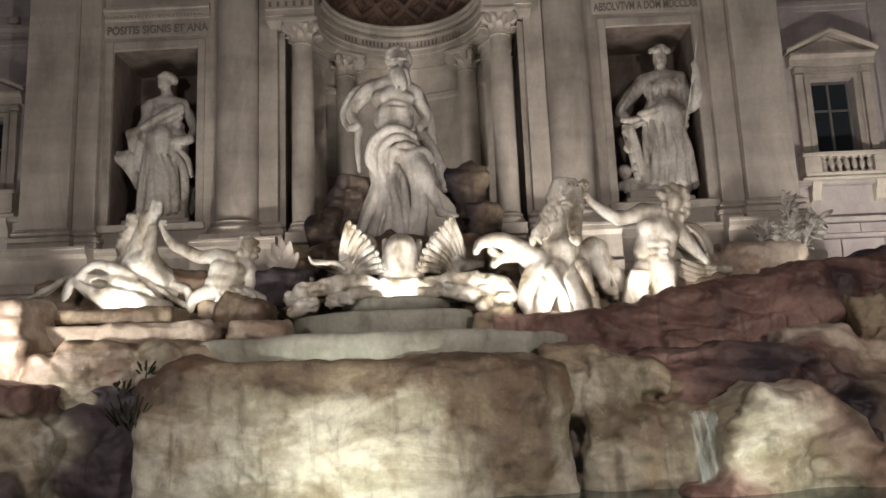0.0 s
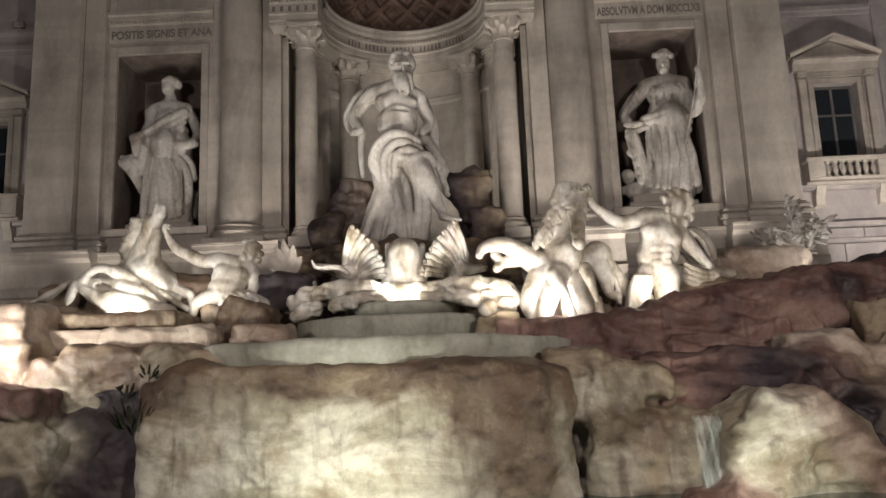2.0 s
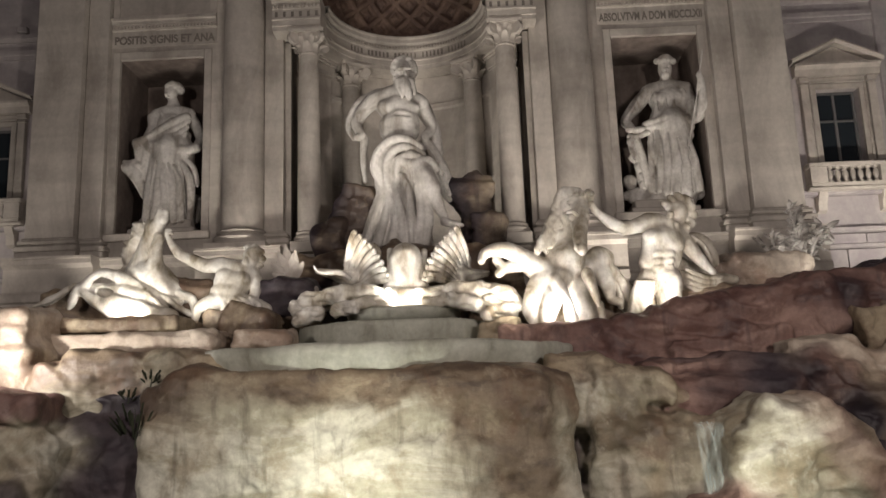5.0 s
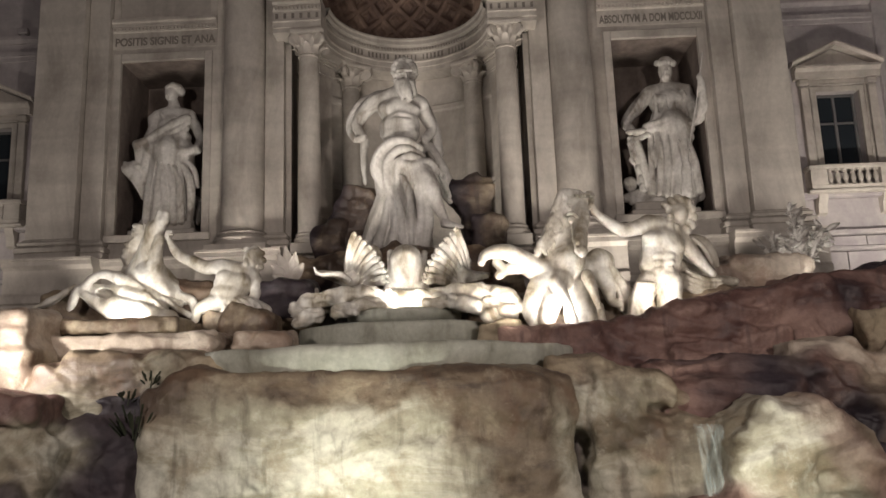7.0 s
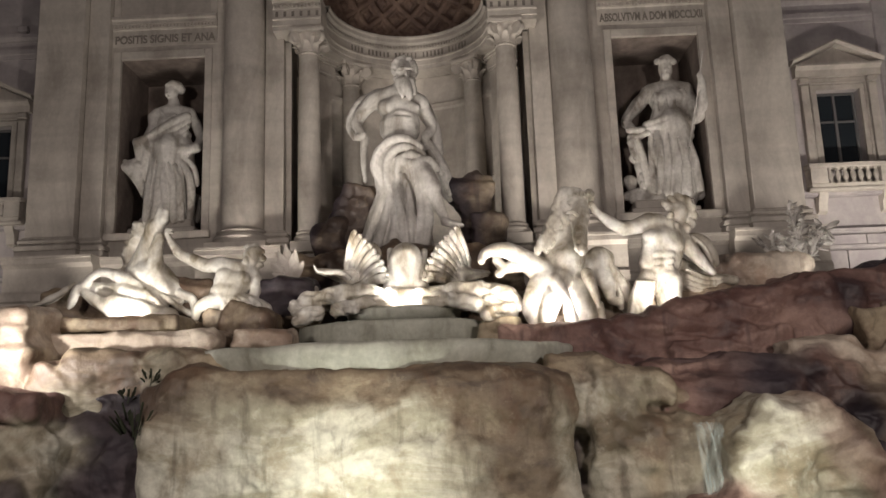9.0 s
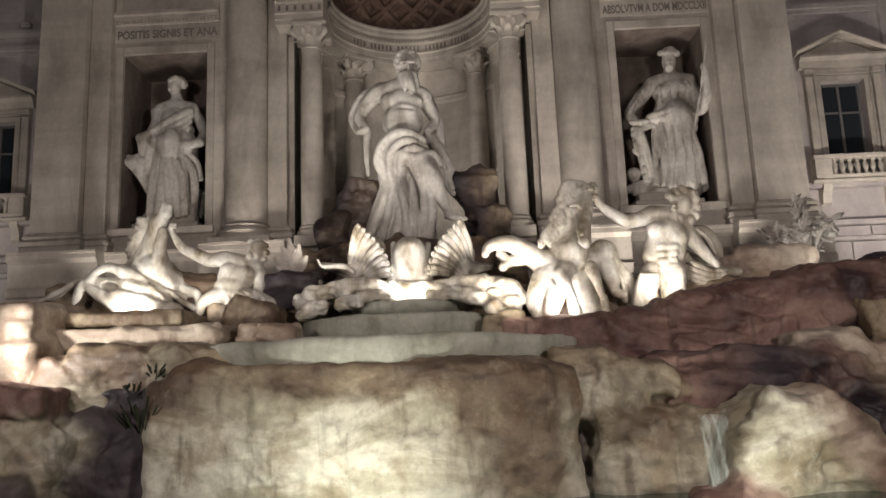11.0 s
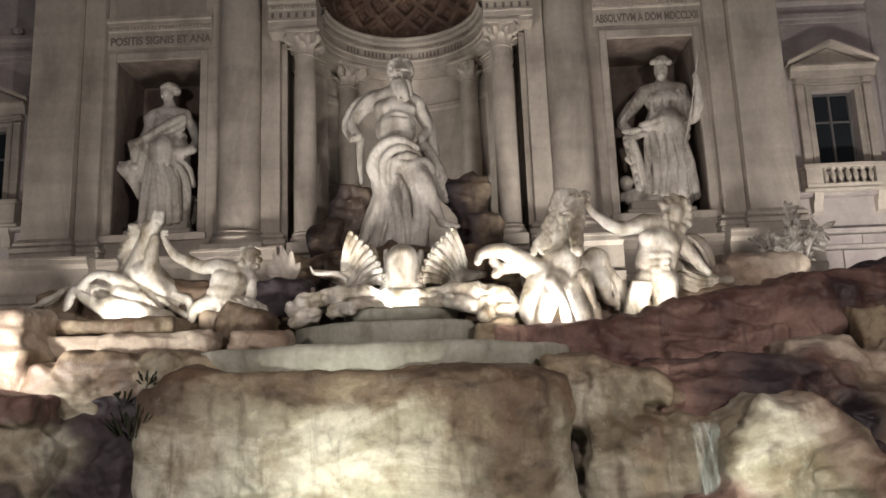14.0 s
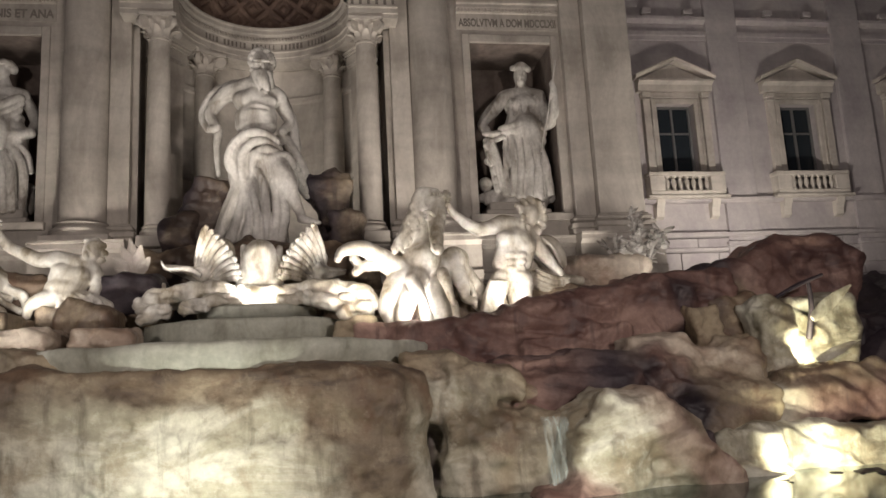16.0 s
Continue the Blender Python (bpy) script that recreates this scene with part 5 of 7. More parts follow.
s.chain((((-0.45, 23.95, 8.01), 0.11), ((-0.61, 23.90, 7.27), 0.14), ((-0.87, 23.95, 6.49), 0.16)), 0.04)
s.chain((((0.46, 23.65, 8.16), 0.14), ((0.54, 23.72, 7.45), 0.14), ((0.44, 23.78, 6.43), 0.16)), 0.04)
s.chain((((0.70, 23.68, 7.89), 0.12), ((0.77, 23.80, 7.19), 0.14), ((0.64, 23.85, 6.44), 0.16)), 0.04)
s.chain((((-0.49, 24.00, 8.15), 0.11), ((-0.32, 23.85, 7.25), 0.12), ((-0.41, 23.85, 6.45), 0.16)), 0.04)
s.chain((((-0.72, 24.10, 7.97), 0.11), ((-0.95, 24.10, 7.33), 0.12), ((-1.21, 24.15, 6.65), 0.14)), 0.04)
s.chain((((-0.14, 23.70, 8.20), 0.04), ((0.02, 23.60, 7.36), 0.06), ((0.10, 23.60, 6.41), 0.06)), 0.03, cut=True)
s.chain((((0.32, 23.50, 7.86), 0.04), ((0.37, 23.55, 7.24), 0.06), ((0.33, 23.60, 6.40), 0.06)), 0.03, cut=True)
s.chain((((-0.35, 23.75, 7.86), 0.04), ((-0.45, 23.75, 7.14), 0.06), ((-0.61, 23.75, 6.43), 0.06)), 0.03, cut=True)
s.chain((((-0.68, 23.85, 8.49), 0.04), ((-0.82, 23.85, 9.01), 0.05), ((-0.58, 23.75, 9.49), 0.04)), 0.03, cut=True)
statue("statue", s, "colossal marble statue of a bearded man in a swirling cloak", step=0.032, drape=0.008)

# robed woman with a horn of fruit, in the niche
s = Sculpt()
s.lump((-9.00, 27.85, 13.42), (0.24, 0.28, 0.32), 0.05)
s.lump((-8.88, 27.90, 13.64), (0.28, 0.30, 0.21), 0.05)
s.lump((-8.71, 28.00, 13.54), (0.17, 0.19, 0.17), 0.05)
s.lump((-9.08, 27.62, 13.22), (0.07, 0.11, 0.11), 0.04)
s.chain((((-9.10, 27.65, 13.59), 0.09), ((-8.89, 27.65, 13.70), 0.11), ((-8.67, 27.75, 13.61), 0.09)), 0.02)
s.chain((((-8.95, 27.90, 13.14), 0.17), ((-8.93, 27.95, 12.80), 0.24)), 0.04)
s.chain((((-9.55, 27.95, 12.54), 0.26), ((-8.97, 27.95, 12.65), 0.30), ((-8.36, 27.95, 12.51), 0.28)), 0.07)
s.lump((-8.94, 27.90, 12.11), (0.59, 0.40, 0.51), 0.09)
s.lump((-9.11, 27.68, 12.17), (0.23, 0.19, 0.19), 0.06)
s.lump((-8.57, 27.70, 12.16), (0.23, 0.19, 0.19), 0.06)
s.lump((-8.83, 27.88, 11.65), (0.59, 0.42, 0.38), 0.09)
s.chain((((-8.32, 27.60, 12.31), 0.19), ((-8.79, 27.45, 11.99), 0.21), ((-9.28, 27.40, 11.68), 0.19), ((-9.80, 27.40, 11.40), 0.17), ((-10.05, 27.40, 11.33), 0.17)), 0.04)
s.chain((((-8.23, 27.60, 12.15), 0.11), ((-8.70, 27.40, 11.77), 0.13), ((-9.18, 27.35, 11.53), 0.10), ((-9.63, 27.35, 11.33), 0.10)), 0.02)
s.chain((((-8.27, 27.60, 11.91), 0.10), ((-8.63, 27.45, 11.58), 0.13), ((-9.06, 27.40, 11.41), 0.10)), 0.02)
s.chain((((-8.30, 27.60, 11.67), 0.10), ((-8.62, 27.45, 11.39), 0.10), ((-9.02, 27.40, 11.28), 0.08)), 0.02)
s.chain((((-9.68, 27.90, 12.46), 0.21), ((-9.67, 27.80, 12.02), 0.17), ((-9.72, 27.55, 11.54), 0.17)), 0.04)
s.chain((((-10.05, 27.40, 11.33), 0.17), ((-9.98, 27.40, 11.06), 0.17), ((-9.98, 27.45, 10.73), 0.15)), 0.03)
s.chain((((-9.33, 27.70, 12.59), 0.08), ((-9.06, 27.60, 12.27), 0.08), ((-8.75, 27.60, 12.35), 0.08)), 0.02)
s.lump((-10.58, 27.40, 10.40), (0.14, 0.14, 0.12), 0.02)
s.lump((-10.33, 27.40, 10.54), (0.14, 0.14, 0.12), 0.02)
s.lump((-10.13, 27.40, 10.59), (0.14, 0.14, 0.12), 0.02)
s.lump((-10.46, 27.40, 10.59), (0.10, 0.10, 0.09), 0.02)
s.lump((-10.70, 27.40, 10.34), (0.10, 0.10, 0.09), 0.02)
s.lump((-10.24, 27.40, 10.34), (0.17, 0.17, 0.14), 0.02)
s.lump((-9.99, 27.40, 10.46), (0.14, 0.14, 0.12), 0.02)
s.chain((((-10.24, 27.50, 10.37), 0.31), ((-10.02, 27.60, 9.96), 0.23), ((-9.89, 27.75, 9.41), 0.12)), 0.04)
s.chain((((-9.68, 27.50, 10.99), 0.21), ((-9.75, 27.50, 10.52), 0.17), ((-9.81, 27.60, 10.01), 0.12)), 0.04)
s.chain((((-9.75, 27.45, 11.24), 0.17), ((-9.25, 27.35, 11.17), 0.17), ((-8.70, 27.30, 10.97), 0.17), ((-8.21, 27.40, 10.94), 0.19), ((-7.91, 27.60, 11.08), 0.19)), 0.03)
s.chain((((-9.62, 27.45, 11.06), 0.17), ((-9.34, 27.40, 10.95), 0.17), ((-8.82, 27.35, 10.82), 0.12), ((-8.21, 27.40, 10.75), 0.12)), 0.03)
s.lump((-9.56, 27.40, 11.09), (0.19, 0.17, 0.17), 0.04)
s.chain((((-8.29, 28.00, 12.48), 0.21), ((-8.06, 28.05, 12.04), 0.19), ((-7.92, 28.05, 11.58), 0.17), ((-7.98, 27.80, 11.15), 0.17)), 0.04)
s.chain((((-8.88, 27.85, 11.03), 0.80), ((-8.91, 27.88, 10.16), 0.84), ((-9.01, 27.90, 9.09), 0.88), ((-9.04, 27.92, 8.33), 0.87)), 0.09)
s.chain((((-9.34, 27.40, 10.86), 0.10), ((-9.51, 27.30, 9.81), 0.12), ((-9.58, 27.30, 8.30), 0.14)), 0.04)
s.chain((((-9.24, 27.35, 10.84), 0.10), ((-9.16, 27.15, 9.65), 0.14), ((-9.17, 27.10, 8.23), 0.16)), 0.04)
s.chain((((-9.15, 27.35, 10.88), 0.10), ((-8.89, 27.10, 9.73), 0.14), ((-8.78, 27.05, 8.21), 0.14)), 0.04)
s.chain((((-9.03, 27.35, 10.87), 0.10), ((-8.63, 27.10, 9.71), 0.12), ((-8.48, 27.10, 8.25), 0.14)), 0.04)
s.chain((((-8.90, 27.35, 10.87), 0.10), ((-8.34, 27.15, 9.82), 0.14), ((-8.23, 27.20, 8.30), 0.16)), 0.04)
s.chain((((-8.71, 27.35, 10.82), 0.10), ((-8.11, 27.30, 10.07), 0.14), ((-8.00, 27.40, 9.24), 0.16), ((-8.09, 27.50, 8.36), 0.14)), 0.04)
s.chain((((-8.46, 27.40, 10.78), 0.10), ((-7.98, 27.50, 10.31), 0.12), ((-7.87, 27.60, 9.72), 0.12)), 0.04)
s.chain((((-9.17, 27.15, 10.50), 0.05), ((-9.28, 27.10, 9.53), 0.07), ((-9.33, 27.10, 8.24), 0.07)), 0.03, cut=True)
s.chain((((-8.98, 27.10, 10.47), 0.05), ((-8.68, 26.95, 9.46), 0.07), ((-8.56, 26.90, 8.16), 0.07)), 0.03, cut=True)
s.chain((((-8.81, 27.15, 10.48), 0.05), ((-8.40, 27.00, 9.57), 0.07), ((-8.28, 26.95, 8.20), 0.07)), 0.03, cut=True)
s.chain((((-8.65, 27.20, 10.49), 0.05), ((-8.15, 27.10, 9.69), 0.07), ((-8.07, 27.20, 8.29), 0.07)), 0.03, cut=True)
s.chain((((-9.81, 27.85, 8.35), 0.25), ((-8.19, 27.85, 8.28), 0.25)), 0.05)
s.chain((((-8.04, 28.00, 9.25), 0.17), ((-8.02, 27.95, 8.93), 0.23), ((-7.99, 27.95, 8.55), 0.19), ((-7.98, 27.95, 8.34), 0.12)), 0.03)
s.chain((((-8.17, 27.90, 9.23), 0.06), ((-8.01, 27.90, 9.35), 0.06), ((-7.82, 27.90, 9.21), 0.06)), 0.02)
statue("statue", s, "marble statue of a robed woman holding a horn of fruit", step=0.032, drape=0.01)
# robed woman with a staff and a bowl, in the other niche
s = Sculpt()
s.lump((9.56, 27.85, 13.45), (0.25, 0.29, 0.40), 0.05)
s.lump((9.52, 27.72, 13.11), (0.17, 0.17, 0.17), 0.05)
s.lump((9.47, 27.55, 13.28), (0.06, 0.10, 0.10), 0.02)
s.lump((9.28, 27.90, 13.76), (0.11, 0.11, 0.12), 0.02)
s.lump((9.28, 27.80, 13.73), (0.11, 0.11, 0.12), 0.02)
s.lump((9.33, 27.72, 13.71), (0.10, 0.10, 0.12), 0.02)
s.lump((9.41, 27.66, 13.69), (0.10, 0.10, 0.12), 0.02)
s.lump((9.53, 27.64, 13.68), (0.10, 0.10, 0.12), 0.02)
s.lump((9.65, 27.66, 13.68), (0.10, 0.10, 0.12), 0.02)
s.lump((9.77, 27.72, 13.69), (0.10, 0.10, 0.12), 0.02)
s.lump((9.86, 27.80, 13.70), (0.11, 0.11, 0.12), 0.02)
s.lump((9.91, 27.90, 13.73), (0.11, 0.11, 0.12), 0.02)
s.lump((9.60, 27.90, 13.81), (0.27, 0.30, 0.21), 0.04)
s.lump((9.34, 27.58, 13.41), (0.05, 0.06, 0.04), 0.03, 0, -1)
s.lump((9.63, 27.58, 13.40), (0.05, 0.06, 0.04), 0.03, 0, -1)
s.chain((((9.57, 27.92, 13.13), 0.19), ((9.59, 27.95, 12.82), 0.27)), 0.04)
s.chain((((8.94, 27.95, 12.59), 0.29), ((9.62, 27.95, 12.71), 0.32), ((10.24, 27.95, 12.62), 0.29)), 0.07)
s.lump((9.57, 27.90, 12.23), (0.71, 0.44, 0.52), 0.09)
s.lump((9.20, 27.66, 12.19), (0.29, 0.23, 0.25), 0.06)
s.lump((9.84, 27.66, 12.21), (0.29, 0.23, 0.25), 0.06)
s.lump((9.56, 27.90, 11.70), (0.65, 0.44, 0.38), 0.09)
s.chain((((9.04, 27.55, 12.38), 0.06), ((9.03, 27.50, 11.83), 0.08), ((8.95, 27.50, 11.45), 0.08)), 0.03)
s.chain((((9.36, 27.52, 12.31), 0.06), ((9.35, 27.48, 11.81), 0.08), ((9.26, 27.45, 11.41), 0.08)), 0.03)
s.chain((((9.69, 27.52, 12.33), 0.06), ((9.65, 27.48, 11.80), 0.08), ((9.59, 27.45, 11.40), 0.08)), 0.03)
s.chain((((10.05, 27.60, 12.48), 0.10), ((10.09, 27.60, 12.04), 0.10), ((10.04, 27.60, 11.48), 0.10)), 0.03)
s.chain((((8.86, 27.95, 12.55), 0.27), ((8.39, 27.92, 12.03), 0.25), ((7.96, 27.85, 11.49), 0.19), ((8.05, 27.60, 11.14), 0.16)), 0.04)
s.chain((((8.75, 27.80, 12.62), 0.08), ((8.26, 27.70, 11.95), 0.08), ((7.87, 27.65, 11.38), 0.08)), 0.03)
s.chain((((7.91, 27.40, 10.96), 0.10), ((8.19, 27.35, 10.93), 0.12), ((8.50, 27.45, 11.00), 0.10)), 0.02)
s.chain((((7.95, 27.45, 10.72), 0.10), ((8.26, 27.40, 10.71), 0.10), ((8.61, 27.45, 10.84), 0.12)), 0.02)
s.chain((((8.03, 27.50, 10.67), 0.16), ((8.12, 27.50, 10.20), 0.20), ((8.25, 27.55, 9.74), 0.20), ((8.40, 27.60, 8.91), 0.22)), 0.04)
s.chain((((8.10, 27.42, 10.68), 0.08), ((7.92, 27.40, 10.51), 0.10), ((8.01, 27.40, 10.38), 0.08)), 0.02)
s.chain((((8.17, 27.42, 10.30), 0.08), ((7.99, 27.40, 10.13), 0.10), ((8.08, 27.40, 10.00), 0.08)), 0.02)
s.chain((((8.11, 27.42, 10.09), 0.08), ((7.93, 27.40, 9.92), 0.10), ((8.02, 27.40, 9.79), 0.08)), 0.02)
s.chain((((8.33, 27.42, 9.74), 0.08), ((8.15, 27.40, 9.57), 0.10), ((8.24, 27.40, 9.44), 0.08)), 0.02)
s.chain((((8.40, 27.42, 9.40), 0.08), ((8.22, 27.40, 9.23), 0.10), ((8.31, 27.40, 9.10), 0.08)), 0.02)
s.chain((((8.41, 27.42, 9.06), 0.08), ((8.23, 27.40, 8.90), 0.10), ((8.32, 27.40, 8.77), 0.08)), 0.02)
s.chain((((8.25, 27.40, 10.59), 0.08), ((8.38, 27.35, 9.88), 0.10), ((8.51, 27.35, 8.94), 0.10)), 0.03)
s.chain((((8.10, 27.30, 10.52), 0.05), ((8.23, 27.28, 9.87), 0.07), ((8.39, 27.30, 8.86), 0.07)), 0.02, cut=True)
s.chain((((8.60, 27.50, 11.16), 0.14), ((8.90, 27.35, 11.22), 0.14), ((9.42, 27.30, 11.31), 0.14), ((10.02, 27.45, 11.25), 0.16)), 0.03)
s.chain((((8.66, 27.45, 11.01), 0.12), ((9.12, 27.30, 11.07), 0.14), ((9.70, 27.35, 11.10), 0.14), ((10.18, 27.50, 11.00), 0.16)), 0.03)
s.chain((((9.71, 27.40, 11.03), 0.12), ((10.03, 27.45, 10.86), 0.14), ((10.20, 27.55, 10.72), 0.12)), 0.03)
s.chain((((9.51, 27.88, 11.13), 0.79), ((9.50, 27.88, 10.11), 0.78), ((9.51, 27.90, 8.73), 0.86)), 0.09)
s.lump((9.02, 27.45, 9.99), (0.37, 0.28, 0.53), 0.11)
s.chain((((8.75, 27.50, 10.94), 0.10), ((8.64, 27.40, 9.89), 0.12), ((8.61, 27.40, 8.67), 0.16)), 0.04)
s.chain((((8.96, 27.38, 10.93), 0.10), ((8.93, 27.15, 9.80), 0.12), ((8.76, 27.20, 8.61), 0.14)), 0.04)
s.chain((((9.24, 27.35, 10.95), 0.10), ((9.20, 27.12, 9.78), 0.12), ((9.01, 27.10, 8.54), 0.16)), 0.04)
s.chain((((9.49, 27.35, 10.98), 0.10), ((9.57, 27.15, 9.77), 0.14), ((9.36, 27.10, 8.52), 0.16)), 0.04)
s.chain((((9.70, 27.40, 10.99), 0.12), ((9.88, 27.25, 9.89), 0.16), ((9.79, 27.20, 8.57), 0.18)), 0.04)
s.chain((((9.87, 27.45, 10.91), 0.12), ((10.13, 27.40, 9.93), 0.16), ((10.25, 27.45, 8.68), 0.18)), 0.04)
s.chain((((8.80, 27.30, 10.70), 0.05), ((8.74, 27.15, 9.70), 0.06), ((8.63, 27.15, 8.61), 0.07)), 0.03, cut=True)
s.chain((((9.31, 27.20, 10.74), 0.05), ((9.34, 27.00, 9.63), 0.07), ((9.15, 26.95, 8.49), 0.07)), 0.03, cut=True)
s.chain((((9.55, 27.20, 10.73), 0.05), ((9.69, 27.05, 9.63), 0.07), ((9.55, 27.00, 8.49), 0.07)), 0.03, cut=True)
s.chain((((9.77, 27.30, 10.65), 0.05), ((9.97, 27.20, 9.66), 0.07), ((9.99, 27.20, 8.60), 0.07)), 0.03, cut=True)
s.chain((((10.23, 27.95, 12.55), 0.29), ((10.35, 27.65, 11.94), 0.27), ((10.40, 27.20, 11.31), 0.22)), 0.05)
s.chain((((10.39, 27.15, 11.34), 0.22), ((10.53, 26.95, 11.72), 0.18), ((10.55, 26.90, 12.26), 0.14), ((10.52, 26.88, 12.59), 0.11)), 0.04)
s.chain((((10.53, 27.10, 11.29), 0.12), ((10.22, 27.20, 11.11), 0.12), ((10.17, 27.50, 11.35), 0.14)), 0.04)
s.lump((10.48, 26.85, 12.71), (0.10, 0.10, 0.14), 0.02)
s.chain((((10.67, 26.80, 13.63), 0.04), ((10.28, 26.80, 11.80), 0.04), ((9.88, 26.85, 10.12), 0.04)), 0.02)
s.chain((((8.63, 27.85, 8.63), 0.24), ((10.33, 27.85, 8.60), 0.24)), 0.05)
s.chain((((7.94, 27.70, 8.49), 0.20), ((9.10, 27.50, 8.43), 0.20)), 0.04)
s.lump((7.93, 27.80, 9.11), (0.25, 0.23, 0.31), 0.05)
s.chain((((7.71, 27.70, 8.58), 0.16), ((8.14, 27.60, 8.71), 0.16), ((8.41, 27.50, 8.54), 0.14)), 0.03)
statue("statue", s, "marble statue of a robed woman holding a tall staff", step=0.032, drape=0.01)
for s_, label in ((-1, "travertine plinth under a niche statue"), (1, "travertine plinth under a niche statue")):
    bm = bmesh.new()
    box(bm, -1.05, 1.05, -0.85, 0.7, -0.35, 0.0, 0.05)
    box(bm, -1.2, 1.2, -0.95, 0.7, -0.5, -0.3, 0.04)
    ob = part("statue_plinth", bm, TRAV)
    ob.location = (s_ * 8.95, 28.0, 8.3)
    tagged(ob, label, "plinth", "statue plinths")

# left group: winged seahorse and a sea-god who holds it
s = Sculpt()
s.chain((((-6.15, 20.20, 6.72), 0.14), ((-6.27, 20.25, 6.55), 0.18), ((-6.41, 20.35, 6.39), 0.24)), 0.04)
s.chain((((-6.05, 20.10, 6.75), 0.09), ((-6.11, 20.12, 6.58), 0.12)), 0.02)
s.chain((((-6.22, 20.15, 6.82), 0.08), ((-6.29, 20.20, 6.63), 0.11)), 0.02)
s.lump((-6.07, 20.00, 6.70), (0.04, 0.06, 0.03), 0.02, 0, -1)
s.chain((((-6.64, 20.40, 6.48), 0.08), ((-6.75, 20.40, 6.59), 0.05)), 0.02)
s.chain((((-6.51, 20.30, 6.51), 0.06), ((-6.61, 20.30, 6.64), 0.04)), 0.02)
s.chain((((-6.46, 20.40, 6.44), 0.24), ((-6.58, 20.55, 6.04), 0.29), ((-6.72, 20.60, 5.56), 0.38), ((-6.80, 20.60, 5.10), 0.50)), 0.06)
s.chain((((-6.27, 20.25, 6.12), 0.14), ((-6.34, 20.25, 5.67), 0.18), ((-6.24, 20.20, 5.05), 0.24), ((-5.93, 20.20, 4.66), 0.21)), 0.05)
s.chain((((-6.54, 20.50, 5.08), 0.51), ((-6.03, 20.45, 4.75), 0.36), ((-5.49, 20.40, 4.48), 0.21)), 0.07)
s.chain((((-6.81, 20.65, 6.54), 0.11), ((-6.94, 20.55, 6.55), 0.09), ((-7.12, 20.60, 6.59), 0.05)), 0.02)
s.chain((((-6.78, 20.65, 6.47), 0.11), ((-6.91, 20.55, 6.43), 0.09), ((-7.17, 20.68, 6.51), 0.05)), 0.02)
s.chain((((-6.77, 20.65, 6.39), 0.11), ((-6.90, 20.55, 6.46), 0.09), ((-7.11, 20.69, 6.51), 0.05)), 0.02)
s.chain((((-6.77, 20.65, 6.32), 0.11), ((-6.90, 20.55, 6.33), 0.09), ((-7.04, 20.61, 6.31), 0.05)), 0.02)
s.chain((((-6.79, 20.65, 6.25), 0.11), ((-6.92, 20.55, 6.21), 0.09), ((-7.09, 20.52, 6.36), 0.05)), 0.02)
s.chain((((-6.84, 20.65, 6.18), 0.11), ((-6.97, 20.55, 6.25), 0.09), ((-7.13, 20.50, 6.12), 0.05)), 0.02)
s.chain((((-6.89, 20.65, 6.11), 0.11), ((-7.02, 20.55, 6.12), 0.09), ((-7.16, 20.57, 6.24), 0.05)), 0.02)
s.chain((((-6.95, 20.65, 6.04), 0.11), ((-7.08, 20.55, 6.00), 0.09), ((-7.26, 20.67, 6.01), 0.05)), 0.02)
s.chain((((-7.01, 20.65, 5.97), 0.11), ((-7.14, 20.55, 6.04), 0.09), ((-7.40, 20.70, 6.13), 0.05)), 0.02)
s.chain((((-7.06, 20.65, 5.90), 0.11), ((-7.19, 20.55, 5.91), 0.09), ((-7.40, 20.64, 5.88), 0.05)), 0.02)
s.chain((((-7.09, 20.65, 5.83), 0.11), ((-7.21, 20.55, 5.79), 0.09), ((-7.32, 20.55, 5.92), 0.05)), 0.02)
s.chain((((-7.09, 20.65, 5.75), 0.11), ((-7.22, 20.55, 5.83), 0.09), ((-7.34, 20.50, 5.74), 0.05)), 0.02)
s.chain((((-7.08, 20.65, 5.68), 0.11), ((-7.21, 20.55, 5.70), 0.09), ((-7.41, 20.55, 5.75), 0.05)), 0.02)
s.chain((((-7.06, 20.65, 5.61), 0.11), ((-7.18, 20.55, 5.58), 0.09), ((-7.38, 20.64, 5.67), 0.05)), 0.02)
s.chain((((-7.03, 20.65, 5.54), 0.11), ((-7.16, 20.55, 5.61), 0.09), ((-7.34, 20.70, 5.58), 0.05)), 0.02)
s.chain((((-7.02, 20.65, 5.46), 0.11), ((-7.14, 20.55, 5.48), 0.09), ((-7.37, 20.67, 5.57), 0.05)), 0.02)
s.chain((((-7.01, 20.65, 5.39), 0.11), ((-7.14, 20.55, 5.36), 0.09), ((-7.34, 20.57, 5.38), 0.05)), 0.02)
s.chain((((-7.03, 20.65, 5.32), 0.11), ((-7.16, 20.55, 5.40), 0.09), ((-7.27, 20.50, 5.43), 0.05)), 0.02)
s.chain((((-7.07, 20.65, 5.25), 0.11), ((-7.19, 20.55, 5.27), 0.09), ((-7.30, 20.52, 5.20), 0.05)), 0.02)
s.chain((((-7.12, 20.65, 5.18), 0.11), ((-7.24, 20.55, 5.15), 0.09), ((-7.47, 20.61, 5.33), 0.05)), 0.02)
s.chain((((-8.07, 19.75, 4.67), 0.10), ((-7.88, 19.80, 4.99), 0.12), ((-7.58, 19.90, 5.17), 0.13), ((-7.17, 20.00, 5.05), 0.16), ((-6.73, 20.10, 4.81), 0.18), ((-6.15, 20.10, 4.52), 0.15), ((-5.61, 20.10, 4.33), 0.10)), 0.03)
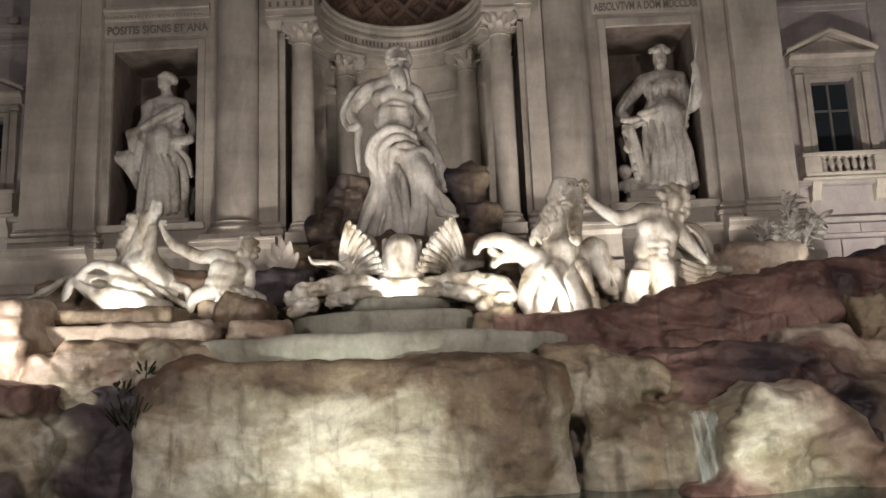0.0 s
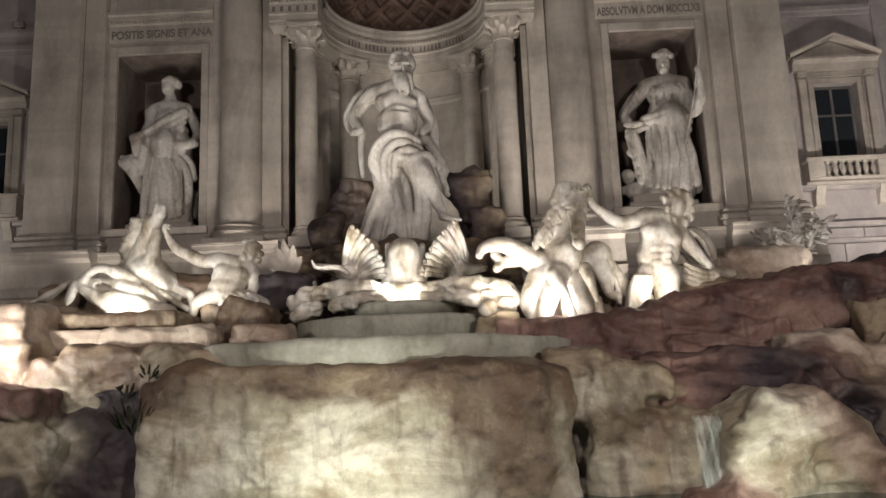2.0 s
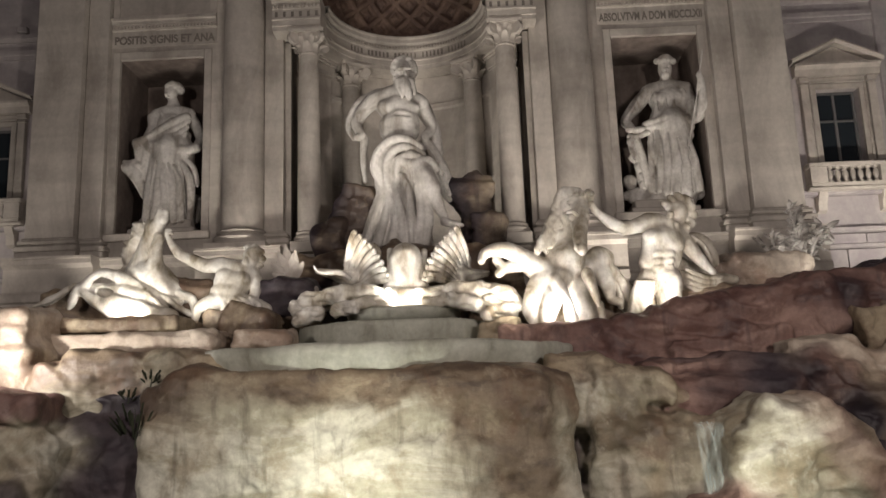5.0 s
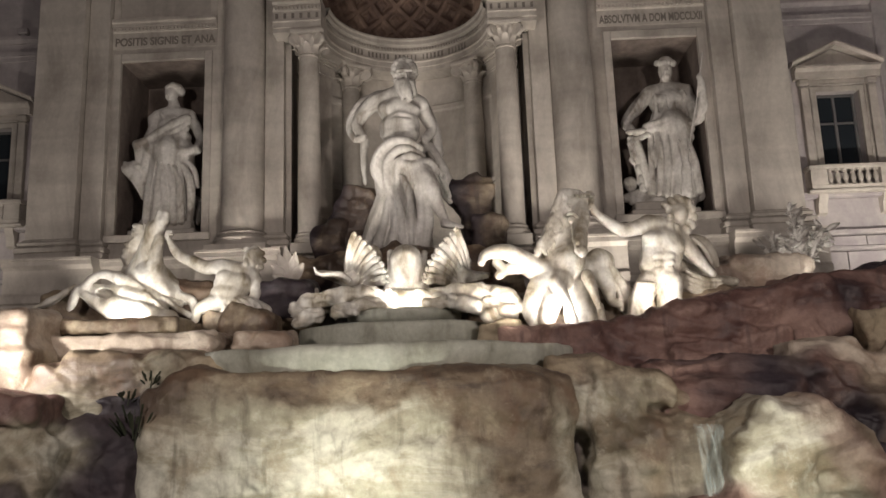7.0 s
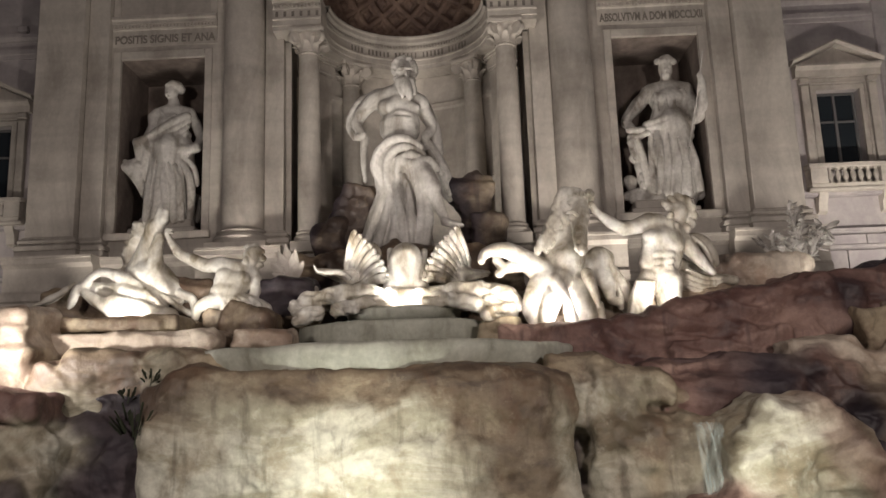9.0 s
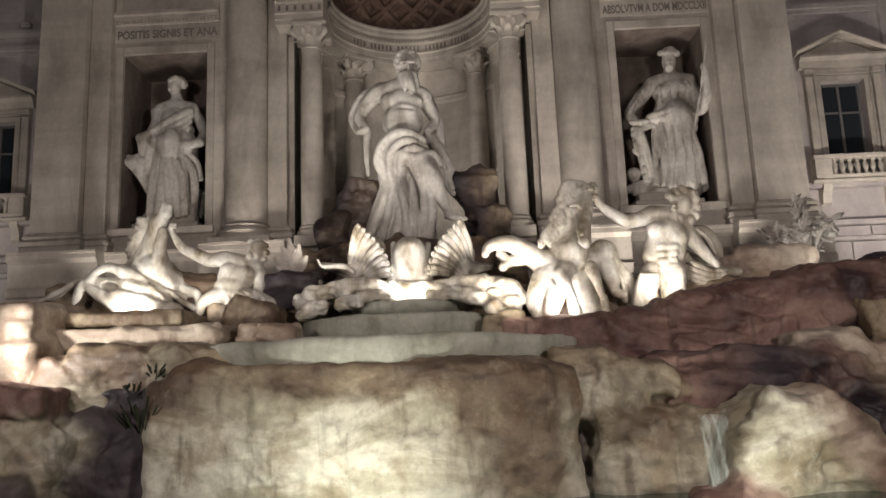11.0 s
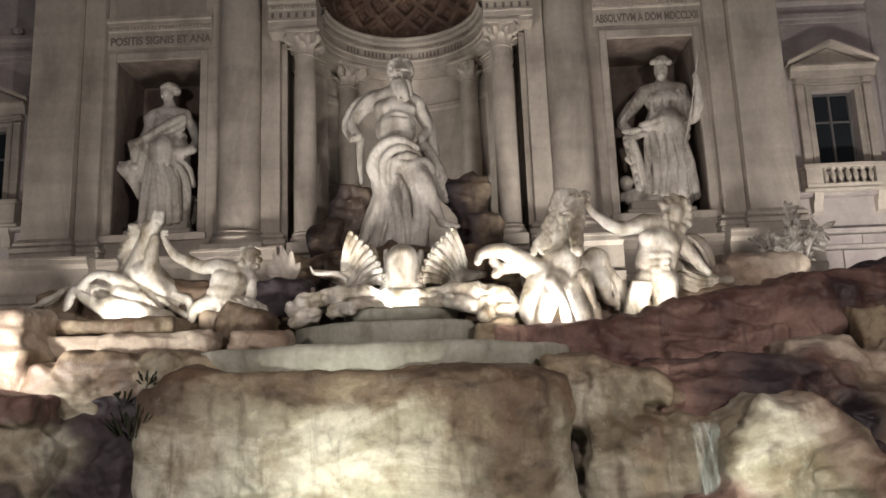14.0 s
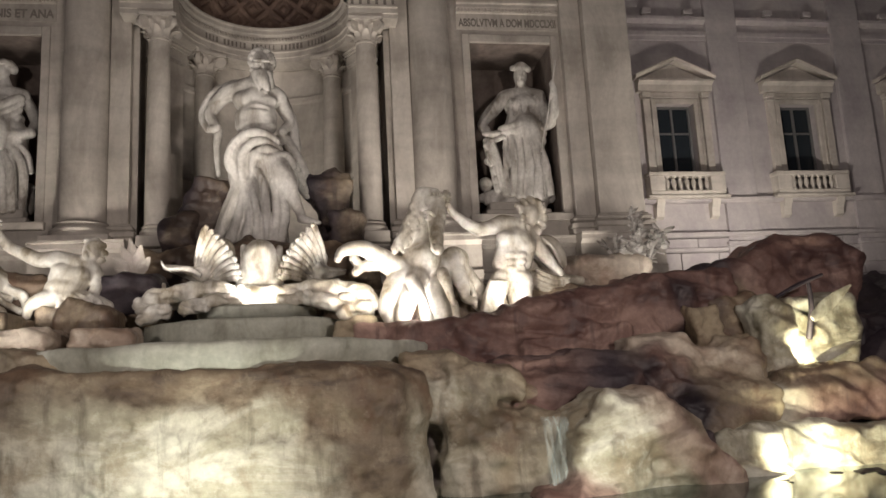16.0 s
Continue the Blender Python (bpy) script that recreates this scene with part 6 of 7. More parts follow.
s.chain((((-7.98, 19.75, 4.64), 0.12), ((-7.60, 19.72, 4.36), 0.12), ((-7.17, 19.70, 4.05), 0.13), ((-6.73, 19.70, 3.95), 0.13)), 0.04)
s.lump((-6.77, 20.10, 4.46), (0.91, 0.35, 0.41), 0.05, -20)
s.lump((-6.84, 19.80, 4.22), (1.13, 0.22, 0.29), 0.04, -17)
s.lump((-6.29, 19.75, 4.02), (0.80, 0.20, 0.23), 0.04, -4)
s.lump((-7.45, 19.95, 4.56), (0.64, 0.20, 0.32), 0.04, -24)
s.lump((-7.44, 19.60, 4.65), (0.24, 0.49, 0.13), 0.02, -14, -1)
s.chain((((-5.66, 20.20, 4.58), 0.12), ((-5.29, 20.10, 4.40), 0.12), ((-5.16, 20.00, 4.06), 0.09)), 0.03)
s.chain((((-6.00, 20.00, 4.51), 0.07), ((-5.58, 19.95, 4.19), 0.09), ((-5.26, 19.95, 4.00), 0.07)), 0.02)
s.chain((((-6.37, 19.90, 4.57), 0.06), ((-5.91, 19.80, 4.17), 0.07), ((-5.58, 19.80, 3.94), 0.07)), 0.02)
s.chain((((-7.99, 19.80, 4.83), 0.09), ((-8.12, 19.75, 4.79), 0.09), ((-8.24, 19.70, 4.44), 0.12), ((-8.32, 19.70, 4.27), 0.07)), 0.02)
s.chain((((-8.33, 19.95, 4.88), 0.07), ((-8.76, 20.00, 4.64), 0.09), ((-9.13, 20.00, 4.48), 0.07), ((-9.45, 20.00, 4.37), 0.04)), 0.02)
s.chain((((-8.58, 20.10, 4.77), 0.06), ((-8.95, 20.10, 4.51), 0.06), ((-9.30, 20.10, 4.39), 0.03)), 0.02)
statue("statue", s, "marble seahorse rearing with an arched wing over its flank", WETMARBLE, step=0.032, drape=0.012, group="seahorses")
s = Sculpt()
s.lump((-3.84, 20.45, 5.52), (0.23, 0.26, 0.27), 0.04)
s.lump((-3.76, 20.50, 5.64), (0.21, 0.23, 0.20), 0.04)
s.lump((-3.93, 20.25, 5.40), (0.09, 0.12, 0.13), 0.03)
s.chain((((-4.00, 20.30, 5.34), 0.09), ((-4.05, 20.25, 5.21), 0.07), ((-3.98, 20.25, 5.09), 0.06)), 0.02)
s.lump((-3.76, 20.50, 5.82), (0.11, 0.12, 0.09), 0.02)
s.lump((-3.61, 20.50, 5.66), (0.11, 0.12, 0.09), 0.02)
s.lump((-3.56, 20.50, 5.48), (0.11, 0.12, 0.09), 0.02)
s.lump((-3.94, 20.50, 5.80), (0.11, 0.12, 0.09), 0.02)
s.lump((-3.62, 20.50, 5.30), (0.11, 0.12, 0.09), 0.02)
s.chain((((-3.89, 20.45, 5.36), 0.18), ((-4.06, 20.40, 5.08), 0.24)), 0.04)
s.chain((((-4.60, 20.30, 5.30), 0.22), ((-4.19, 20.35, 5.17), 0.27), ((-3.83, 20.45, 5.05), 0.22)), 0.05)
s.lump((-4.31, 20.35, 4.85), (0.51, 0.39, 0.39), 0.06, -12)
s.lump((-4.46, 20.15, 5.03), (0.25, 0.18, 0.18), 0.05)
s.lump((-4.02, 20.17, 4.91), (0.22, 0.16, 0.18), 0.05)
s.chain((((-4.50, 20.00, 4.76), 0.04), ((-4.18, 19.93, 4.75), 0.05), ((-3.88, 20.00, 4.66), 0.04)), 0.02, cut=True)
s.lump((-4.39, 20.25, 4.57), (0.47, 0.35, 0.30), 0.06)
s.lump((-4.43, 20.20, 4.35), (0.59, 0.35, 0.24), 0.06)
s.chain((((-4.56, 20.25, 5.32), 0.21), ((-4.94, 20.15, 5.29), 0.18), ((-5.29, 20.10, 5.44), 0.16)), 0.03)
s.chain((((-5.29, 20.10, 5.44), 0.15), ((-5.60, 20.12, 5.58), 0.13), ((-5.83, 20.15, 5.84), 0.11), ((-6.00, 20.15, 6.15), 0.07)), 0.02)
s.chain((((-6.00, 20.15, 6.15), 0.07), ((-6.02, 20.15, 6.27), 0.07), ((-5.88, 20.10, 6.27), 0.04)), 0.02)
s.chain((((-5.98, 20.10, 6.21), 0.04), ((-5.84, 20.05, 6.17), 0.04)), 0.02)
s.chain((((-3.83, 20.50, 5.06), 0.19), ((-3.66, 20.40, 4.74), 0.16), ((-3.74, 20.25, 4.39), 0.13)), 0.03)
s.chain((((-4.70, 20.10, 4.32), 0.25), ((-4.92, 19.90, 4.22), 0.17), ((-5.05, 19.85, 4.10), 0.13), ((-5.10, 19.85, 3.90), 0.10)), 0.04)
s.chain((((-4.29, 20.20, 4.29), 0.29), ((-3.83, 20.15, 4.21), 0.25), ((-3.40, 20.20, 4.08), 0.18)), 0.04)
s.chain((((-4.53, 19.95, 4.38), 0.06), ((-4.37, 19.90, 4.20), 0.07), ((-4.47, 19.95, 4.03), 0.06)), 0.02)
s.chain((((-4.33, 19.95, 4.38), 0.06), ((-4.15, 19.90, 4.19), 0.07), ((-4.22, 19.95, 4.02), 0.06)), 0.02)
s.chain((((-4.12, 19.95, 4.37), 0.06), ((-3.93, 19.90, 4.18), 0.07), ((-3.97, 19.95, 4.01), 0.06)), 0.02)
s.chain((((-3.92, 19.95, 4.36), 0.06), ((-3.71, 19.90, 4.17), 0.07), ((-3.72, 19.95, 4.00), 0.06)), 0.02)
s.chain((((-3.71, 19.95, 4.35), 0.06), ((-3.49, 19.90, 4.16), 0.07), ((-3.48, 19.95, 3.99), 0.06)), 0.02)
statue("statue", s, "marble sea-god with an arm stretched to the seahorse", WETMARBLE, step=0.032, drape=0.008, group="sea-gods")

# right group: seahorse plunging forward, and a sea-god who reins it
s = Sculpt()
s.chain((((4.84, 19.90, 6.58), 0.22), ((4.77, 19.60, 6.12), 0.24), ((4.71, 19.35, 5.71), 0.20), ((4.67, 19.15, 5.33), 0.17), ((4.67, 19.10, 5.18), 0.15)), 0.02)
s.lump((4.57, 18.98, 5.27), (0.05, 0.06, 0.04), 0.02, 0, -1)
s.lump((4.74, 18.98, 5.24), (0.05, 0.06, 0.04), 0.02, 0, -1)
s.chain((((4.48, 18.98, 5.11), 0.03), ((4.62, 18.92, 5.05), 0.03), ((4.78, 18.98, 5.10), 0.03)), 0.02, cut=True)
s.chain((((4.58, 19.25, 5.18), 0.07), ((4.71, 19.25, 5.06), 0.08), ((4.80, 19.30, 5.16), 0.07)), 0.02)
s.lump((4.54, 19.40, 5.99), (0.10, 0.10, 0.10), 0.02)
s.lump((4.90, 19.40, 6.01), (0.09, 0.09, 0.09), 0.02)
s.chain((((4.43, 19.40, 6.12), 0.04), ((4.53, 19.30, 6.15), 0.06), ((4.67, 19.30, 6.05), 0.04)), 0.02)
s.chain((((4.70, 19.90, 6.70), 0.07), ((4.67, 19.90, 6.84), 0.04)), 0.02)
s.chain((((5.05, 19.90, 6.69), 0.07), ((5.14, 19.90, 6.82), 0.04)), 0.02)
s.chain((((4.69, 20.10, 6.51), 0.38), ((4.46, 20.20, 5.97), 0.50), ((4.40, 20.10, 5.28), 0.55), ((4.33, 20.00, 4.82), 0.49)), 0.07)
s.lump((4.38, 19.75, 5.02), (0.47, 0.31, 0.46), 0.08)
s.lump((4.26, 19.95, 5.51), (0.52, 0.35, 0.75), 0.07, -12)
s.lump((4.73, 19.85, 3.76), (0.45, 0.23, 0.48), 0.05)
s.lump((3.68, 19.75, 3.93), (0.40, 0.26, 0.54), 0.05)
s.chain((((4.62, 19.85, 6.77), 0.12), ((4.42, 19.62, 6.78), 0.09), ((4.26, 19.55, 6.66), 0.07), ((4.31, 19.55, 6.54), 0.05)), 0.02)
s.chain((((4.79, 19.75, 6.73), 0.12), ((4.61, 19.62, 6.77), 0.09), ((4.45, 19.55, 6.65), 0.07), ((4.49, 19.55, 6.53), 0.05)), 0.02)
s.chain((((4.55, 19.85, 6.62), 0.12), ((4.35, 19.62, 6.63), 0.09), ((4.19, 19.55, 6.52), 0.07), ((4.24, 19.55, 6.40), 0.05)), 0.02)
s.chain((((4.78, 19.75, 6.54), 0.12), ((4.59, 19.62, 6.58), 0.09), ((4.43, 19.55, 6.46), 0.07), ((4.48, 19.55, 6.34), 0.05)), 0.02)
s.chain((((4.56, 19.85, 6.53), 0.12), ((4.36, 19.62, 6.54), 0.09), ((4.20, 19.55, 6.43), 0.07), ((4.25, 19.55, 6.30), 0.05)), 0.02)
s.chain((((4.70, 19.75, 6.49), 0.12), ((4.51, 19.62, 6.53), 0.09), ((4.35, 19.55, 6.41), 0.07), ((4.40, 19.55, 6.29), 0.05)), 0.02)
s.chain((((4.46, 19.85, 6.43), 0.12), ((4.26, 19.62, 6.44), 0.09), ((4.10, 19.55, 6.33), 0.07), ((4.15, 19.55, 6.21), 0.05)), 0.02)
s.chain((((4.61, 19.75, 6.30), 0.12), ((4.43, 19.62, 6.34), 0.09), ((4.27, 19.55, 6.23), 0.07), ((4.32, 19.55, 6.11), 0.05)), 0.02)
s.chain((((4.45, 19.85, 6.24), 0.12), ((4.25, 19.62, 6.25), 0.09), ((4.10, 19.55, 6.13), 0.07), ((4.15, 19.55, 6.01), 0.05)), 0.02)
s.chain((((4.62, 19.75, 6.28), 0.12), ((4.43, 19.62, 6.31), 0.09), ((4.27, 19.55, 6.20), 0.07), ((4.32, 19.55, 6.08), 0.05)), 0.02)
s.chain((((4.36, 19.85, 6.15), 0.12), ((4.16, 19.62, 6.16), 0.09), ((4.00, 19.55, 6.05), 0.07), ((4.05, 19.55, 5.93), 0.05)), 0.02)
s.chain((((4.55, 19.75, 6.09), 0.12), ((4.37, 19.62, 6.12), 0.09), ((4.21, 19.55, 6.01), 0.07), ((4.26, 19.55, 5.89), 0.05)), 0.02)
s.chain((((4.36, 19.85, 6.10), 0.12), ((4.16, 19.62, 6.11), 0.09), ((4.00, 19.55, 6.00), 0.07), ((4.05, 19.55, 5.88), 0.05)), 0.02)
s.chain((((4.49, 19.75, 6.00), 0.12), ((4.30, 19.62, 6.04), 0.09), ((4.15, 19.55, 5.92), 0.07), ((4.20, 19.55, 5.80), 0.05)), 0.02)
s.chain((((4.27, 19.85, 5.97), 0.12), ((4.08, 19.62, 5.99), 0.09), ((3.92, 19.55, 5.88), 0.07), ((3.97, 19.55, 5.76), 0.05)), 0.02)
s.chain((((4.43, 19.75, 5.96), 0.12), ((4.24, 19.62, 5.99), 0.09), ((4.09, 19.55, 5.88), 0.07), ((4.14, 19.55, 5.76), 0.05)), 0.02)
s.chain((((4.25, 19.85, 5.78), 0.12), ((4.06, 19.62, 5.80), 0.09), ((3.90, 19.55, 5.69), 0.07), ((3.95, 19.55, 5.57), 0.05)), 0.02)
s.chain((((4.38, 19.75, 5.82), 0.12), ((4.20, 19.62, 5.86), 0.09), ((4.04, 19.55, 5.75), 0.07), ((4.09, 19.55, 5.63), 0.05)), 0.02)
s.chain((((4.20, 19.85, 5.70), 0.12), ((4.00, 19.62, 5.72), 0.09), ((3.85, 19.55, 5.61), 0.07), ((3.90, 19.55, 5.49), 0.05)), 0.02)
s.chain((((4.35, 19.75, 5.64), 0.12), ((4.17, 19.62, 5.68), 0.09), ((4.01, 19.55, 5.57), 0.07), ((4.06, 19.55, 5.45), 0.05)), 0.02)
s.chain((((4.11, 19.85, 5.61), 0.12), ((3.92, 19.62, 5.63), 0.09), ((3.76, 19.55, 5.52), 0.07), ((3.81, 19.55, 5.40), 0.05)), 0.02)
s.chain((((4.28, 19.75, 5.58), 0.12), ((4.10, 19.62, 5.62), 0.09), ((3.94, 19.55, 5.51), 0.07), ((3.99, 19.55, 5.39), 0.05)), 0.02)
s.chain((((4.03, 19.85, 5.52), 0.12), ((3.84, 19.62, 5.54), 0.09), ((3.68, 19.55, 5.43), 0.07), ((3.73, 19.55, 5.31), 0.05)), 0.02)
s.chain((((4.25, 19.75, 5.52), 0.12), ((4.07, 19.62, 5.56), 0.09), ((3.91, 19.55, 5.45), 0.07), ((3.96, 19.55, 5.33), 0.05)), 0.02)
s.chain((((3.97, 19.85, 5.37), 0.12), ((3.77, 19.62, 5.39), 0.09), ((3.62, 19.55, 5.28), 0.07), ((3.67, 19.55, 5.16), 0.05)), 0.02)
s.chain((((4.15, 19.75, 5.35), 0.11), ((3.97, 19.62, 5.39), 0.09), ((3.81, 19.55, 5.28), 0.07), ((3.86, 19.55, 5.16), 0.05)), 0.02)
s.chain((((4.60, 19.85, 6.61), 0.07), ((4.56, 19.65, 6.69), 0.06), ((4.46, 19.50, 6.60), 0.04)), 0.02)
s.chain((((4.69, 19.85, 6.60), 0.07), ((4.65, 19.65, 6.75), 0.06), ((4.58, 19.50, 6.63), 0.04)), 0.02)
s.chain((((4.78, 19.85, 6.60), 0.07), ((4.74, 19.65, 6.68), 0.06), ((4.69, 19.50, 6.67), 0.04)), 0.02)
s.chain((((4.86, 19.85, 6.59), 0.07), ((4.84, 19.65, 6.74), 0.06), ((4.80, 19.50, 6.58), 0.04)), 0.02)
s.chain((((4.95, 19.85, 6.59), 0.07), ((4.93, 19.65, 6.67), 0.06), ((4.92, 19.50, 6.62), 0.04)), 0.02)
s.chain((((5.04, 19.85, 6.59), 0.07), ((5.03, 19.65, 6.73), 0.06), ((5.04, 19.50, 6.66), 0.04)), 0.02)
s.chain((((5.13, 19.85, 6.58), 0.07), ((5.12, 19.65, 6.67), 0.06), ((5.14, 19.50, 6.57), 0.04)), 0.02)
s.chain((((3.80, 19.85, 4.72), 0.34), ((3.34, 19.70, 5.00), 0.27), ((2.97, 19.50, 5.21), 0.23), ((2.60, 19.40, 5.26), 0.18), ((2.31, 19.30, 5.14), 0.13), ((2.22, 19.25, 4.97), 0.10)), 0.04)
s.chain((((2.62, 19.45, 4.98), 0.13), ((2.75, 19.40, 4.77), 0.11), ((2.62, 19.30, 4.62), 0.08)), 0.02)
s.chain((((3.19, 19.60, 4.87), 0.17), ((2.84, 19.50, 4.81), 0.14), ((2.65, 19.30, 4.64), 0.10)), 0.03)
s.chain((((3.87, 19.80, 4.59), 0.34), ((3.54, 19.60, 4.14), 0.28), ((3.37, 19.50, 3.71), 0.20), ((3.44, 19.45, 3.45), 0.14)), 0.04)
s.chain((((4.17, 19.70, 4.49), 0.34), ((3.92, 19.50, 3.97), 0.28), ((3.74, 19.40, 3.47), 0.22)), 0.04)
s.chain((((3.89, 19.35, 4.31), 0.05), ((4.08, 19.30, 3.80), 0.06), ((4.24, 19.30, 3.27), 0.06)), 0.02, cut=True)
s.chain((((4.05, 19.45, 4.44), 0.18), ((4.22, 19.20, 4.01), 0.12), ((4.32, 19.10, 3.66), 0.10), ((4.42, 19.05, 3.27), 0.11)), 0.02)
s.chain((((4.77, 19.40, 4.38), 0.05), ((4.87, 19.35, 3.92), 0.06), ((4.91, 19.35, 3.36), 0.06)), 0.02, cut=True)
s.chain((((4.86, 19.60, 4.58), 0.17), ((4.96, 19.35, 4.11), 0.11), ((5.04, 19.30, 3.77), 0.08)), 0.02)
s.chain((((5.10, 19.50, 3.79), 0.11), ((5.13, 19.40, 3.30), 0.10)), 0.02)
s.chain((((4.62, 20.00, 4.30), 0.37), ((4.56, 19.90, 3.57), 0.31)), 0.05)
s.chain((((5.06, 20.30, 4.84), 0.44), ((5.35, 20.30, 5.02), 0.35)), 0.05)
s.lump((5.26, 20.15, 5.00), (0.32, 0.32, 0.39), 0.06)
s.chain((((5.24, 20.10, 4.73), 0.29), ((5.39, 19.95, 4.38), 0.20), ((5.46, 19.90, 3.99), 0.13), ((5.67, 19.85, 3.87), 0.10)), 0.03)
s.chain((((5.38, 20.20, 4.89), 0.23), ((5.67, 20.20, 4.43), 0.25), ((5.90, 20.20, 4.13), 0.23), ((5.93, 20.20, 3.77), 0.17)), 0.04)
s.chain((((5.39, 20.00, 4.71), 0.06), ((5.66, 19.95, 4.25), 0.07), ((5.71, 19.95, 3.75), 0.07)), 0.02)
statue("statue", s, "marble seahorse with a curly mane plunging forward", WETMARBLE, step=0.032, drape=0.012, group="seahorses")
s = Sculpt()
s.lump((7.43, 20.30, 6.23), (0.25, 0.28, 0.33), 0.04)
s.lump((7.64, 20.42, 6.41), (0.25, 0.27, 0.22), 0.04)
s.lump((7.71, 20.45, 6.14), (0.19, 0.21, 0.27), 0.04)
s.lump((7.19, 20.05, 6.12), (0.09, 0.12, 0.12), 0.03)
s.lump((7.22, 20.00, 6.23), (0.06, 0.06, 0.04), 0.02, 0, -1)
s.chain((((7.16, 20.10, 5.93), 0.12), ((7.14, 20.08, 5.74), 0.10), ((7.19, 20.10, 5.60), 0.06)), 0.02)
s.chain((((7.30, 20.10, 5.86), 0.10), ((7.34, 20.12, 5.68), 0.07)), 0.02)
s.chain((((7.27, 20.30, 6.61), 0.09), ((7.34, 20.22, 6.51), 0.09), ((7.31, 20.25, 6.43), 0.06)), 0.02)
s.chain((((7.45, 20.30, 6.69), 0.09), ((7.53, 20.22, 6.59), 0.09), ((7.50, 20.25, 6.51), 0.06)), 0.02)
s.chain((((7.64, 20.30, 6.62), 0.09), ((7.71, 20.22, 6.52), 0.09), ((7.68, 20.25, 6.44), 0.06)), 0.02)
s.chain((((7.75, 20.30, 6.43), 0.09), ((7.82, 20.22, 6.34), 0.09), ((7.80, 20.25, 6.25), 0.06)), 0.02)
s.chain((((7.78, 20.30, 6.22), 0.09), ((7.85, 20.22, 6.12), 0.09), ((7.82, 20.25, 6.04), 0.06)), 0.02)
s.chain((((7.71, 20.30, 6.01), 0.09), ((7.79, 20.22, 5.91), 0.09), ((7.76, 20.25, 5.83), 0.06)), 0.02)
s.chain((((7.58, 20.30, 5.86), 0.09), ((7.65, 20.22, 5.77), 0.09), ((7.63, 20.25, 5.69), 0.06)), 0.02)
s.chain((((7.11, 20.30, 6.49), 0.09), ((7.18, 20.22, 6.39), 0.09), ((7.16, 20.25, 6.31), 0.06)), 0.02)
s.chain((((7.31, 20.35, 5.95), 0.21), ((7.14, 20.35, 5.74), 0.30)), 0.04)
s.chain((((6.65, 20.30, 5.96), 0.28), ((7.12, 20.35, 5.83), 0.30), ((7.62, 20.40, 5.37), 0.25)), 0.05)
s.lump((6.98, 20.25, 5.43), (0.56, 0.41, 0.50), 0.07, -14)
s.lump((6.67, 20.00, 5.54), (0.29, 0.17, 0.20), 0.06)
s.lump((7.17, 20.02, 5.31), (0.28, 0.17, 0.20), 0.06)
s.chain((((6.41, 19.85, 5.28), 0.04), ((6.69, 19.75, 5.16), 0.06), ((7.21, 19.85, 4.99), 0.04)), 0.02, cut=True)
s.chain((((6.88, 19.80, 5.52), 0.03), ((6.85, 19.75, 5.04), 0.05), ((6.85, 19.80, 4.59), 0.03)), 0.02, cut=True)
s.lump((6.75, 19.90, 5.07), (0.13, 0.09, 0.09), 0.04)
s.lump((7.03, 19.90, 5.06), (0.13, 0.09, 0.09), 0.04)
s.lump((6.73, 19.90, 4.90), (0.13, 0.09, 0.09), 0.04)
s.lump((7.02, 19.90, 4.89), (0.13, 0.09, 0.09), 0.04)
s.lump((6.72, 19.90, 4.72), (0.13, 0.09, 0.09), 0.04)
s.lump((7.00, 19.90, 4.71), (0.13, 0.09, 0.09), 0.04)
s.lump((6.84, 20.25, 4.90), (0.54, 0.39, 0.38), 0.06)
s.lump((6.90, 20.25, 5.10), (0.54, 0.39, 0.50), 0.06)
s.lump((6.81, 20.25, 4.54), (0.55, 0.39, 0.29), 0.06)
s.chain((((6.62, 20.30, 5.96), 0.25), ((6.26, 20.15, 5.86), 0.19), ((5.95, 20.10, 5.80), 0.18)), 0.03)
s.chain((((5.95, 20.10, 5.80), 0.17), ((5.66, 20.00, 5.94), 0.15), ((5.40, 19.95, 6.12), 0.12), ((5.20, 19.90, 6.29), 0.09)), 0.02)
s.chain((((5.20, 19.90, 6.29), 0.09), ((5.12, 19.88, 6.44), 0.09), ((5.02, 19.80, 6.37), 0.06)), 0.02)
s.chain((((7.61, 20.35, 5.36), 0.22), ((7.77, 20.20, 5.06), 0.17), ((7.95, 20.10, 4.77), 0.13), ((8.11, 20.05, 4.58), 0.09)), 0.03)
s.chain((((7.65, 20.55, 5.55), 0.18), ((7.98, 20.50, 5.47), 0.21), ((8.22, 20.50, 5.16), 0.19), ((8.31, 20.50, 4.88), 0.12)), 0.04)
s.chain((((7.76, 20.30, 5.56), 0.06), ((8.01, 20.25, 5.27), 0.07), ((8.15, 20.25, 4.90), 0.06)), 0.02)
s.chain((((6.49, 20.15, 4.42), 0.32), ((6.22, 19.95, 4.03), 0.27), ((6.02, 19.90, 3.49), 0.20)), 0.04)
s.chain((((6.97, 20.10, 4.40), 0.37), ((6.93, 20.00, 3.92), 0.31), ((6.92, 20.00, 3.46), 0.26)), 0.04)
s.chain((((6.11, 19.75, 4.35), 0.06), ((5.97, 19.65, 3.91), 0.07), ((5.86, 19.65, 3.50), 0.04)), 0.02)
s.chain((((6.20, 19.75, 4.35), 0.06), ((6.06, 19.65, 3.91), 0.07), ((5.95, 19.65, 3.49), 0.04)), 0.02)
s.chain((((6.28, 19.75, 4.34), 0.06), ((6.14, 19.65, 3.91), 0.07), ((6.05, 19.65, 3.49), 0.04)), 0.02)
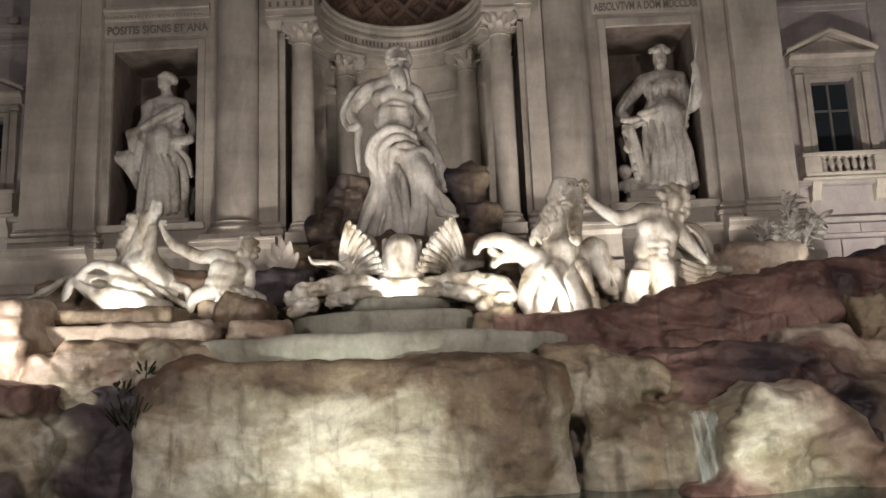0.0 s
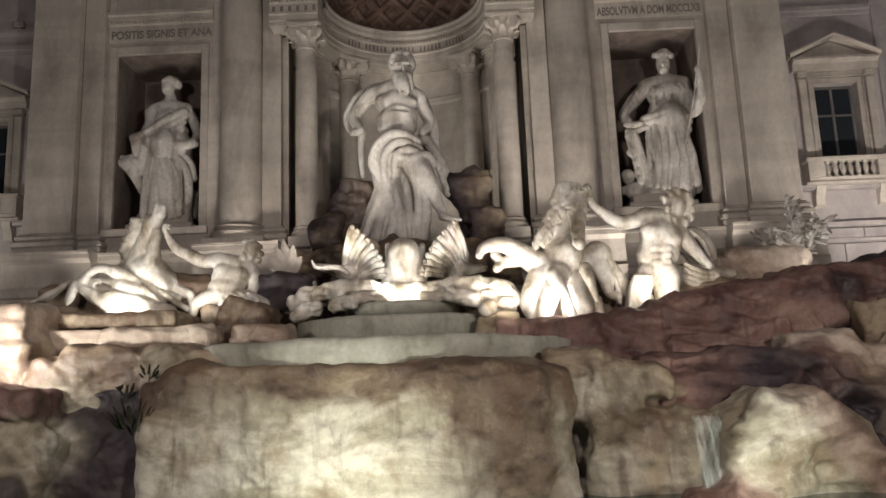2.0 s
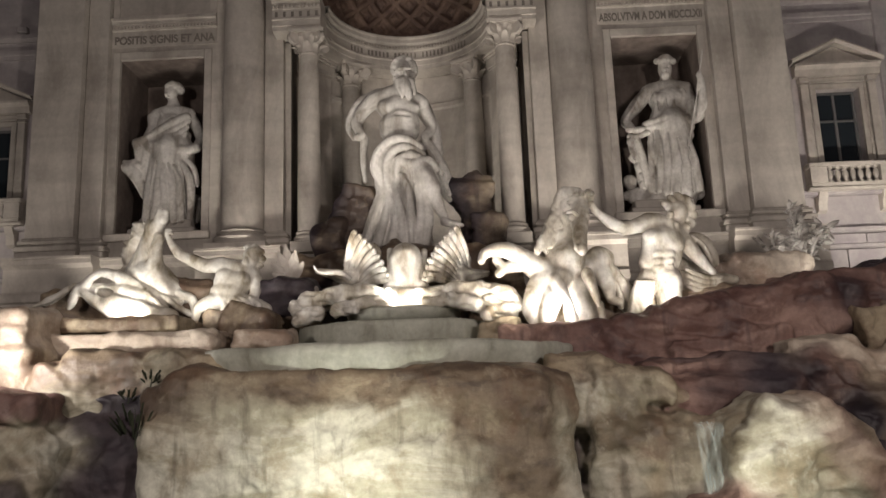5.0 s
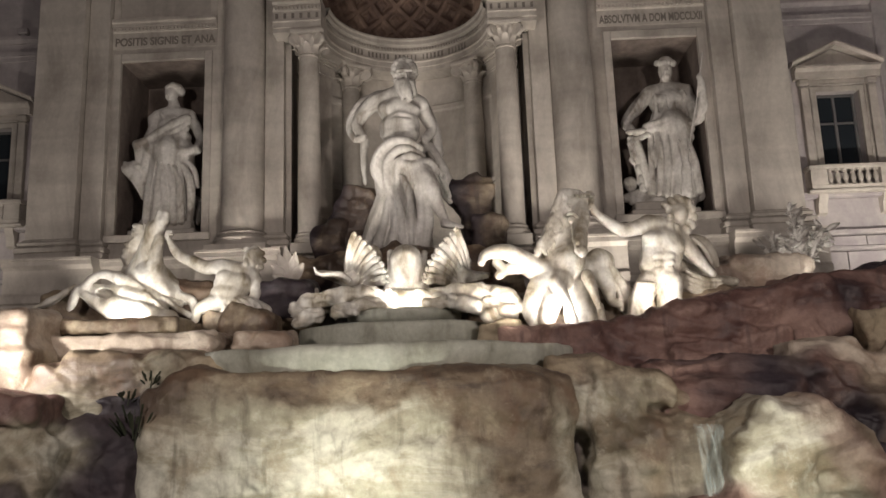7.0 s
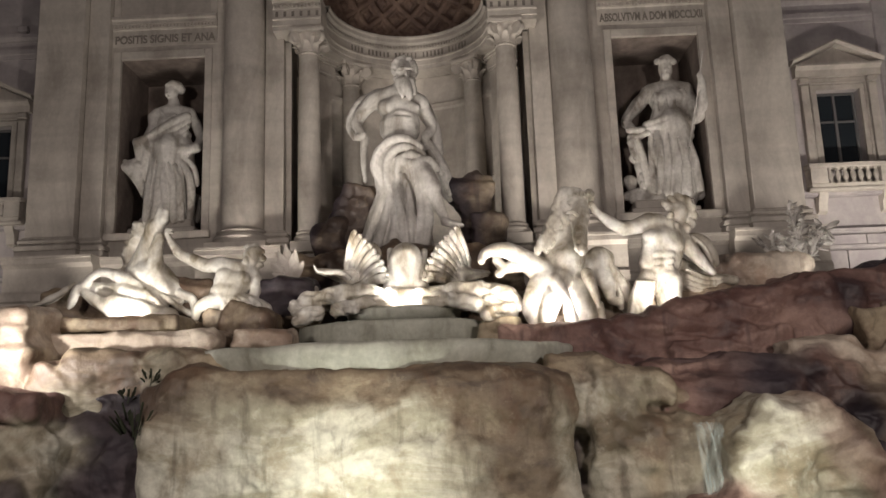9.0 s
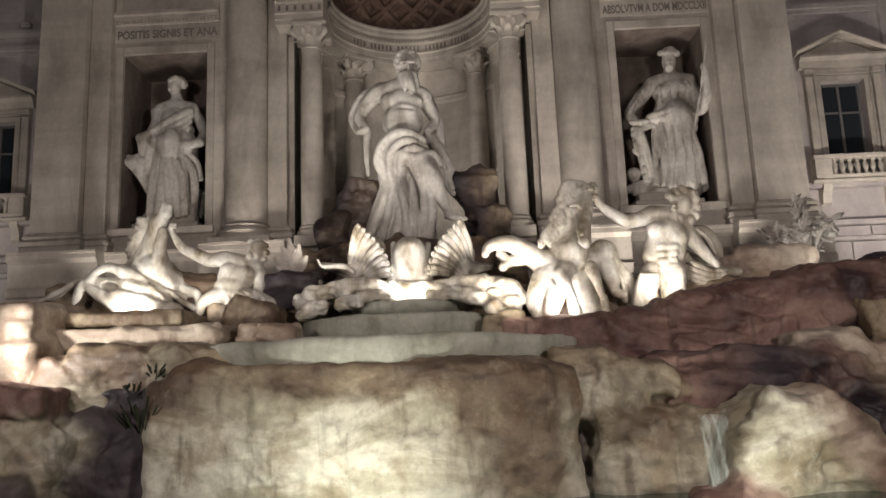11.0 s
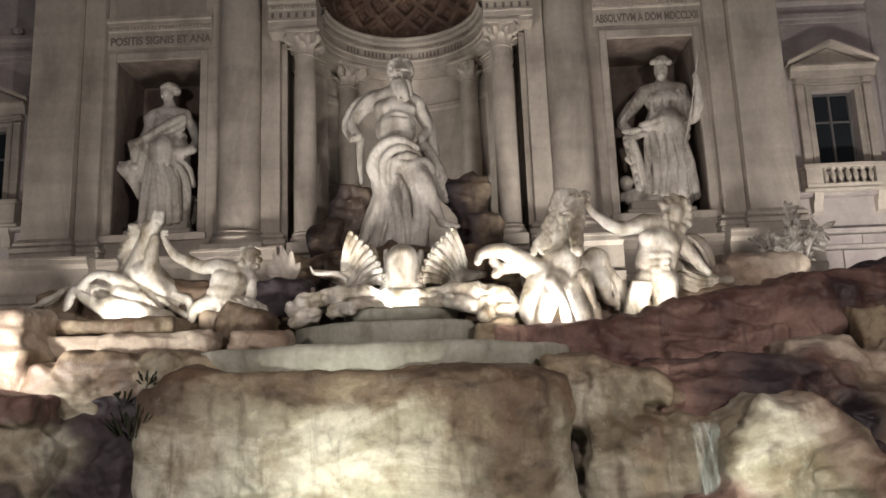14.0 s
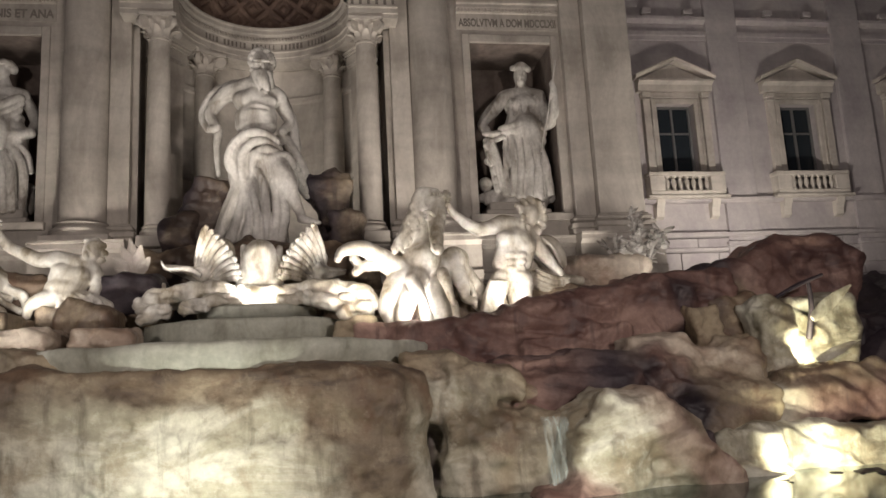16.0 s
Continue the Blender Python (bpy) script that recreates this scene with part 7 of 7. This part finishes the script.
s.chain((((6.37, 19.75, 4.34), 0.06), ((6.23, 19.65, 3.90), 0.07), ((6.15, 19.65, 3.48), 0.04)), 0.02)
s.chain((((6.45, 19.75, 4.34), 0.06), ((6.31, 19.65, 3.90), 0.07), ((6.25, 19.65, 3.48), 0.04)), 0.02)
s.chain((((6.54, 19.75, 4.33), 0.06), ((6.39, 19.65, 3.90), 0.07), ((6.34, 19.65, 3.48), 0.04)), 0.02)
s.chain((((7.53, 20.75, 4.90), 0.21), ((8.18, 20.85, 4.58), 0.18), ((8.92, 20.90, 4.47), 0.12)), 0.04)
s.chain((((7.53, 20.70, 4.43), 0.33), ((8.12, 20.80, 4.13), 0.27), ((8.72, 20.85, 4.11), 0.18)), 0.04)
s.chain((((7.56, 20.40, 4.72), 0.06), ((8.00, 20.45, 4.53), 0.07), ((8.46, 20.55, 4.50), 0.06)), 0.02)
s.chain((((7.55, 20.40, 4.57), 0.06), ((7.98, 20.45, 4.39), 0.07), ((8.45, 20.55, 4.38), 0.06)), 0.02)
s.chain((((7.54, 20.40, 4.42), 0.06), ((7.97, 20.45, 4.26), 0.07), ((8.44, 20.55, 4.26), 0.06)), 0.02)
s.chain((((7.52, 20.40, 4.27), 0.06), ((7.96, 20.45, 4.13), 0.07), ((8.42, 20.55, 4.14), 0.06)), 0.02)
statue("statue", s, "marble sea-god with one arm reaching for the seahorse", WETMARBLE, step=0.032, drape=0.008, group="sea-gods")

# ---- the shell chariot ----
shell = empty("shell_chariot", (0.2, 21.4, 4.0))
tagged(shell, "carved white marble shell chariot with flaring ribbed wings", "sculpture")


def world_part(name, bm, mat, parent, label=""):
    """A part whose mesh was made at its place in the square."""
    ob = part(name, bm, mat, parent, label, sharp=70)
    ob.matrix_parent_inverse = Matrix.Translation(parent.location).inverted()
    return ob


s = Sculpt()
s.lump((0.23, 21.00, 5.13), (0.46, 0.5, 0.62), 0.1)
s.lump((0.23, 20.80, 5.40), (0.42, 0.4, 0.42), 0.1)
s.limb((-0.19, 20.90, 4.62), (0.62, 20.90, 4.59), 0.22, 0.22, 0.1)
s.limb((-0.22, 21.20, 5.68), (-0.17, 20.90, 4.54), 0.10, 0.14, 0.05)
s.limb((0.71, 21.20, 5.64), (0.61, 20.90, 4.51), 0.10, 0.14, 0.05)
s.lump((0.28, 20.36, 5.11), (0.30, 0.22, 0.42), 0.06, 0, -1)
world_part("body", s.mesh(0.04, 0.012), WETMARBLE, shell, "smooth rounded marble front of the shell")
MID = Vector((0.22, 21.20, 4.79))
for q in (-1, 1):
    for k in range(10):
        u = k / 9
        tip = MID + Vector((q * (1.41 - 0.89 * math.sin(1.45 * u)), -0.10 - 0.25 * u, 1.40 - 1.41 * u ** 1.15))
        low = MID + Vector((q * (1.72 - 0.52 * u), 0.22 - 0.10 * u, 0.31 - 0.40 * u))
        along = tip - low
        bow = Vector((q * 0.05, 0.02, 0.05))
        knee = low + along * 0.80 + Vector((q * 0.02, -0.10, 0.05 * (k % 2)))
        curl = tip + Vector((-q * 0.05, -0.10, 0.05 - 0.03 * (k % 3)))
        bm = bmesh.new()
        tube(bm, [low, low + along * 0.45 + bow, knee, tip, curl], [0.04, 0.075, 0.09, 0.10, 0.05], 9, 0.7)
        world_part("shell_rib", bm, WETMARBLE, shell)
# thin curved webs that carry the ribs
for q, mid, low, far in ((-1, (-1.06, 21.60, 5.50), (-1.32, 21.40, 5.00), (-2.26, 21.40, 5.23)), (1, (1.47, 21.60, 5.50), (1.79, 21.40, 4.94), (2.41, 21.40, 4.98))):
    s = Sculpt()
    s.lump(mid, (0.60, 0.20, 0.46), 0.1, -q * 35)
    s.limb(low, far, 0.22, 0.08, 0.1, 0.04, 5)
    s.limb(low, mid, 0.20, 0.24, 0.1, 0.03, 5)
    world_part("shell_web", s.mesh(0.045, 0.02), WETMARBLE, shell)
# scrolled stone foam under the shell
rnd = random.Random(12)
for name, pts in (("scroll", (((-0.16, 20.30, 4.34), 0.16), ((-0.89, 20.20, 4.45), 0.20), ((-1.59, 20.00, 4.36), 0.22), ((-2.30, 19.90, 4.23), 0.20), ((-2.49, 19.80, 4.02), 0.16))),
                  ("scroll", (((-0.14, 20.00, 4.13), 0.16), ((-0.69, 19.80, 4.12), 0.16), ((-1.25, 19.70, 3.96), 0.16), ((-1.45, 19.60, 3.82), 0.12))),
                  ("scroll", (((-1.99, 19.80, 3.89), 0.22), ((-2.26, 19.70, 3.80), 0.22), ((-2.47, 19.70, 3.68), 0.14))),
                  ("scroll", (((0.72, 20.30, 4.31), 0.16), ((1.46, 20.20, 4.39), 0.20), ((2.18, 20.00, 4.33), 0.24), ((2.82, 19.90, 4.18), 0.22), ((3.08, 19.80, 3.91), 0.14))),
                  ("scroll", (((0.80, 20.00, 4.09), 0.14), ((1.45, 19.80, 4.07), 0.14), ((2.02, 19.70, 3.90), 0.15), ((2.43, 19.60, 3.70), 0.16), ((2.56, 19.50, 3.49), 0.10))),
                  ("scroll", (((2.45, 19.90, 4.02), 0.18), ((2.86, 19.70, 3.75), 0.20), ((2.91, 19.60, 3.51), 0.12)))):
    s = Sculpt()
    for (a, ra), (b, rb) in zip(pts, pts[1:]):
        s.limb(a, b, ra, rb, 0.08, 0.05, 5, 0.5, 1.5)
        for _ in range(5):
            c = Vector(a).lerp(Vector(b), rnd.random()) + Vector((rnd.uniform(-0.1, 0.1), rnd.uniform(-0.2, 0.0), rnd.uniform(-0.12, 0.14)))
            s.lump(c, (rnd.uniform(0.10, 0.22), 0.12, rnd.uniform(0.06, 0.12)), 0.04, rnd.uniform(-30, 30))
    world_part(name, s.mesh(0.04, 0.05, seed=int(pts[0][0][0] * 10)), WETMARBLE, shell)
s = Sculpt()
s.limb((-0.94, 20.60, 4.31), (1.44, 20.60, 4.22), 0.30, 0.30, 0.1)
s.limb((-2.14, 20.60, 4.28), (2.62, 20.60, 4.10), 0.26, 0.26, 0.1)
world_part("foot", s.mesh(0.05, 0.03), WETMARBLE, shell)

# carved water plant between the sea-god and the shell


def carved_leaf(bm, base, tip, w, bend):
    base, tip = Vector(base), Vector(tip)
    ax = tip - base
    side = ax.cross(Vector((0, 1, 0))).normalized()
    out = side.cross(ax).normalized()
    rows_ = []
    for i in range(7):
        t = i / 6
        c = base + ax * t + out * (bend * math.sin(math.pi * t * 0.9))
        hw = w * (0.25 + 1.1 * math.sin(math.pi * min(1, 0.15 + 0.85 * t))) * (1 - 0.1 * t)
        rows_.append([bm.verts.new(c - side * hw), bm.verts.new(c + out * 0.05), bm.verts.new(c + side * hw), bm.verts.new(c - out * 0.05)])
    for p, q in zip(rows_, rows_[1:]):
        for i in range(4):
            bm.faces.new((p[i], p[(i + 1) % 4], q[(i + 1) % 4], q[i]))
    bm.faces.new(rows_[0])
    bm.faces.new(rows_[-1][::-1])


plant = empty("carved_leaf_cluster", (-2.91, 20.80, 4.86))
tagged(plant, "carved marble cluster of broad pointed leaves on the rock", "carving")
for tip, w in (((-3.41, 20.70, 5.41), 0.12), ((-3.25, 20.80, 5.73), 0.13), ((-3.06, 20.90, 5.93), 0.13), ((-2.76, 20.80, 5.74), 0.13), ((-2.52, 20.70, 5.40), 0.12), ((-3.35, 20.60, 5.11), 0.09)):
    bm = bmesh.new()
    carved_leaf(bm, (-2.91, 20.80, 4.94), tip, w, 0.10)
    world_part("leaf", bm, TRAV, plant)
bm = bmesh.new()
tube(bm, [(-2.91, 20.80, 4.94), (-2.54, 20.70, 4.68), (-2.14, 20.60, 4.58)], [0.10, 0.14, 0.12], 10)
world_part("stalk", bm, TRAV, plant)
curl = empty("carved_curl", (-2.02, 20.80, 4.91))
tagged(curl, "carved marble curl beside the shell", "carving")
bm = bmesh.new()
tube(bm, [(-2.23, 20.70, 5.28), (-2.08, 20.70, 5.08), (-1.55, 20.70, 5.06), (-1.25, 20.70, 4.86)], [0.02, 0.05, 0.08, 0.07], 10)
world_part("stalk", bm, MARBLE, curl)

# ---- carved fig tree of stone at the corner ----
rnd = random.Random(8)
tree = empty("carved_stone_plant", (10.92, 21.60, 4.53))
tagged(tree, "carved pale stone plant with clustered leaves on the rocks", "carving")
root = Vector((10.92, 21.60, 4.53))
ends = []
for i in range(16):
    a = rnd.uniform(-1, 1)
    tip = root + Vector((a * 0.85, rnd.uniform(-0.35, 0.35), rnd.uniform(0.5, 2.15) * (1 - 0.25 * abs(a))))
    mid = root.lerp(tip, 0.55) + Vector((rnd.uniform(-0.15, 0.15), rnd.uniform(-0.15, 0.15), 0.12))
    bm = bmesh.new()
    tube(bm, [root + Vector((a * 0.1, 0, 0)), mid, tip], [0.09, 0.055, 0.03], 7)
    world_part("branch", bm, MARBLE, tree)
    ends += [mid, tip, mid.lerp(tip, 0.5), root.lerp(mid, 0.6)]
for e in ends:
    for k in range(4):
        bm = bmesh.new()
        d = Vector((rnd.uniform(-1, 1), rnd.uniform(-0.9, 0.3), rnd.uniform(-0.5, 1))).normalized()
        carved_leaf(bm, e, e + d * rnd.uniform(0.20, 0.40), rnd.uniform(0.03, 0.065), 0.05)
        world_part("leaf", bm, MARBLE, tree)

# carved branch and broad leaves over the second lamp
stump = empty("carved_branch", (13.49, 17.90, 1.89))
tagged(stump, "lamp-lit carved stone branch with broad leaves", "carving")
for pts, rad in ((((12.84, 17.90, 3.47), (13.45, 17.90, 3.76), (14.25, 18.00, 4.03)), (0.05, 0.06, 0.04)), (((13.84, 18.00, 3.84), (13.84, 18.00, 3.21), (13.79, 18.20, 2.45)), (0.05, 0.07, 0.08))):
    bm = bmesh.new()
    tube(bm, pts, rad, 9)
    world_part("branch", bm, DARKROCK, stump)
for a, b, w in (((13.62, 17.70, 2.90), (14.71, 17.60, 3.69), 0.13), ((13.38, 17.40, 1.87), (14.55, 17.30, 2.33), 0.10), ((13.73, 17.40, 1.79), (14.15, 17.20, 1.56), 0.08), ((13.32, 18.10, 3.02), (12.48, 17.90, 3.31), 0.14), ((12.70, 17.60, 1.91), (12.04, 17.50, 1.74), 0.10)):
    bm = bmesh.new()
    carved_leaf(bm, a, b, w, 0.08)
    world_part("leaf", bm, CREAM, stump)

# ---- small dark weeds in the rock joints ----


def weed(at, n, h, seed):
    r = random.Random(seed)
    w = empty("weed", at)
    tagged(w, "small dark weed growing in a wet rock joint", "plant", "weeds")
    o = Vector(at)
    for i in range(n):
        bm = bmesh.new()
        d = Vector((r.uniform(-0.6, 0.6), r.uniform(-0.4, 0.1), r.uniform(0.3, 1))).normalized() * h * r.uniform(0.5, 1)
        carved_leaf(bm, o + d * r.uniform(0.4, 0.8), o + d, 0.018, 0.01)
        world_part("leaf", bm, LEAFG, w)
    bm = bmesh.new()
    tube(bm, [o, o + Vector((0.02, 0, h * 0.4)), o + Vector((-0.03, 0, h * 0.8))], [0.015, 0.012, 0.006], 5)
    world_part("stem", bm, LEAFG, w)


weed((-4.77, 15.60, 0.89), 22, 1.0, 1)
weed((-4.66, 16.00, 2.08), 12, 0.4, 2)
weed((-5.11, 16.00, 1.76), 10, 0.4, 3)

# ---- falling water ----


def curtain(a, b, top, foot, y0, y1, label, seed):
    n, m = 26, 22
    verts, faces = [], []
    for i in range(n + 1):
        for j in range(m + 1):
            u, t = i / n, j / m
            x = a + (b - a) * u + 0.05 * noise.noise(Vector((u * 4, t * 2, seed)))
            y = y0 + (y1 - y0) * t ** 0.5 + 0.05 * noise.noise(Vector((u * 9, t * 1.5, seed + 5)))
            verts.append((x, y, top + (foot - top) * t - 0.06 * noise.noise(Vector((u * 6, 0, seed)))))
    for i in range(n):
        for j in range(m):
            o = i * (m + 1) + j
            faces.append((o, o + 1, o + m + 2, o + m + 1))
    ob = part("waterfall", (verts, faces), FALL, sharp=80)
    return tagged(ob, label, "waterfall", "waterfalls")


X0, X1 = Vector((6.01, 15.50, 0.97)), Vector((6.62, 15.50, 0.95))
curtain(X0.x, X1.x, X0.z + 0.05, -0.42, 15.5, 15.1, "thin veil of water falling over the rock", 1)
